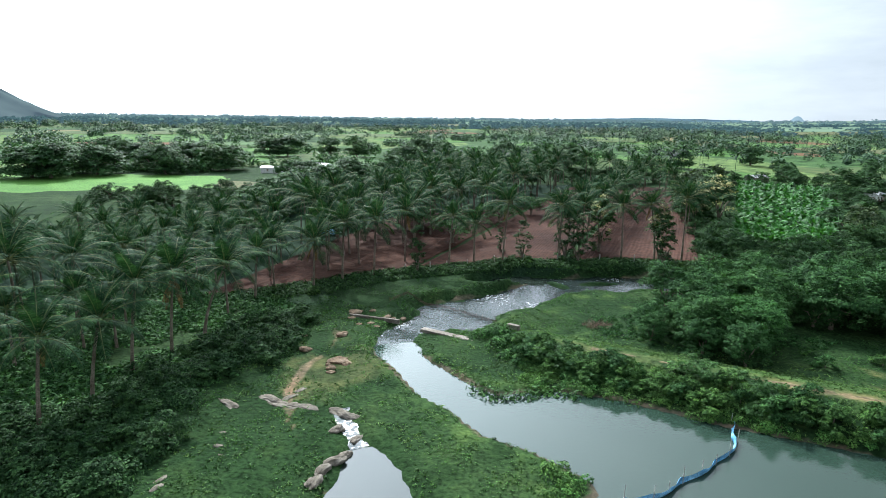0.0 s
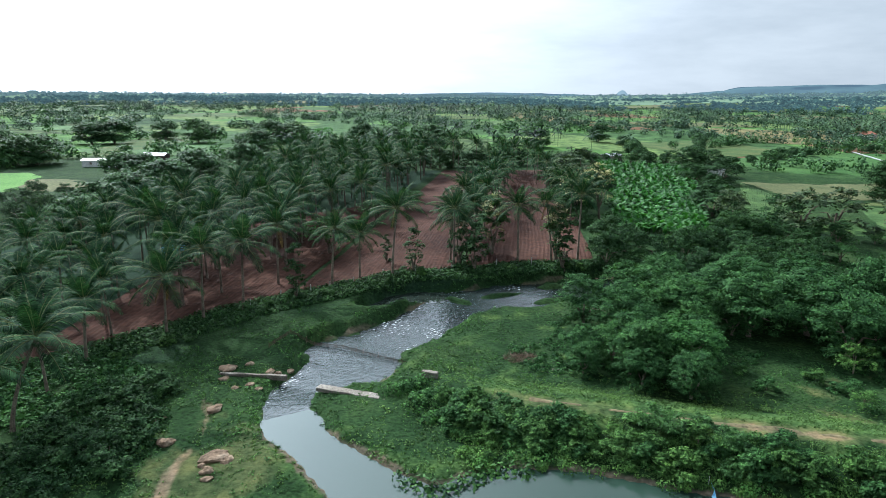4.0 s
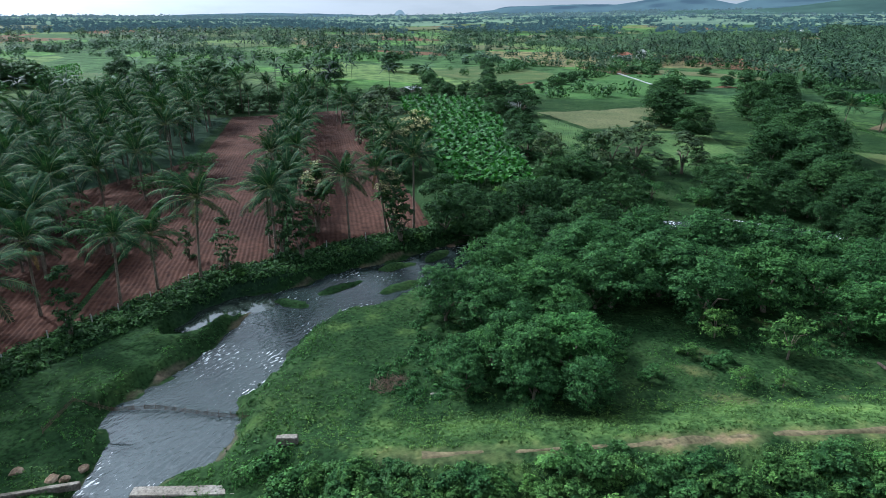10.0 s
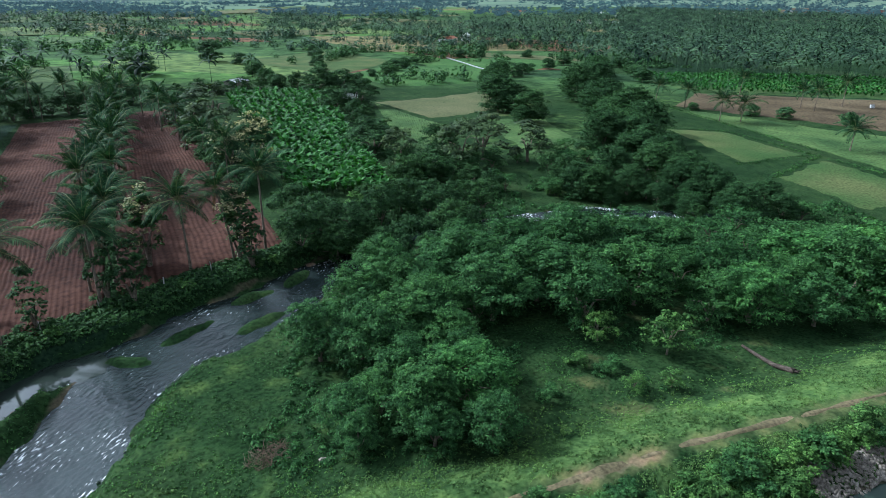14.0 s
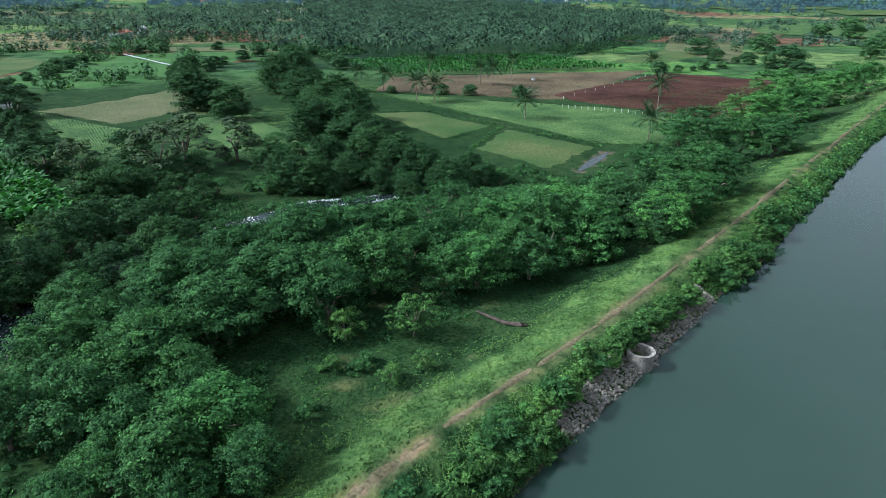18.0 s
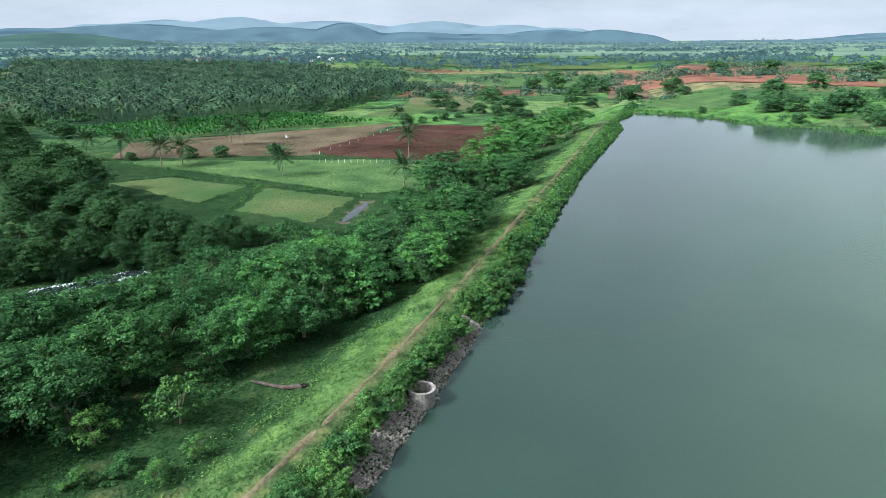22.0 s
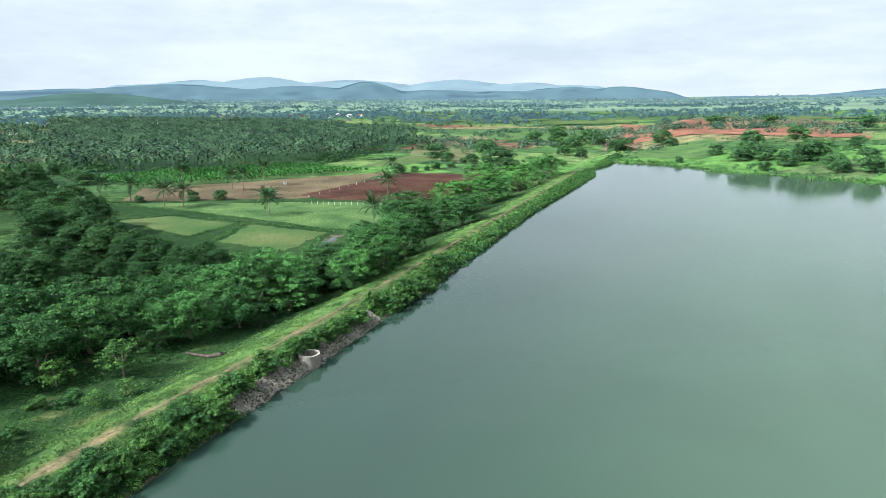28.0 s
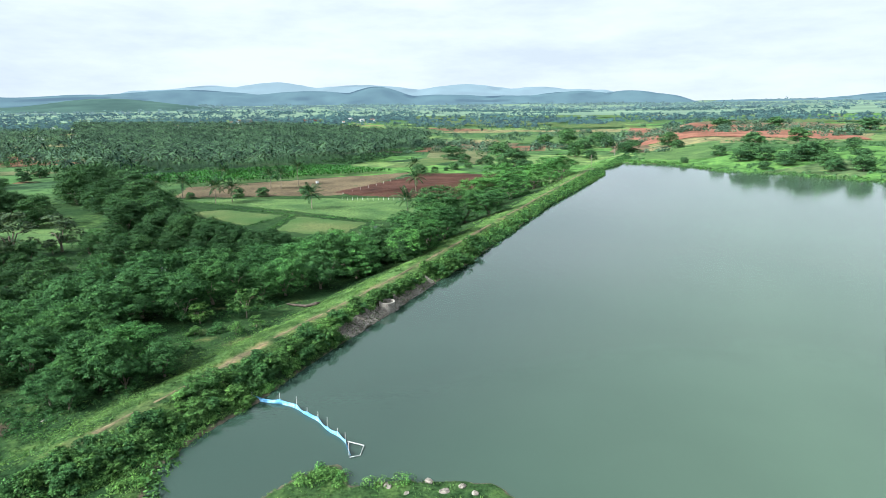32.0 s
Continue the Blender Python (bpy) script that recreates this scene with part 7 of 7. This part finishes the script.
def heaps(name, places, radius, per, leaf, material, label, seed):
    """Rounded bushes grown together: each place carries a low dome of leaves."""
    rg = np.random.default_rng(seed)
    P = np.array(places)
    n = len(P)
    r = radius * rg.uniform(0.55, 1.3, n)
    d = rg.normal(0, 1, (n, per, 3))
    d[..., 2] = np.abs(d[..., 2])
    d = unit(d)
    p = np.stack([P[:, 0], P[:, 1], land(P[:, 0], P[:, 1])], -1)[:, None, :] + d * (r[:, None] * rg.uniform(0.7, 1.05, (n, per)))[..., None] * np.array([1, 1, 0.85])
    v, q = leaves(p.reshape(-1, 3), d.reshape(-1, 3), leaf, rg, 0.15, 1.3)
    return tagged(new(name, quad_mesh(name, v, q, material)), label, "bushes", kind="stuff")


heaps("bank_scrub", sow(5200, 31, (8, 120, 0, 70), wet_slope), 0.85, 150, 0.105, M["leaf_bank"], "leafy green scrub covering the dam's wet slope", 32)
heaps("bank_scrub", sow(1300, 33, (8, 120, 0, 70), wet_slope), 0.75, 130, 0.1, M["leaf_light"], "brighter green scrub on the dam's wet slope", 34)
heaps("bank_scrub", sow(16000, 35, (120, 350, -112, 14), wet_slope), 1.25, 60, 0.26, M["leaf_bank"], "green scrub along the far stretch of the dam", 36)
heaps("bank_scrub", sow(7000, 37, (120, 350, -112, 14), wet_slope), 1.1, 60, 0.24, M["leaf_light"], "bright scrub along the far stretch of the dam", 38)
heaps("stream_scrub", sow(420, 39, (-34, -14, 36, 84), lambda x, y, rg: inside(x, y, [(-36, 36), (-22.5, 38), (-22, 46), (-24.5, 57), (-19, 61.5), (-16.5, 70), (-17, 80), (-24, 79), (-29, 64), (-34, 50)])), 1.5, 220, 0.15, M["leaf_dark"], "dark tangled bushes at the palm grove's edge", 40)
heaps("weir_scrub", sow(260, 41, (3, 20, 56, 74), lambda x, y, rg: along(x, y, [(4.6, 71.0), (6.6, 70.6), (8.0, 66.0), (12.6, 61.6), (18.5, 58.6)])[0] < 1.5), 1.0, 130, 0.15, M["leaf"], "dark leafy bushes beside the weir", 42)
heaps("meadow_bushes", sow(2400, 43, (20, 90, 50, 96), lambda x, y, rg: (along(x, y, CREST)[0] > 9) & (along(x, y, STREAM)[0] > 8) & (lattice(x, y, 7, 62) > 0.2)), 0.55, 60, 0.13, M["leaf"], "low rough scrub in the meadow", 44)
heaps("bank_scrub", sow(3000, 45, (50, 180, 30, 130), lambda x, y, rg: (along(x, y, STREAM[11:])[0] > 2.6) & (along(x, y, STREAM[11:])[0] < 16) & (along(x, y, DITCH)[0] > 3.5) & (lattice(x, y, 9, 63) > 0.05) & ~inside(x, y, [(140, 50), (172, 36), (190, 72), (160, 78)])), 1.2, 60, 0.22, M["leaf"], "rough bushes along the lower stream", 46)
heaps("slope_herbs", sow(76000, 47, (9, 130, 0, 72), lambda x, y, rg: (along(x, y, CREST)[0] > 1.0) & (along(x, y, CREST)[0] < 7.5) & (lattice(x, y, 3.0, 64) + rg.uniform(-0.5, 0.5, len(x)) > -0.1) & ~inside(x, y, BASIN)), 0.22, 12, 0.07, M["herb"], "soft bright herbs on the dam crest and slopes", 48)
heaps("bank_herbs", sow(22000, 49, (-30, 20, 36, 108), lambda x, y, rg: dry_land(x, y) & (lattice(x, y, 2.6, 65) + rg.uniform(-0.5, 0.5, len(x)) > 0.15)), 0.19, 10, 0.065, M["weed"], "low herbs and tussocks on the stream banks", 50)
heaps("meadow_herbs", sow(16000, 51, (8, 60, 58, 100), lambda x, y, rg: dry_land(x, y) & (along(x, y, CREST)[0] > 6) & (lattice(x, y, 3.4, 66) + rg.uniform(-0.5, 0.5, len(x)) > 0.1)), 0.13, 10, 0.05, M["weed"], "low herbs and tussocks in the meadow", 52)
heaps("grove_edge_bushes", sow(9000, 53, (340, 640, -20, 420), lambda x, y, rg: inside(x, y, FAR_PALM_SHADE) & (along(x, y, [(746, 410), (378, 230), (352, 184), (384, 75), (594, 2)])[0] < 34) & (lattice(x, y, 16, 67) > -0.25)), 2.0, 40, 0.8, M["leaf_field"], "dark bushes at the foot of the distant palm wood", 54)
tufts("reeds", sow(26000, 57, (190, 410, -270, -120), lambda x, y, rg: (along(x, y, [(362, -116)] + SHORE)[0] < 5.0) & (lattice(x, y, 9, 68) > -0.5)), 0.9, 7, M["weed"], "green reeds fringing the far shore", 58, up=1.3, most=3.0)
heaps("shore_scrub", sow(2600, 59, (230, 480, -330, -120), lambda x, y, rg: ~inside(x, y, BASIN) & inside(x, y, FAR_SHORE) & (lattice(x, y, 17, 69) > 0.3)), 1.3, 50, 0.4, M["leaf_field"], "rough green scrub on the far shore", 60)
